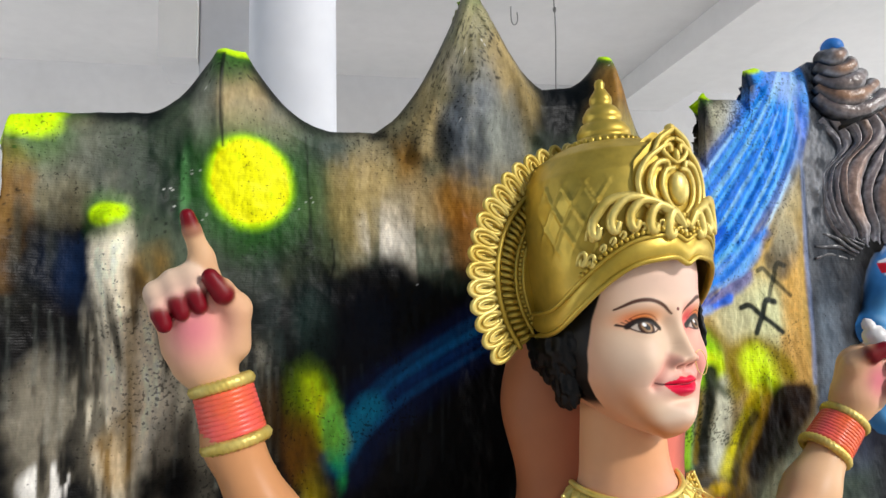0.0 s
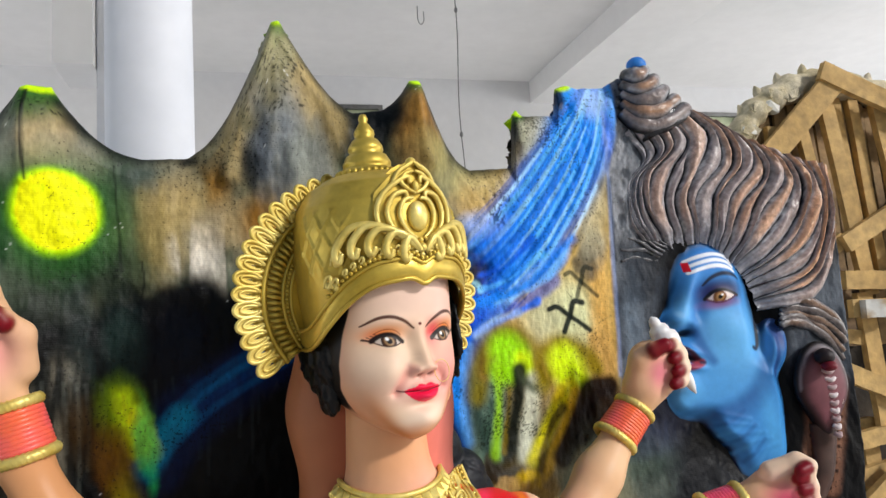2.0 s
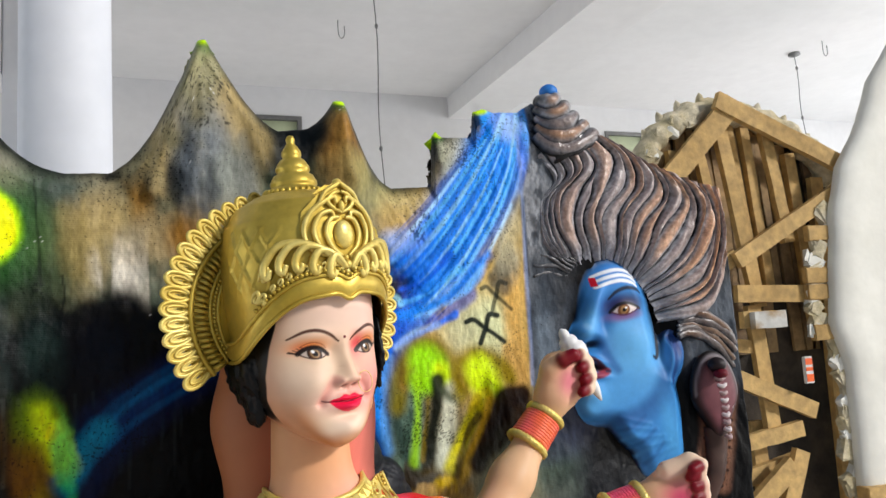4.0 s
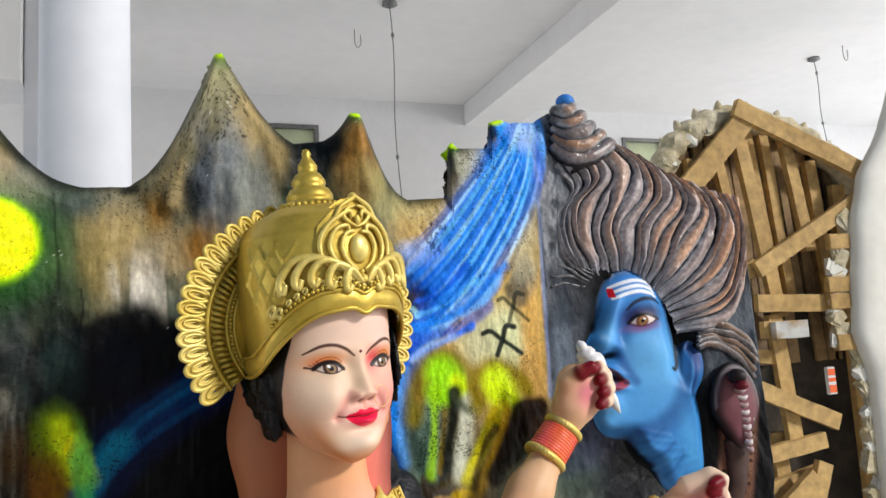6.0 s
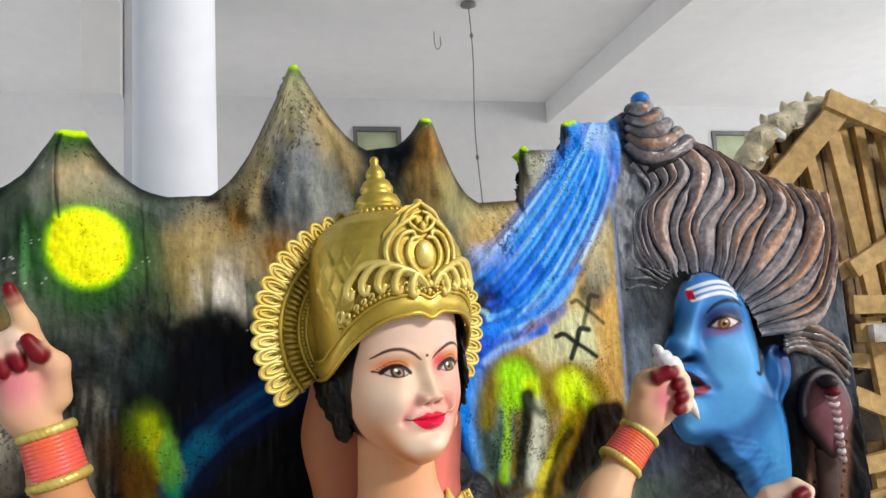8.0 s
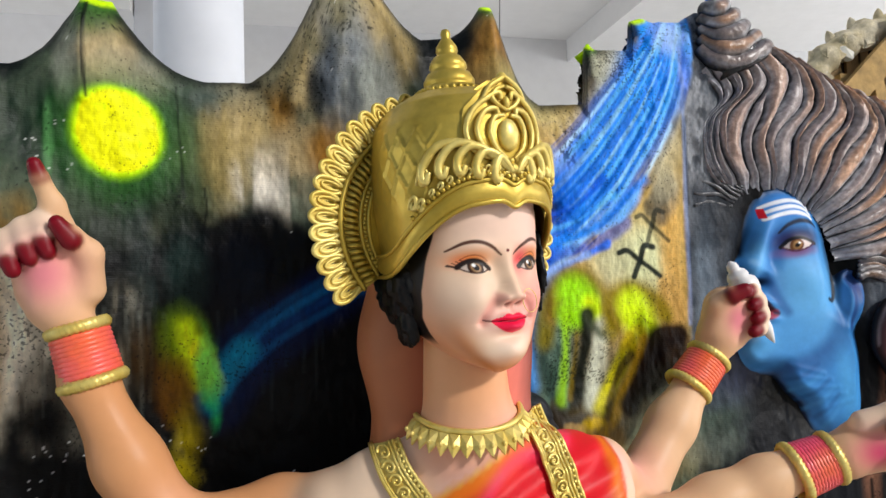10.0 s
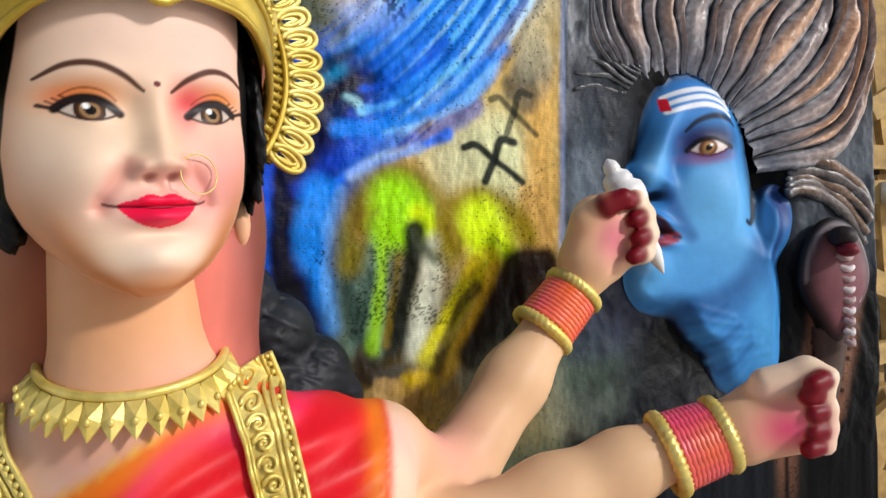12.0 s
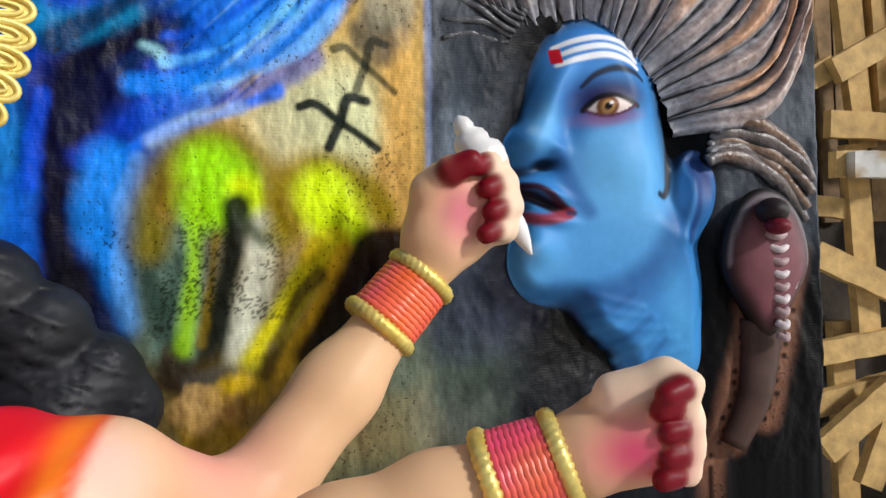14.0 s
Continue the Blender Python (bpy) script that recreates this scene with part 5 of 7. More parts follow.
# raised hand with a pointing finger
S, R = False, True
hand = [((-0.125, 1.178, 1.555), (-0.150, 1.175, 1.60), 0.036, 0.048, FLESH, S), ((-0.150, 1.175, 1.60), (-0.158, 1.172, 1.668), 0.048, 0.056, FLESH, S), ((-0.185, 1.172, 1.62), (-0.196, 1.172, 1.68), 0.03, 0.03, FLESH, S)]
for fx, fz in ((-0.214, 1.700), (-0.189, 1.718), (-0.163, 1.728)):
    hand += [((fx, 1.172, fz - 0.03), (fx, 1.140, fz), 0.02, 0.0185, CREAM, S), ((fx, 1.140, fz), (fx + 0.010, 1.118, fz - 0.020), 0.0175, 0.0165, CREAM, S), ((fx + 0.012, 1.114, fz - 0.034), (fx + 0.018, 1.114, fz - 0.050), 0.0150, 0.0125, HENNA, R)]
hand += [((-0.132, 1.168, 1.70), (-0.148, 1.145, 1.755), 0.021, 0.017, FLESH, S), ((-0.148, 1.145, 1.755), (-0.160, 1.124, 1.795), 0.017, 0.0145, FLESH, S), ((-0.160, 1.123, 1.796), (-0.166, 1.116, 1.818), 0.0148, 0.0115, HENNA, R),
         ((-0.105, 1.172, 1.62), (-0.096, 1.148, 1.675), 0.03, 0.023, FLESH, S), ((-0.096, 1.148, 1.675), (-0.112, 1.118, 1.705), 0.022, 0.017, FLESH, S), ((-0.110, 1.112, 1.696), (-0.128, 1.104, 1.722), 0.017, 0.013, HENNA, R)]
v, f, col = blend(hand, (-0.27, 1.06, 1.52), (-0.04, 1.25, 1.85), 0.0042, 0.014, 0.0016)
w = (0.9 * np.exp(-((v - np.array((-0.155, 1.12, 1.645))) ** 2 / np.array((0.055, 0.04, 0.055)) ** 2).sum(1)))[:, None]
w = w * (col[:, 1:2] > 0.2)
STATUE.append((v, f, col * (1 - w) + BLUSH * w))

# hand round the conch
hand = [((1.142, 1.479, 1.432), (1.165, 1.475, 1.475), 0.037, 0.047, FLESH, S), ((1.165, 1.475, 1.475), (1.185, 1.472, 1.54), 0.047, 0.05, FLESH, S), ((1.20, 1.475, 1.48), (1.225, 1.465, 1.545), 0.035, 0.035, FLESH, S)]
for fx, fz in ((1.240, 1.582), (1.254, 1.553), (1.260, 1.523), (1.252, 1.494)):
    hand += [((fx - 0.03, 1.478, fz - 0.01), (fx, 1.455, fz), 0.02, 0.0185, CREAM, S), ((fx, 1.455, fz), (fx - 0.012, 1.432, fz - 0.002), 0.0185, 0.0165, CREAM, S), ((fx - 0.019, 1.425, fz - 0.003), (fx - 0.032, 1.419, fz - 0.008), 0.0140, 0.0130, HENNA, R)]
hand += [((1.143, 1.462, 1.49), (1.150, 1.445, 1.545), 0.026, 0.022, FLESH, S), ((1.150, 1.445, 1.545), (1.176, 1.424, 1.572), 0.022, 0.018, FLESH, S), ((1.174, 1.420, 1.568), (1.200, 1.412, 1.580), 0.0195, 0.016, HENNA, R)]
v, f, col = blend(hand, (1.07, 1.37, 1.39), (1.31, 1.54, 1.64), 0.0042, 0.014, 0.0016)
w = (0.95 * np.exp(-((v - np.array((1.190, 1.425, 1.515))) ** 2 / np.array((0.032, 0.036, 0.044)) ** 2).sum(1)))[:, None]
w = w * (col[:, 1:2] > 0.2)
STATUE.append((v, f, col * (1 - w) + BLUSH * w))

# lower fist
hand = [((1.245, 1.227, 1.248), (1.275, 1.217, 1.255), 0.037, 0.045, FLESH, S), ((1.275, 1.217, 1.255), (1.335, 1.203, 1.278), 0.045, 0.052, FLESH, S), ((1.30, 1.215, 1.29), (1.365, 1.195, 1.325), 0.03, 0.022, FLESH, S)]
for fx, fz in ((1.366, 1.315), (1.372, 1.292), (1.372, 1.268), (1.367, 1.246)):
    hand += [((fx - 0.05, 1.20, fz - 0.004), (fx, 1.180, fz), 0.018, 0.0145, CREAM, S), ((fx, 1.180, fz), (fx - 0.006, 1.160, fz - 0.002), 0.0145, 0.0135, CREAM, S), ((fx - 0.022, 1.154, fz - 0.002), (fx - 0.036, 1.151, fz - 0.004), 0.0125, 0.0115, HENNA, R)]
hand += [((1.30, 1.195, 1.320), (1.348, 1.178, 1.338), 0.022, 0.018, CREAM, S), ((1.348, 1.178, 1.338), (1.366, 1.160, 1.333), 0.0175, 0.014, CREAM, S), ((1.352, 1.152, 1.331), (1.334, 1.147, 1.326), 0.0130, 0.0122, HENNA, R)]
v, f, col = blend(hand, (1.18, 1.10, 1.17), (1.44, 1.29, 1.39), 0.0042, 0.013, 0.0016)
w = (0.95 * np.exp(-((v - np.array((1.305, 1.155, 1.268))) ** 2 / np.array((0.048, 0.032, 0.038)) ** 2).sum(1)))[:, None]
w = w * (col[:, 1:2] > 0.2)
STATUE.append((v, f, col * (1 - w) + lin("f0507c") * w))

# hair gathered behind the neck
HEAD = Matrix.Translation((0.5650, 1.0290, 1.6305)) @ pose(0, 0, 0, 0, 0, 26) @ pose(0, 0, 0, 0, -3, 0)
nu, nv = 56, 40
th, zz = np.meshgrid(np.linspace(0, 2 * np.pi, nu, endpoint=False), np.linspace(1.31, 1.72, nv), indexing="ij")
lump = 1 + 0.05 * np.sin(zz * 26) + 0.03 * np.sin(3 * th + zz * 20)
cx = 0.50 + 0 * zz
v = np.stack([cx + 0.152 * lump * np.cos(th), 1.215 + 0.10 * lump * np.sin(th), zz], -1).reshape(-1, 3)
n = fbm(v[:, 0] * 10 + v[:, 1] * 9, v[:, 2] * 7, 3)[:, None]
# shadow of face and crown in the colour: left side dulled, dark by the neck
side = step(0.40, 0.62, v[:, 0])[:, None]
col = lin("c07c54") * (1 - side) + lin("ea8070") * side
near = (np.exp(-((v[:, 0] - 0.455) / 0.06) ** 2) * 0.85)[:, None]
col = (col * (1 - near) + lin("8c3a14") * near) * (0.75 + 0.5 * n)
fray = (step(0.60, 0.66, v[:, 0] + 0.05 * (n[:, 0] - 0.5)) * 0.8)[:, None]
col = col * (1 - fray) + lin("4a2420") * fray
STATUE.append((v, grid_faces(nu, nv, True), col))


# the head, looking along +y of its own frame
def head():
    nt, nz = 330, 300
    zs = np.linspace(-0.165, 0.16, nz)
    tt = np.concatenate([np.linspace(-math.pi, -1.9, 20, endpoint=False), np.linspace(-1.9, 1.9, nt - 40), np.linspace(1.9, math.pi, 21)[1:]])
    nt = len(tt)
    T, Zh = np.meshgrid(tt, zs, indexing="ij")
    kz = [-0.165, -0.162, -0.153, -0.139, -0.120, -0.097, -0.07, -0.03, 0.02, 0.08, 0.16]
    half = np.interp(Zh, kz, [0.004, 0.020, 0.040, 0.063, 0.083, 0.100, 0.114, 0.121, 0.121, 0.116, 0.108])
    frontd = np.interp(Zh, kz, [-0.020, 0.000, 0.010, 0.016, 0.017, 0.015, 0.014, 0.013, 0.014, 0.022, 0.020])
    back = np.interp(Zh, kz, [-0.030, -0.060, -0.09, -0.125, -0.16, -0.19, -0.21, -0.22, -0.225, -0.225, -0.21])
    ker = np.exp(-np.linspace(-2, 2, 19) ** 2)
    ker /= ker.sum()

    def soften(a):
        pad = np.pad(a, ((0, 0), (9, 9)), mode="edge")
        return np.apply_along_axis(lambda r: np.convolve(r, ker, "valid"), 1, pad)

    half, frontd, back = soften(half), soften(frontd), soften(back)
    mid = (frontd + back) / 2 * 0.35 + 0.65 * (frontd - half * 0.95)
    sx, cy = np.sin(T), np.cos(T)
    Xh = half * np.sign(sx) * np.abs(sx) ** 0.94
    Yh = np.where(cy > 0, mid + (frontd - mid) * np.abs(cy) ** 0.92, mid + (mid - back) * cy)
    fr = step(-0.05, 0.35, cy)

    def bump(x, z, sx_, sz_, amp):
        return amp * np.exp(-((Xh - x) / sx_) ** 2 - ((Zh - z) / sz_) ** 2)

    ridge_h = np.interp(Zh, [-0.064, -0.057, -0.050, -0.043, -0.032, -0.010, 0.012, 0.035], [0, 0.008, 0.023, 0.028, 0.022, 0.011, 0.005, 0])
    wide = np.interp(Zh, [-0.06, -0.045, -0.025, 0.02], [0.0165, 0.0170, 0.0130, 0.013])
    d = soften(ridge_h) * np.exp(-(np.abs(Xh) / wide) ** 2.2)
    for q in (-1, 1):
        d += bump(q * 0.0190, -0.048, 0.0085, 0.0085, 0.013) - bump(q * 0.010, -0.0585, 0.005, 0.0035, 0.006)
        d += -bump(q * 0.050, 0.004, 0.030, 0.016, 0.012) + bump(q * 0.054, 0.0, 0.020, 0.0125, 0.011) + bump(q * 0.056, 0.035, 0.03, 0.011, 0.004) - bump(q * 0.022, 0.006, 0.012, 0.016, 0.005)
        # smiling cheeks, the crease beside the mouth, its tucked corners
        d += bump(q * 0.064, -0.048, 0.032, 0.028, 0.014) + bump(q * 0.012, -0.0765, 0.012, 0.0055, 0.007) - bump(q * 0.047, -0.083, 0.008, 0.008, 0.007)
        crease, _ = seg_dist(Xh, Zh, [(q * 0.026, -0.046), (q * 0.036, -0.060), (q * 0.046, -0.074)])
        d -= 0.0035 * np.exp(-(crease / 0.006) ** 2)
    d += bump(0, -0.0925, 0.022, 0.0075, 0.014) + bump(0, -0.081, 0.032, 0.016, 0.006) - bump(0, -0.0835, 0.034, 0.0022, 0.005) - bump(0, -0.108, 0.022, 0.006, 0.005) + bump(0, -0.129, 0.026, 0.018, 0.012) - bump(0, -0.067, 0.004, 0.006, 0.002)
    Yh = Yh + d * fr
    # paint
    c = Canvas(Xh, Zh, lin("f2cfae"))
    c.w = c.w * 0
    ang = np.abs(T)
    c.blob(0.068, -0.060, 0.050, 0.05, lin("f49c94"), 0.9, 0.85)
    c.blob(-0.062, -0.05, 0.040, 0.04, lin("f6d6bc"), 0.9, 0.7)
    c.blob(0.0, -0.080, 0.050, 0.024, lin("f2aca4"), 0.9, 0.7)
    # creases beside the mouth shaded pink, chin highlighted in the paint
    for q in (-1, 1):
        c.stroke([(q * 0.026, -0.046), (q * 0.038, -0.062), (q * 0.046, -0.080)], 0.008, lin("e89488"), 0.95, 0.6, 0)
    c.blob(0.0, -0.128, 0.035, 0.022, lin("f9dcc4"), 0.8, 0.8)
    # shade laid into the skin colour under the chin and along the jaw
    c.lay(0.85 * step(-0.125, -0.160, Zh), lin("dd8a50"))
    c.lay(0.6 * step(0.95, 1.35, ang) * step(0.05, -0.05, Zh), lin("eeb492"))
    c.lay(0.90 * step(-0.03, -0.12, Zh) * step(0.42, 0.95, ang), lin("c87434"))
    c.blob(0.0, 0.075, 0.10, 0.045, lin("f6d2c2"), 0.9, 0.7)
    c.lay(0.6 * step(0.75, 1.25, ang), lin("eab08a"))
    c.blob(0.025, 0.004, 0.016, 0.022, lin("f06a70"), 0.9, 0.55)
    c.blob(0.066, 0.05, 0.04, 0.05, lin("f6bcb0"), 0.9, 0.5)
    for q in (-1, 1):
        ex = (Xh * q - 0.054)  # + towards the ear
        # sprayed lids
        c.lay(0.92 * np.exp(-((ex - 0.006) / 0.032) ** 2 - ((Zh - 0.0175) / 0.0125) ** 2), lin("f08a2c"))
        if q > 0:
            c.lay(0.85 * np.exp(-((ex + 0.022) / 0.018) ** 2 - ((Zh - 0.014) / 0.014) ** 2), lin("ea4a58"))
        else:
            c.lay(0.6 * np.exp(-((ex - 0.020) / 0.018) ** 2 - ((Zh - 0.014) / 0.010) ** 2), lin("e86a3a"))
        e0 = Zh - 0.0025 - 0.10 * ex
        up = 0.0112 * np.clip(1 - np.abs((ex - 0.001) / 0.0245) ** 2.2, 0, None)
        dn = -0.0085 * np.clip(1 - np.abs((ex - 0.001) / 0.0245) ** 2.0, 0, None)
        m = (np.abs(ex - 0.001) < 0.0245) & (e0 < up) & (e0 > dn)
        c.lay(m * 0.97, lin("cdbcae"))
        rr = np.hypot(ex, e0 - 0.0005)
        c.lay(m * step(0.0132, 0.0118, rr), lin("20120c"))
        c.lay(m * step(0.0116, 0.0098, rr), lin("4a2a14"))
        c.lay(m * step(0.0090, 0.0068, rr) * step(0.0035, 0.0050, rr) * 0.75, lin("b08a60"))
        c.lay(m * step(0.0052, 0.0042, rr), lin("120c0a"))
        # white glint painted on the iris
        c.lay(m * step(0.0036, 0.0022, np.hypot(ex + 0.003 * q, e0 - 0.004)), lin("ffffff"))
        lid = [(0.054 + a, 0.0025 + 0.10 * a + 0.0112 * max(1 - abs((a - 0.001) / 0.0245) ** 2.2, 0)) for a in np.linspace(-0.0240, 0.0255, 16)]
        low = [(0.054 + a, 0.0025 + 0.10 * a - 0.0085 * max(1 - abs((a - 0.001) / 0.0245) ** 2, 0)) for a in np.linspace(-0.0240, 0.0255, 16)]
        c.stroke([(q * a, b) for a, b in lid], 0.0040, lin("1a0d0a"), 0.35, 1.0, 0, smooth=False)
        c.stroke([(q * a, b) for a, b in low], 0.0012, lin("3a1c14"), 0.5, 0.9, 0, smooth=False)
        c.stroke([(q * a, b + 0.0085) for a, b in lid[1:-1]], 0.0009, lin("8a3a1c"), 0.6, 0.7, 0, smooth=False)
        c.stroke([(q * 0.077, 0.0045), (q * 0.092, 0.0085)], 0.0016, lin("1a0d0a"), 0.5, 0.95, 0, smooth=False)
        for k in range(4):
            a = 0.066 + 0.0050 * k
            c.stroke([(q * a, 0.0105 - 0.0018 * k), (q * (a + 0.010), 0.0165 - 0.0022 * k)], 0.0009, lin("2a120c"), 0.5, 0.75, 0, smooth=False)
        c.stroke([(q * 0.012, 0.0200), (q * 0.028, 0.0325), (q * 0.050, 0.0420), (q * 0.072, 0.0415), (q * 0.094, 0.0310)], 0.0030, lin("4a2414"), 0.5, 0.97, 0, 0.55)
    c.lay(step(0.0034, 0.0022, np.hypot(Xh + 0.001, Zh - 0.0265)), lin("6a1018"))
    # lips, a gloss highlight painted on the lower one
    sm = 0.0030 * (np.abs(Xh) / 0.036) ** 2
    lx = np.clip(1 - (np.abs(Xh) / 0.036) ** 1.7, 0, None)
    upper = -0.0838 + sm + (0.0115 - 0.0018 * np.cos(np.clip(np.abs(Xh) / 0.011, 0, 2) * math.pi)) * lx ** 0.8
    lower = -0.0836 + sm - 0.0185 * np.clip(1 - (np.abs(Xh) / 0.035) ** 2, 0, None) ** 0.75
    m = (Zh < upper) & (Zh > lower) & (np.abs(Xh) < 0.036)
    c.lay(m * 0.99, lin("fc0c44"))
    c.lay(m * np.exp(-((Zh + 0.0925) / 0.005) ** 2) * np.exp(-((Xh - 0.004) / 0.016) ** 2) * 0.5, lin("f02c5c"))
    c.stroke([(-0.045, -0.0790), (-0.037, -0.0815), (-0.016, -0.0830), (0, -0.0842), (0.016, -0.0830), (0.037, -0.0815), (0.045, -0.0790)], 0.0011, lin("5a0a1c"), 0.5, 0.9, 0)
    for q in (-1, 1):
        c.blob(q * 0.0100, -0.0560, 0.0055, 0.0026, lin("8a4a3a"), 0.6, 0.85)
    # black hair behind a ragged line at the temples
    rag = 0.10 * (fbm(T * 14, Zh * 90, 4) - 0.5)
    start = np.interp(Zh, [-0.16, -0.13, -0.10, -0.05, 0.0, 0.05, 0.16], [1.75, 1.52, 1.36, 1.20, 1.10, 1.04, 1.00])
    stop = np.interp(Zh, [-0.16, -0.12, -0.07, -0.03, 0.0, 0.16], [1.66, 1.78, 2.05, 2.45, 2.9, 3.3]) + 3 * rag
    start = start + 0.09 * (T < 0) * step(0.10, 0.0, Zh) - 0.24 * (T > 0) * step(0.14, 0.04, Zh) * step(-0.12, -0.07, Zh)
    c.lay(step(-0.118, -0.100, Zh + 0.03 * rag) * step(start - 0.015, start + 0.015, ang) * step(stop + 0.03, stop - 0.03, ang), lin("0a0808"))
    Xh = Xh + 0.06 * np.minimum(Zh - 0.02, 0) * step(-0.2, 0.5, cy)
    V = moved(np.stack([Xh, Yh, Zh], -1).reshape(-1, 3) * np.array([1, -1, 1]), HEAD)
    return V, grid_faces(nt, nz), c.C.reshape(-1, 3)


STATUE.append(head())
# lumpy hair over the ears
for q, c0, r0 in ((-1, (-0.112, 0.140, -0.014), (0.026, 0.060, 0.066)), (-1, (-0.108, 0.124, -0.066), (0.018, 0.030, 0.054)), (1, (0.1165, 0.072, 0.000), (0.012, 0.040, 0.085))):
    v, f = ellipsoid((0, 0, 0), r0, 60)
    v = v * (1 + 0.36 * (fbm(v[:, 1] * 120 + 9, v[:, 2] * 120 + v[:, 0] * 90, 14, 3)[:, None] - 0.5)) + np.array(c0)
    STATUE.append((moved(v, HEAD), f, np.broadcast_to(lin("050404"), (len(v), 3))))
# ear lobes
for q in (1,):
    v, f = ellipsoid((q * 0.111, 0.092, -0.100), (0.011, 0.016, 0.027), 14)
    v = moved(v, HEAD)
    STATUE.append((v, f, np.broadcast_to(lin("eeb48c"), (len(v), 3))))
sv, sf = join(*[(a, b) for a, b, _ in STATUE])
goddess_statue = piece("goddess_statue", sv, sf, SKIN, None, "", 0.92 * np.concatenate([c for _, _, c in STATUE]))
tagged(goddess_statue, "many-armed painted clay goddess statue draped in a red sari", "statue")
v, f = box((0.0, 0.75, 0.0), (1.2, 1.30, 0.28), None, 0.02)
tagged(piece("idol_plinth", v, f, CLAY, smooth=False), "plain clay plinth under the statue", "plinth")
v, f = box((-0.46, 1.10, 0.0), (1.86, 1.75, 0.12), None, 0.01)
tagged(piece("backdrop_base", v, f, DARKWOOD, smooth=False), "dark timber base under the painted backdrop", "base")


# black boulder of the backdrop
pr = [((x0, float(plane_y(x0)) - 0.02, z0), (x0 + 0.01, float(plane_y(x0)) - 0.02, z0), r0, r0, np.ones(3), False) for x0, z0, r0 in ((0.585, 1.430, 0.066), (0.640, 1.372, 0.068), (0.700, 1.305, 0.066), (0.735, 1.265, 0.05), (0.655, 1.26, 0.09))]
v, f, _ = blend(pr, (0.48, 1.30, 1.15), (0.88, 1.72, 1.56), 0.0055, 0.009)
crease = fbm(v[:, 0] * 16, v[:, 2] * 75 + v[:, 0] * 30, 6)
v[:, 1] -= 0.012 * (crease - 0.5) + 0.010 * (fbm(v[:, 0] * 14, v[:, 2] * 22, 8) - 0.5) - 0.004 * np.exp(-((crease - 0.5) / 0.03) ** 2)
n = fbm(v[:, 0] * 30, v[:, 2] * 45, 9)[:, None]
piece("boulder", v, f, RELIEF, idol_backdrop, "black wrinkled rock", lin("0d0e11") * (1 - n) + lin("2c2e34") * n)


# ---- crown ----
crown = thing("crown", "gold-painted crown with a scalloped fan and scrolled crest", "crown")


def crown_part(name, vf, mat=GOLD, label="", parent=None):
    v, f = vf
    return piece(name, moved(np.asarray(v) * np.array([1, -1, 1]), HEAD), [tuple(q)[::-1] for q in f], mat, parent or crown, label)


def rim_z(a):
    """Lower edge of the crown round the head; a = 0 at the brow."""
    a = np.abs(a)
    return 0.094 + 0.010 * np.exp(-(a / 0.5) ** 2) - 0.012 * np.exp(-(a / 0.10) ** 2) - 0.095 * step(0.45, 1.8, a)


def dome_ring(a, z):
    """Radii and middle of the dome at height z."""
    w = np.interp(z, [-0.05, 0.05, 0.10, 0.15, 0.20, 0.24, 0.275, 0.293, 0.302], [0.130, 0.138, 0.144, 0.147, 0.145, 0.136, 0.114, 0.086, 0.050])
    d = np.interp(z, [-0.05, 0.05, 0.10, 0.15, 0.20, 0.24, 0.275, 0.293, 0.302], [0.126, 0.126, 0.128, 0.131, 0.131, 0.127, 0.110, 0.084, 0.050])
    cy = -0.094
    back = 1 + 0.62 * step(0.2, -0.6, np.cos(a)) * step(0.31, 0.24, z)
    return w * np.sin(a), cy + d * np.cos(a) * back


def on_dome(a, z, out=0.0):
    x, y = dome_ring(a, z)
    n = np.stack([np.sin(a), np.cos(a), 0.35 * step(0.12, 0.25, z) + 0 * a], -1)
    return np.stack([x, y, z + 0 * a], -1) + np.asarray(out)[..., None] * n if np.ndim(out) else np.stack([x, y, z + 0 * a], -1) + out * n


aa = np.linspace(-math.pi, math.pi, 240, endpoint=False)
A, Tq = np.meshgrid(aa, np.linspace(0, 1, 110), indexing="ij")
Zd = rim_z(A) + Tq * (0.302 - rim_z(A))
lat = np.zeros_like(A)
for sgn in (-1, 1):
    g = np.abs(((A * 0.127 + sgn * (Zd - 0.16) * 0.55) / 0.034) % 1 - 0.5) * 2
    lat += np.exp(-((1 - g) / 0.10) ** 2)
side = step(0.75, 0.9, np.abs(A)) * step(1.75, 1.6, np.abs(A)) * step(0.11, 0.13, Zd) * step(0.235, 0.22, Zd)
crown_part("dome", (on_dome(A, Zd, 0.0045 * np.clip(lat, 0, 1) * side + 0.0012 * (fbm(A * 6, Zd * 40, 3) - 0.5)).reshape(-1, 3), grid_faces(240, 110, True)), GOLD, "gold dome with a scored lattice")


def rim_line3(dz, out, a0=-2.0, a1=2.0, n=90):
    a = np.linspace(a0, a1, n)
    return on_dome(a, rim_z(a) + dz, out)


A, Tq = np.meshgrid(np.linspace(-2.05, 2.05, 120), np.linspace(0, 1, 8), indexing="ij")
Zb = rim_z(A) - 0.002 + Tq * 0.036
crown_part("brow_band", (on_dome(A, Zb, 0.006 + 0.0045 * np.sin(np.pi * Tq)).reshape(-1, 3), grid_faces(120, 8)), GOLD, "smooth gold brow band")
crown_part("lower_bead", tube(rim_line3(0.0, 0.008), 0.0042, 8))
crown_part("upper_bead", tube(rim_line3(0.034, 0.008), 0.0036, 8))
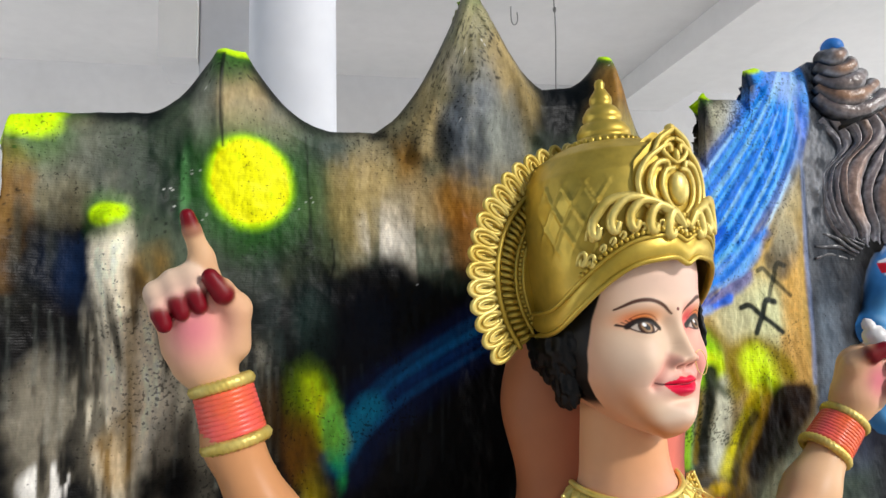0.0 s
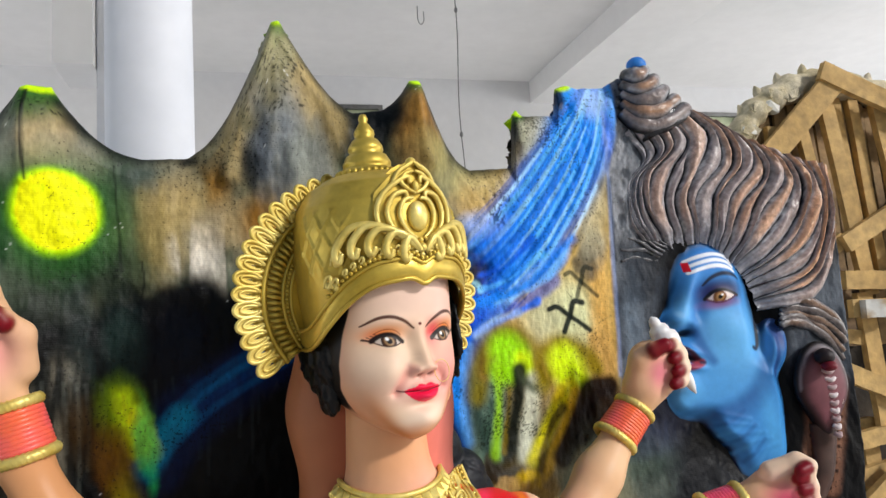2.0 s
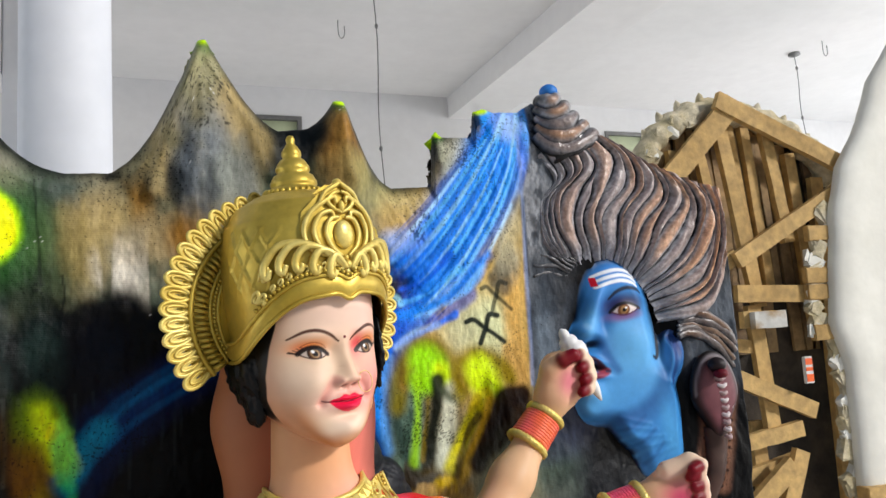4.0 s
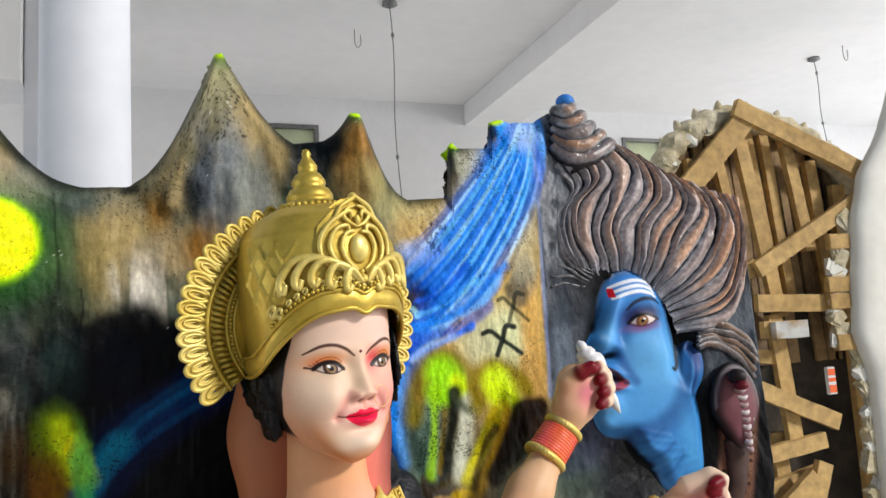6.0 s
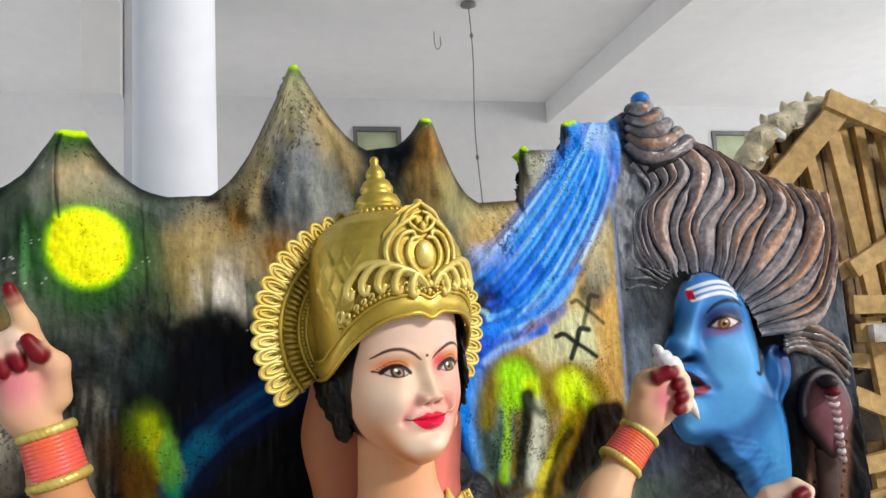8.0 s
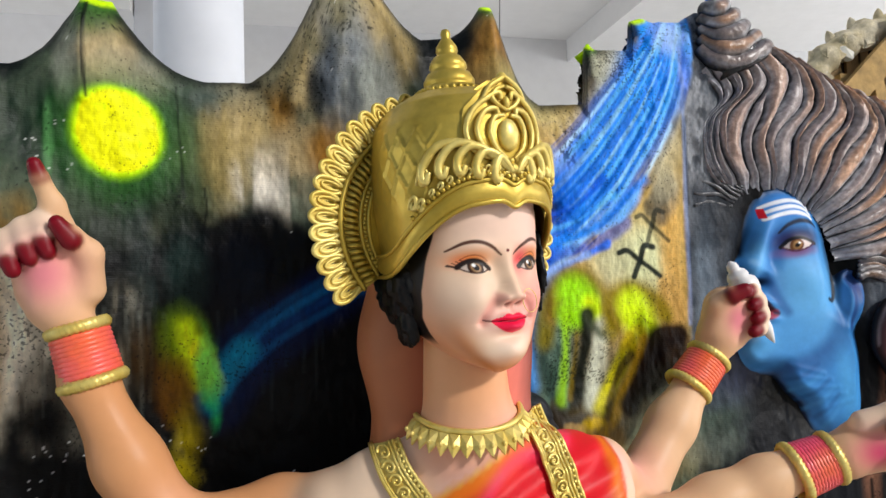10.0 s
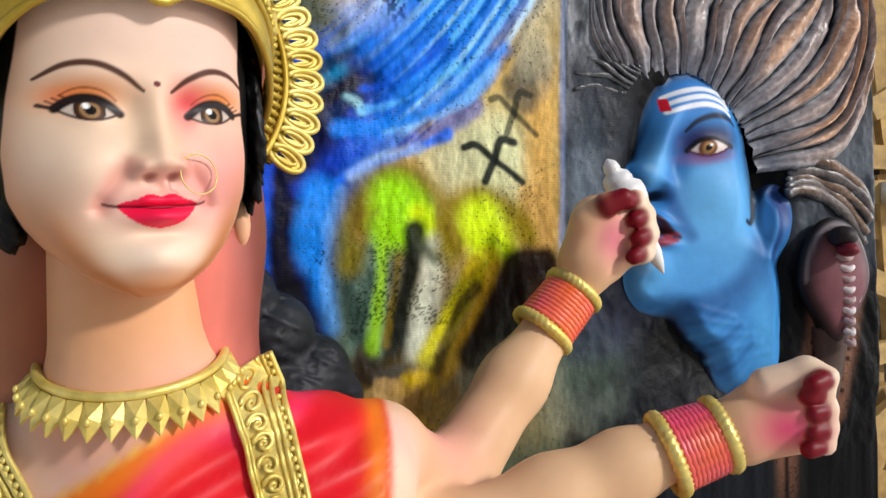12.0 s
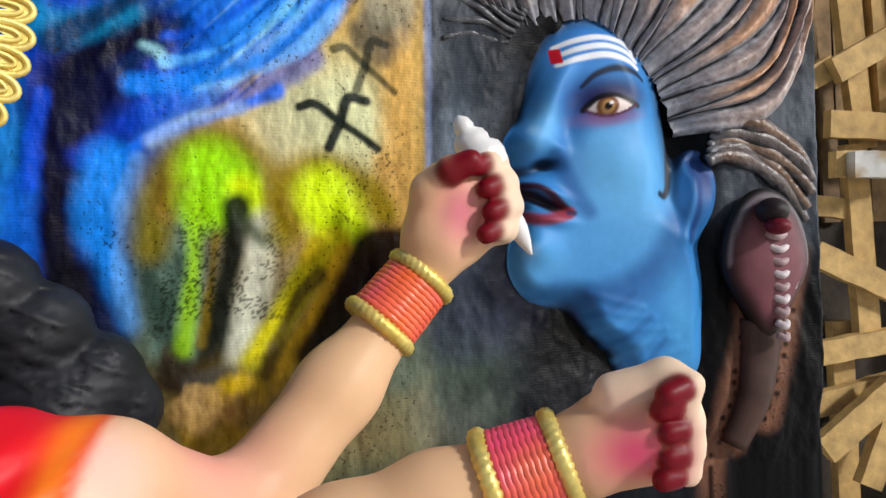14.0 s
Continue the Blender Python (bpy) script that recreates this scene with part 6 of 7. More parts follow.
for k in range(44):
    a = -1.15 + 2.3 * k / 43
    p = on_dome(np.array([a]), np.array([rim_z(a) + 0.0415]), 0.010)[0]
    crown_part("bead", ellipsoid(p, (0.0042, 0.0042, 0.0042), 6))
# finial turned in rings
prof = [(0.001, 0.414), (0.006, 0.412), (0.0090, 0.405), (0.0075, 0.398), (0.0115, 0.392), (0.0180, 0.382), (0.0190, 0.375), (0.0170, 0.369), (0.0240, 0.364), (0.0315, 0.352), (0.0325, 0.345), (0.029, 0.340), (0.0370, 0.335), (0.0440, 0.322),
        (0.0440, 0.316), (0.041, 0.312), (0.050, 0.309), (0.0560, 0.302), (0.0565, 0.296), (0.053, 0.291), (0.050, 0.282)]
crown_part("finial", lathe(prof[::-1], 40, pose(-0.008, -0.096, 0.0)), GOLD, "ringed gold spire")
for k in range(30):
    a = 2 * math.pi * k / 30
    crown_part("finial_bead", ellipsoid((-0.008 + 0.0555 * math.cos(a), -0.096 + 0.0555 * math.sin(a), 0.300), (0.005, 0.005, 0.007), 6))

# fan behind the dome
FC = np.array([0.006, -0.168, 0.085])


def fan(r, a, y=0.0):
    return np.array([FC[0] + 1.08 * r * math.sin(a), FC[1] + y, FC[2] + 0.96 * r * math.cos(a)])


RIN, ROUT = 0.120, 0.206
ang = np.linspace(-2.18, 2.18, 100)
rows = [(RIN, 0.004), (RIN + 0.02, 0.006), (ROUT - 0.01, 0.0), (ROUT, -0.002), (ROUT, -0.010), (RIN, -0.010)]
v = np.array([[fan(r, a, y) for r, y in rows] for a in ang]).reshape(-1, 3)
fan_plate = crown_part("fan_plate", (v, grid_faces(100, len(rows))), GOLD, "curved gold back plate")
for r, w, nm in ((0.190, 0.0042, "fan_ring"), (0.157, 0.0036, "fan_ring"), (0.143, 0.004, "fan_ring")):
    crown_part(nm, tube([fan(r, a, 0.006) for a in ang], w, 8))
for k in range(70):
    a = -2.15 + 4.3 * k / 69
    crown_part("rope_twist", tube([fan(0.161, a, 0.005), fan(0.172, a + 0.02, 0.010), fan(0.184, a + 0.035, 0.005)], 0.0042, 6))
for k in range(84):
    a = -2.15 + 4.3 * k / 83
    crown_part("fan_bead", ellipsoid(fan(0.150, a, 0.007), (0.0036, 0.0036, 0.0036), 6))
PET = 35
for k in range(PET):
    a = -2.10 + 4.20 * k / (PET - 1)
    er, et = np.array([math.sin(a), 0, math.cos(a)]), np.array([math.cos(a), 0, -math.sin(a)])
    base = fan(0.194, a)
    loop = [base + er * (0.023 + 0.025 * math.cos(s)) + et * 0.0140 * math.sin(s) * (0.92 + 0.10 * math.cos(s)) + np.array([0, 0.003, 0]) for s in np.linspace(-2.75, 2.75, 22)]
    pet = crown_part("petal", (np.concatenate([[base + er * 0.026 + np.array([0, 0.0015, 0])], np.array(loop)]), [(0, i + 1, i + 2) for i in range(21)]), BRASS)
    crown_part("petal_rim", tube(loop, 0.0040, 7), BRASS, "", pet)
    inner = [base + er * (0.020 + 0.017 * math.cos(s)) + et * 0.0064 * math.sin(s) + np.array([0, 0.004, 0]) for s in np.linspace(-2.6, 2.6, 16)]
    crown_part("petal_loop", tube(inner, 0.0027, 6), BRASS, "", pet)

# scrolled crest over the brow
def crest_at(x, z, out=0.0):
    """A place on the crest's shield, x across and z up from the brow band's middle."""
    x = 1.62 * x
    return np.array([x, 0.036 + out - 3.0 * x * x - 0.02 * z, 0.122 + z])


pts = [(s, h) for s in np.linspace(-1, 1, 25) for h in np.linspace(0, 1, 18)]


def shield_half(z):
    return float(np.interp(z, [0.0, 0.02, 0.045, 0.09, 0.125, 0.15, 0.168, 0.178], [0.050, 0.040, 0.036, 0.047, 0.043, 0.028, 0.014, 0.003]))


v = np.array([crest_at(s * shield_half(h * 0.178), h * 0.178, 0.0) for s, h in pts])
vb = v - np.array([0, 0.03, 0])
crest = crown_part("crest_plate", join((v, grid_faces(25, 18)), (vb, grid_faces(25, 18)[:, ::-1])), GOLD, "raised gold shield with open scrolls")


def scroll(path, r=0.0042, out=0.006, both=True, mat=BRASS):
    for q in ((1, -1) if both else (1,)):
        line = spline([crest_at(q * x, z, out) for x, z in path], 26)
        t = np.linspace(0, 1, 26)
        crown_part("scroll", tube(line, r * (0.45 + 0.65 * np.sin(np.pi * (0.1 + 0.75 * t))), 8), mat, "", crest)


crown_part("oval_boss", ellipsoid(crest_at(0, 0.083, 0.004), (0.019, 0.012, 0.026), 16), BRASS, "smooth oval boss", crest)
crown_part("round_boss", ellipsoid(crest_at(0, 0.030, 0.008), (0.0085, 0.008, 0.0085), 12), BRASS, "", crest)
for k in range(8):
    a = k * math.pi / 4
    crown_part("rosette_leaf", ellipsoid(crest_at(0.012 * math.cos(a), 0.030 + 0.012 * math.sin(a), 0.006), (0.0055, 0.005, 0.0055), 8), BRASS, "", crest)
scroll([(0.004, 0.045), (0.016, 0.062), (0.021, 0.088), (0.015, 0.110), (0.004, 0.114)], 0.0042)
scroll([(0.006, 0.042), (0.027, 0.060), (0.034, 0.090), (0.026, 0.118), (0.013, 0.124), (0.011, 0.112)], 0.0044)
scroll([(0.010, 0.040), (0.038, 0.058), (0.044, 0.092), (0.036, 0.122), (0.020, 0.142), (0.008, 0.150), (0.006, 0.138)], 0.0044)
scroll([(0.000, 0.122), (0.010, 0.130), (0.016, 0.142), (0.010, 0.155), (0.001, 0.160)], 0.0038)
scroll([(0.026, 0.138), (0.018, 0.158), (0.006, 0.170), (0.000, 0.176)], 0.0042)
crown_part("top_boss", ellipsoid(crest_at(0, 0.134, 0.006), (0.006, 0.006, 0.010), 10), BRASS, "", crest)
crown_part("tip_boss", ellipsoid(crest_at(0, 0.176, 0.0), (0.009, 0.008, 0.008), 10), BRASS, "", crest)


# leaf scrolls sweeping round the dome above the band
def sweep(path, r, out=0.010):
    for q in (1, -1):
        line = spline([on_dome(np.array([q * a]), np.array([rim_z(a) + h]), out)[0] for a, h in path], 26)
        t = np.linspace(0, 1, 26)
        crown_part("leaf_scroll", tube(line, r * (0.5 + 0.7 * np.sin(np.pi * (0.05 + 0.8 * t))), 8), BRASS)


for k in range(5):
    a1, h1 = 0.20 + 0.185 * k, 0.064 + 0.0105 * k
    sweep([(0.03, 0.052), (a1 * 0.45, 0.052 + 0.65 * (h1 - 0.052)), (a1 * 0.82, h1 + 0.002), (a1 + 0.02, h1 - 0.008), (a1 + 0.045, h1 - 0.024), (a1 + 0.005, h1 - 0.034), (a1 - 0.035, h1 - 0.024)], 0.0062, 0.011)
for a1, h1, s in ((0.98, 0.080, 1.0), (1.12, 0.058, 0.8), (1.03, 0.045, 0.7)):
    sweep([(a1 + 0.09 * s * 0.9 * math.cos(u) * (1 - u / 9), h1 + 0.012 * s * math.sin(u) * (1 - u / 9) * 1.4) for u in np.linspace(0, 8, 12)], 0.0032)
for k in range(9):
    a1 = 0.10 + 0.10 * k
    sweep([(a1 + 0.026 * math.cos(u), 0.050 + 0.0045 * math.sin(u)) for u in np.linspace(0, 5.2, 8)], 0.0022)


# ---- jewellery ----
def torus(c, axis, r, w, n=48, m=10, twist=0.0, count=26):
    """A ring; twist makes a roped surface."""
    ax = Vector(axis).normalized()
    u = ax.orthogonal().normalized()
    q = ax.cross(u)
    v = []
    for i in range(n):
        t = 2 * math.pi * i / n
        d = math.cos(t) * u + math.sin(t) * q
        for j in range(m):
            s = 2 * math.pi * j / m
            ww = w * (1 + twist * math.sin(count * t + 2 * s))
            v.append(tuple(Vector(c) + d * (r + ww * math.cos(s)) + ax * ww * 1.15 * math.sin(s)))
    f = [(i * m + j, ((i + 1) % n) * m + j, ((i + 1) % n) * m + (j + 1) % m, i * m + (j + 1) % m) for i in range(n) for j in range(m)]
    return np.array(v), f


def bangles(lo, hi, r0, r1, mat, tint):
    """Two gold bangles with a stack of thin lacquered ones between, from lo to hi along a wrist."""
    lo, hi = Vector(lo), Vector(hi)
    ax = hi - lo
    for p, r in ((lo, r0), (hi, r1)):
        g = thing("gold_bangle", "roped gold-painted bangle on the statue's wrist", "bangle", "gold bangles")
        piece("ring", *torus(p, ax, r + 0.002, 0.0085, 110, 10, 0.16, 34), BRASS, g)
    st = thing("bangle_stack", "stack of thin %s lacquered bangles on the wrist" % tint, "bangles", "bangle stacks")
    n = 9
    for k in range(n):
        s = 0.16 + 0.68 * k / (n - 1)
        piece("ring", *torus(lo + ax * s, ax, r0 + (r1 - r0) * s + 0.001, 0.0050, 60, 8, 0.08, 40), mat, st)


bangles((-0.098, 1.181, 1.468), (-0.121, 1.178, 1.556), 0.046, 0.042, ORANGE, "orange")
bangles((1.083, 1.470, 1.366), (1.142, 1.481, 1.430), 0.046, 0.042, ORANGE, "coral orange")
bangles((1.182, 1.240, 1.222), (1.252, 1.226, 1.248), 0.050, 0.044, PINKBAND, "pink")
# nose ring
nr = thing("nose_ring", "thin gold wire nose ring", "ring")
c0 = HEAD @ Vector((0.028, -0.026, -0.055))
piece("wire", *torus(c0, HEAD.to_3x3() @ Vector((0.25, -1, 0.1)), 0.0185, 0.0006, 48, 6), BRASS, nr)
# conch
conch = thing("conch_shell", "white painted conch held in the statue's hand", "shell")
ca, cb = Vector((1.193, 1.458, 1.646)), Vector((1.289, 1.458, 1.463))
prof = [(0.002, 0.0), (0.011, 0.008), (0.014, 0.018), (0.013, 0.023), (0.022, 0.030), (0.025, 0.040), (0.024, 0.046), (0.033, 0.054), (0.036, 0.066), (0.034, 0.08), (0.024, 0.095), (0.016, 0.11), (0.015, 0.15), (0.014, 0.175), (0.009, 0.195), (0.002, 0.213)]
v, f = lathe(prof, 28)
v[:, 0] *= 1 + 0.08 * np.sin(v[:, 2] * 160)
turn = (cb - ca).to_track_quat("Z", "Y").to_matrix().to_4x4()
piece("shell_body", moved(v, Matrix.Translation(ca) @ turn), f, SHELL, conch)

# necklace of pointed petals, lying round the neck
necklace = thing("necklace", "gold-painted necklace of pointed petals", "necklace")
NC = Vector((0.520, 1.148, 1.443))


def neck_at(a, drop, out):
    """a = 0 at the front."""
    r = 0.088 + out
    return np.array([NC.x + (r + 0.004) * math.sin(a), NC.y - r * math.cos(a) * 0.98 - 0.0, NC.z - 0.022 - 0.052 * (0.5 + 0.5 * math.cos(a)) - drop])


line = [neck_at(a, 0.0, 0.0) for a in np.linspace(-1.9, 1.9, 60)]
piece("band", *tube(line, 0.0052, 8), BRASS, necklace)
for k in range(19):
    a = -1.75 + 3.5 * k / 18
    p, q = neck_at(a, 0.004, 0.004), neck_at(a, 0.038, 0.020)
    side = (neck_at(a + 0.01, 0, 0) - neck_at(a - 0.01, 0, 0))
    side /= np.linalg.norm(side)
    nrm = np.cross(q - p, side)
    nrm /= np.linalg.norm(nrm)
    nrm = nrm if nrm[1] < 0 else -nrm
    w = 0.0118
    v = [p - side * w * 0.7, p + side * w * 0.7, (p + q) / 2 + side * w, q, (p + q) / 2 - side * w, (p * 0.55 + q * 0.45) + nrm * 0.007]
    v += [x - nrm * 0.003 for x in v[:5]]
    f = [(0, 1, 5), (1, 2, 5), (2, 3, 5), (3, 4, 5), (4, 0, 5), (6, 7, 1, 0), (7, 8, 2, 1), (8, 9, 3, 2), (9, 10, 4, 3), (10, 6, 0, 4), (10, 9, 8, 7, 6)]
    pt = piece("petal", np.array(v), f, BRASS, necklace, smooth=False)
    piece("bead", *ellipsoid(p * 0.45 + q * 0.55 + nrm * 0.006, (0.0035, 0.0035, 0.0045), 6), BRASS, pt)


# embroidered gold borders over the shoulders
from mathutils.bvhtree import BVHTree

statue_tree = BVHTree.FromPolygons([tuple(p) for p in sv], [tuple(p) for p in sf])


def on_body(x, z, out):
    """The statue's front at (x, z)."""
    hit = statue_tree.ray_cast((x, 0.7, z), (0, 1, 0))
    return np.array([x, (hit[0].y if hit[0] else 1.2) - out, z])


def border(path, width, label):
    st = thing("gold_border", label, "trim", "gold borders")
    c = spline([(x, z, 0) for x, z in path], 46)[:, :2]
    t = np.gradient(c, axis=0)
    t /= np.linalg.norm(t, axis=1)[:, None]
    s = np.stack([t[:, 1], -t[:, 0]], 1)
    rows = []
    for i in range(46):
        rows += [on_body(*(c[i] + s[i] * width * w), 0.007 if abs(w) < 0.5 else 0.004) for w in (-0.5, -0.25, 0, 0.25, 0.5)]
    piece("band", np.array(rows), grid_faces(46, 5), BRASS, st)
    for w, r in ((-0.5, 0.0035), (-0.30, 0.003), (-0.16, 0.0025), (0.42, 0.0025), (0.5, 0.003)):
        piece("cord", *tube([on_body(*(c[i] + s[i] * width * w), 0.008) for i in range(46)], r, 6), BRASS, st)
    L = np.concatenate([[0], np.cumsum(np.linalg.norm(np.diff(c, axis=0), axis=1))])
    for d in np.arange(0.012, L[-1], 0.021):
        m = np.array([np.interp(d, L, c[:, 0]), np.interp(d, L, c[:, 1])])
        sd = np.array([np.interp(d, L, s[:, 0]), np.interp(d, L, s[:, 1])])
        m = m + sd * width * 0.12
        coil = [on_body(m[0] + 0.0012 * u * math.cos(u), m[1] + 0.0012 * u * math.sin(u), 0.011 - 0.0002 * u) for u in np.linspace(0.5, 9.5, 22)]
        piece("coil", *tube(coil, 0.0026, 6), BRASS, st)
    for d in np.arange(0.004, L[-1], 0.0095):
        m = np.array([np.interp(d, L, c[:, 0]), np.interp(d, L, c[:, 1])]) - np.array([np.interp(d, L, s[:, 0]), np.interp(d, L, s[:, 1])]) * width * 0.40
        piece("bead", *ellipsoid(on_body(m[0], m[1], 0.009), (0.0035, 0.0035, 0.0035), 6), BRASS, st)


border([(0.375, 1.345), (0.392, 1.30), (0.425, 1.25), (0.455, 1.19), (0.475, 1.12)], 0.048, "gold braided border with coils on bare shoulder")
border([(0.636, 1.380), (0.655, 1.33), (0.668, 1.28), (0.680, 1.22), (0.690, 1.12)], 0.048, "gold braided border with coils on red sari")

# ---- back of another, unfinished backdrop: timber frame ----
timber_frame = thing("timber_frame", "rough timber back of an unfinished arched backdrop", "frame")
FY = 2.15


def batten(a, b, w=0.06, t=0.03, mat=TIMBER, y=FY, label=""):
    """A sawn board from a to b, both (x, z)."""
    a, b = Vector((a[0], 0, a[1])), Vector((b[0], 0, b[1]))
    L = (b - a).length
    ang = math.atan2(b.z - a.z, b.x - a.x)
    n = 8
    rnd = random.Random(round(a.x * 977 + b.z * 131))
    rows = []
    for i in range(n + 1):
        x = L * i / n
        j = rnd.uniform(-0.0015, 0.0015)
        rows.append([(x, -t / 2, -w / 2 + j), (x, -t / 2, w / 2 + j), (x, t / 2, w / 2 + j), (x, t / 2, -w / 2 + j)])
    v = np.array(rows).reshape(-1, 3)
    f = [(i * 4 + k, (i + 1) * 4 + k, (i + 1) * 4 + (k + 1) % 4, i * 4 + (k + 1) % 4) for i in range(n) for k in range(4)] + [(3, 2, 1, 0), tuple(n * 4 + k for k in range(4))]
    m = Matrix.Translation((a.x, y, a.z)) @ Euler((0, -ang, 0)).to_matrix().to_4x4()
    piece("batten", moved(v, m), f, mat, timber_frame, label, smooth=False)


def chunk(size, seed):
    """A broken flake of plaster."""
    rnd = random.Random(seed)
    v, f = box((-0.5, -0.5, -0.5), (0.5, 0.5, 0.5), None, 0.12)
    v = v * np.asarray(size) * np.array([[rnd.uniform(0.6, 1.3) for _ in range(3)] for _ in v])
    return moved(v, pose(0, 0, 0, 0, rnd.uniform(-40, 40), 0)), f


# arched outline of straw and clay
OUT = spline([(1.90, 2.20, 0), (1.97, 2.36, 0), (2.09, 2.455, 0), (2.26, 2.505, 0), (2.48, 2.47, 0), (2.67, 2.385, 0), (2.82, 2.23, 0)], 40)
rim = np.stack([OUT[:, 0], np.full(40, FY + 0.03), OUT[:, 1] - 0.03], 1)
v, f = tube(rim, 0.05 + 0.008 * np.sin(np.arange(40) * 1.7), 14)
v = v + 0.02 * (np.stack([fbm(v[:, 0] * 25, v[:, 2] * 25, s) for s in (1, 2, 3)], 1) - 0.5)
piece("clay_edge", v, f, CLAY, timber_frame, "lumpy clay and straw edge")
for k in range(9):
    i = 3 + int(k * 3.9)
    x, z = OUT[i, 0], OUT[i, 1]
    v, f = lathe([(0.018, 0), (0.017, 0.012), (0.010, 0.028), (0.002, 0.038)], 10, pose(x, FY + 0.03, z + 0.012, 0, 12 * (k - 4), 0))
    piece("stub", v, f, CLAY, timber_frame)
for k in range(9):
    i = 4 + int(k * 1.4)
    v, f = chunk((0.06, 0.02, 0.035), 40 + k)
    piece("plaster_lump", v + np.array([OUT[i, 0], FY - 0.01, OUT[i, 1] - 0.02 - 0.02 * (k % 3)]), f, (CLAY, CHALK)[k % 4 == 1], timber_frame, "flaking plaster", smooth=False)
# backing sheet, its near-black colour standing in for deep shadow behind the boards
bx = np.linspace(1.90, 2.86, 40)
bz = np.interp(bx, OUT[:, 0], OUT[:, 1])
tz2 = np.linspace(0, 1, 60)
Xb = np.repeat(bx[:, None], 60, 1)
Zb2 = 0.0 + tz2[None] * (bz[:, None] - 0.03)
Yb = FY + 0.09 + 0.02 * (fbm(Xb * 9, Zb2 * 9, 2) - 0.5)
backing = piece("backing", np.stack([Xb, Yb, Zb2], -1).reshape(-1, 3), grid_faces(40, 60), SHADOW_BACKING, timber_frame, "straw-packed backing coloured near black as deep shadow")
sol = backing.modifiers.new("thickness", "SOLIDIFY")
sol.thickness, sol.offset = 0.02, 1
# packed slats in front of the backing
rnd = random.Random(9)
for k in range(17):
    x = 1.95 + 0.054 * k
    top_z = float(np.interp(x, OUT[:, 0], OUT[:, 1])) - 0.08
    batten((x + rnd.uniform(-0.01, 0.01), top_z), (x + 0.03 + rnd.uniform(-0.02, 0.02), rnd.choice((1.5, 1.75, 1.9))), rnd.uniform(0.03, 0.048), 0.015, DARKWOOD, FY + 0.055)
# rafters, posts and rails
for a, b, w, y in (((1.98, 2.17), (2.29, 2.47), 0.085, FY - 0.05), ((2.22, 2.49), (2.83, 2.22), 0.07, FY - 0.06), ((2.245, 2.43), (2.35, 1.68), 0.055, FY - 0.02), ((2.47, 2.38), (2.53, 1.93), 0.05, FY - 0.01),
                   ((2.23, 1.86), (2.82, 2.17), 0.062, FY - 0.07), ((2.05, 2.30), (2.06, 0.4), 0.06, FY), ((2.22, 1.735), (2.60, 1.72), 0.065, FY - 0.06), ((2.21, 1.635), (2.40, 1.632), 0.062, FY - 0.09),
                   ((2.31, 1.69), (2.345, 1.22), 0.060, FY - 0.03), ((2.18, 1.425), (2.52, 1.275), 0.062, FY - 0.06), ((2.18, 1.18), (2.46, 1.215), 0.058, FY - 0.05), ((2.42, 1.14), (2.30, 0.86), 0.062, FY - 0.08),
                   ((2.20, 1.05), (2.46, 1.10), 0.06, FY - 0.03), ((2.17, 0.96), (2.36, 1.10), 0.07, FY - 0.10), ((2.15, 1.55), (2.30, 1.53), 0.05, FY - 0.02), ((2.40, 2.43), (2.45, 1.75), 0.04, FY + 0.03),
                   ((2.34, 2.42), (2.40, 1.75), 0.03, FY + 0.04), ((2.60, 2.30), (2.64, 1.6), 0.05, FY + 0.02), ((2.72, 2.2), (2.70, 0.3), 0.06, FY + 0.02), ((2.30, 1.25), (2.33, 0.3), 0.06, FY + 0.01), ((2.15, 2.35), (2.20, 2.05), 0.04, FY),
                   ((2.14, 0.75), (2.75, 0.72), 0.07, FY - 0.05), ((2.10, 1.80), (2.25, 1.88), 0.055, FY - 0.04)):
    batten(a, b, w, 0.028, TIMBER, y)
# pale primed board end and a scrap of printed packet
batten((2.235, 1.632), (2.375, 1.632), 0.062, 0.030, PRIMED, FY - 0.12, "board end splashed with white primer")
pk = thing("paper_packet", "small orange and white printed packet wedged in the frame", "packet")
v, f = box((2.445, FY - 0.12, 1.385), (2.482, FY - 0.105, 1.485), None, 0.002)
piece("packet_body", v, f, SHELL, pk, smooth=False)
for k, (z0, z1) in enumerate(((1.392, 1.42), (1.432, 1.446), (1.455, 1.478))):
    v, f = box((2.448, FY - 0.1215, z0), (2.479, FY - 0.1203, z1))
    piece("print_bar", v, f, ORANGE, pk, smooth=False)

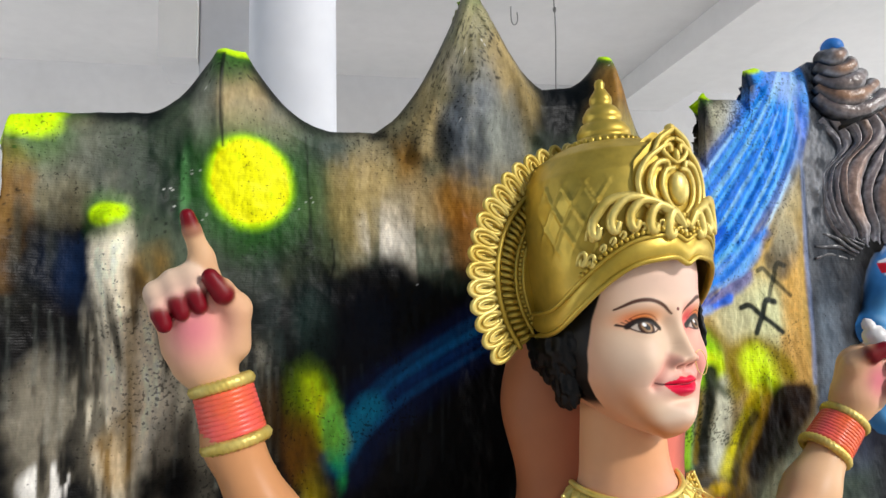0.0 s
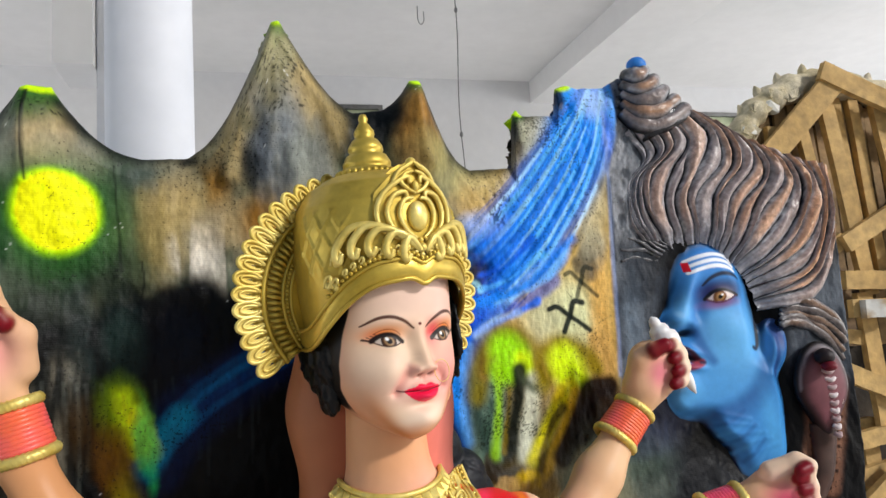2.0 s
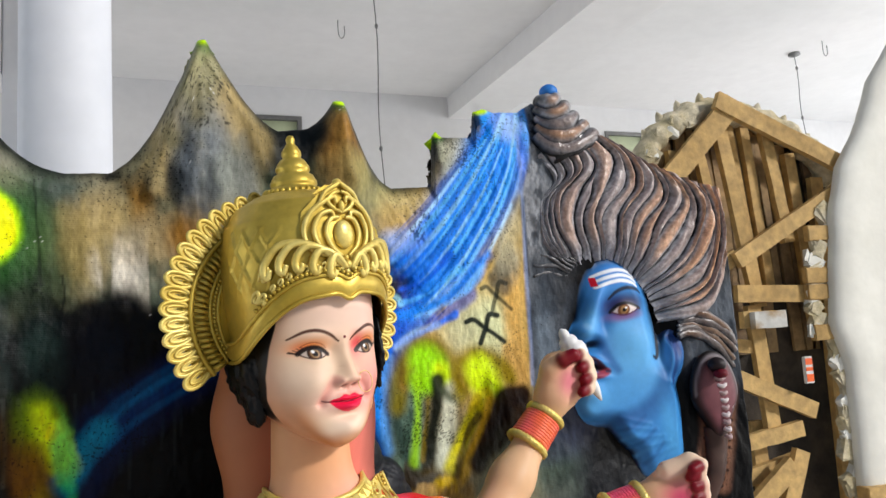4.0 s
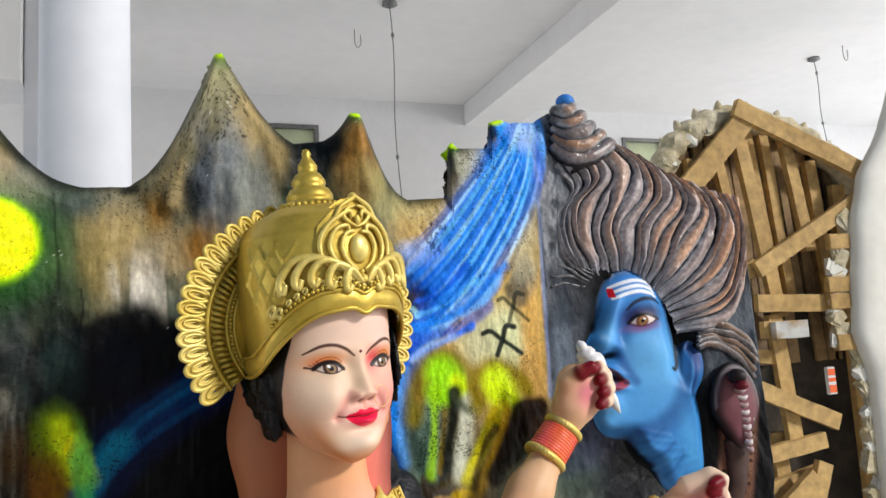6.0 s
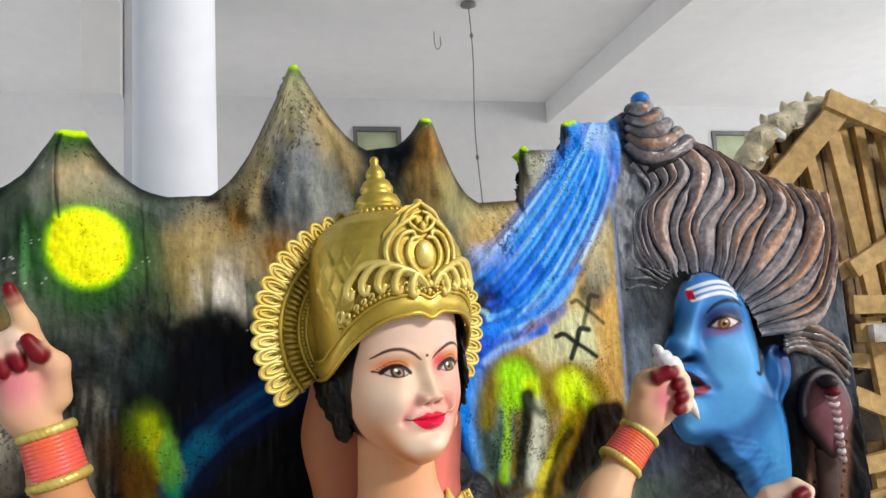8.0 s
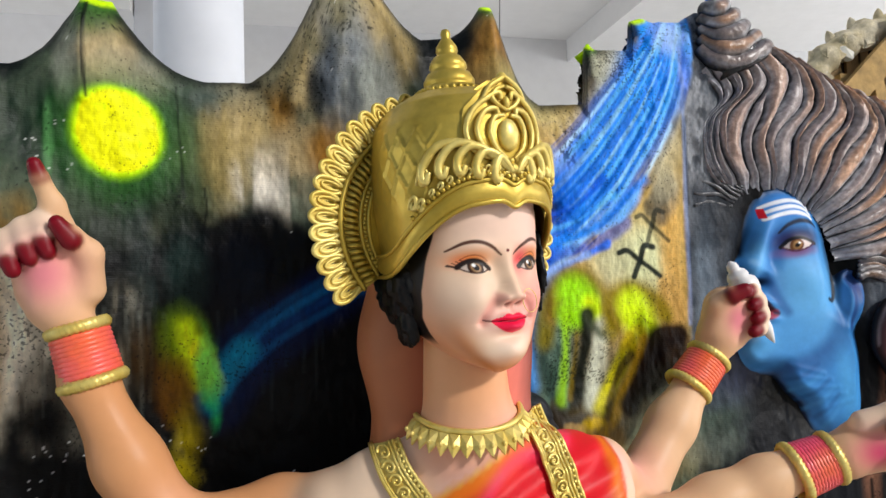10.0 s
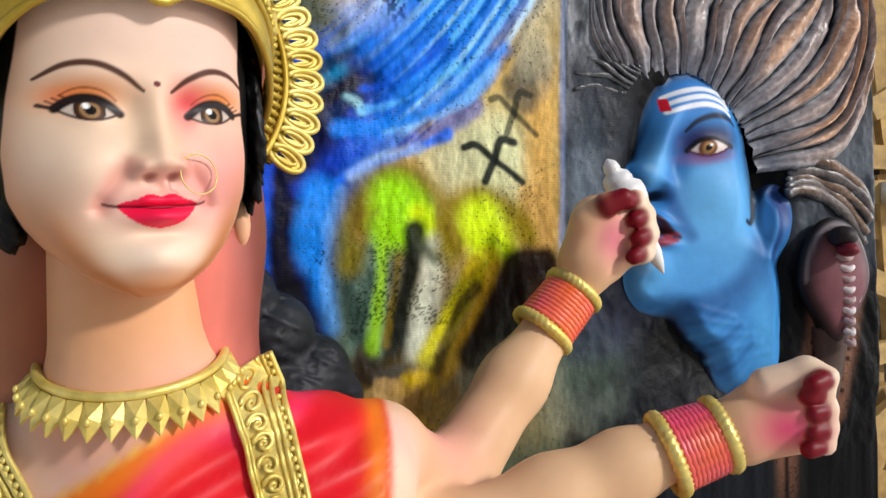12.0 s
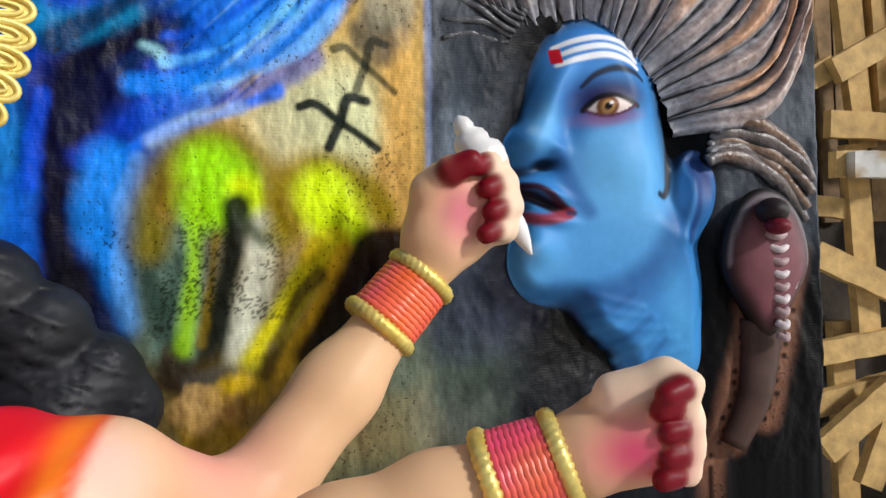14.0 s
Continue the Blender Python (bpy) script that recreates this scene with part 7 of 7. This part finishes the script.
# ---- primed white panel of a neighbouring idol ----
plaster_panel = thing("plaster_panel", "white primed panel with a ragged plaster edge", "panel")
PY = 2.05
ez = np.linspace(0.0, 3.0, 120)
ex = np.interp(ez, [0, 1.05, 1.45, 1.60, 1.90, 2.0, 2.17, 2.34, 2.50, 2.68, 3.0], [2.44, 2.44, 2.45, 2.40, 2.44, 2.45, 2.51, 2.63, 2.70, 2.85, 3.2]) + 0.012 * (fbm(ez * 14, ez * 0, 8) - 0.5)
ex, ez = 0.306 + (ex - 0.306) * 1.093, 1.664 + (ez - 1.664) * 1.093
ss = np.linspace(0, 1, 24)
Xp = ex[:, None] + ss[None] ** 1.5 * (4.6 - ex[:, None])
Zp = np.repeat(ez[:, None], 24, 1)
Yp = PY + 0.10 * ss[None] - 0.05 * np.sqrt(np.clip(ss[None] * 8, 0, 1)) + 0.008 * fbm(Xp * 5, Zp * 5, 4)
sheet = piece("sheet", np.stack([Xp, Yp, Zp], -1).reshape(-1, 3), grid_faces(120, 24)[:, ::-1], CHALK, plaster_panel, "smooth white primed sheet")
sol = sheet.modifiers.new("thickness", "SOLIDIFY")
sol.thickness, sol.offset = 0.03, -1
rnd = random.Random(4)
for k in range(26):
    z = 0.9 + 0.045 * k
    x = float(np.interp(z, ez, ex)) - rnd.uniform(0.0, 0.035) - (0.06 if 1.55 < z < 1.95 else 0)
    v, f = chunk((rnd.uniform(0.04, 0.09), 0.03, rnd.uniform(0.05, 0.10)), k)
    piece("ragged_plaster", v + np.array([x + 0.03, PY + 0.02, z]), f, (CLAY, CHALK)[k % 3 == 0], plaster_panel, "torn clay and plaster", smooth=False)
for z, x in ((1.955, 2.55), (1.79, 2.52), (1.725, 2.52), (1.57, 2.53)):
    v, f = box((x, PY, z - 0.03), (x + 0.14, PY + 0.03, z + 0.03), None, 0.003)
    piece("batten_end", v, f, TIMBER, plaster_panel, "sawn batten end", smooth=False)
v, f = box((2.63, PY - 0.06, 0.92), (2.84, PY + 0.0, 0.99), None, 0.003)
piece("yellow_batten", v, f, TIMBER, plaster_panel, "yellow sawn batten", smooth=False)
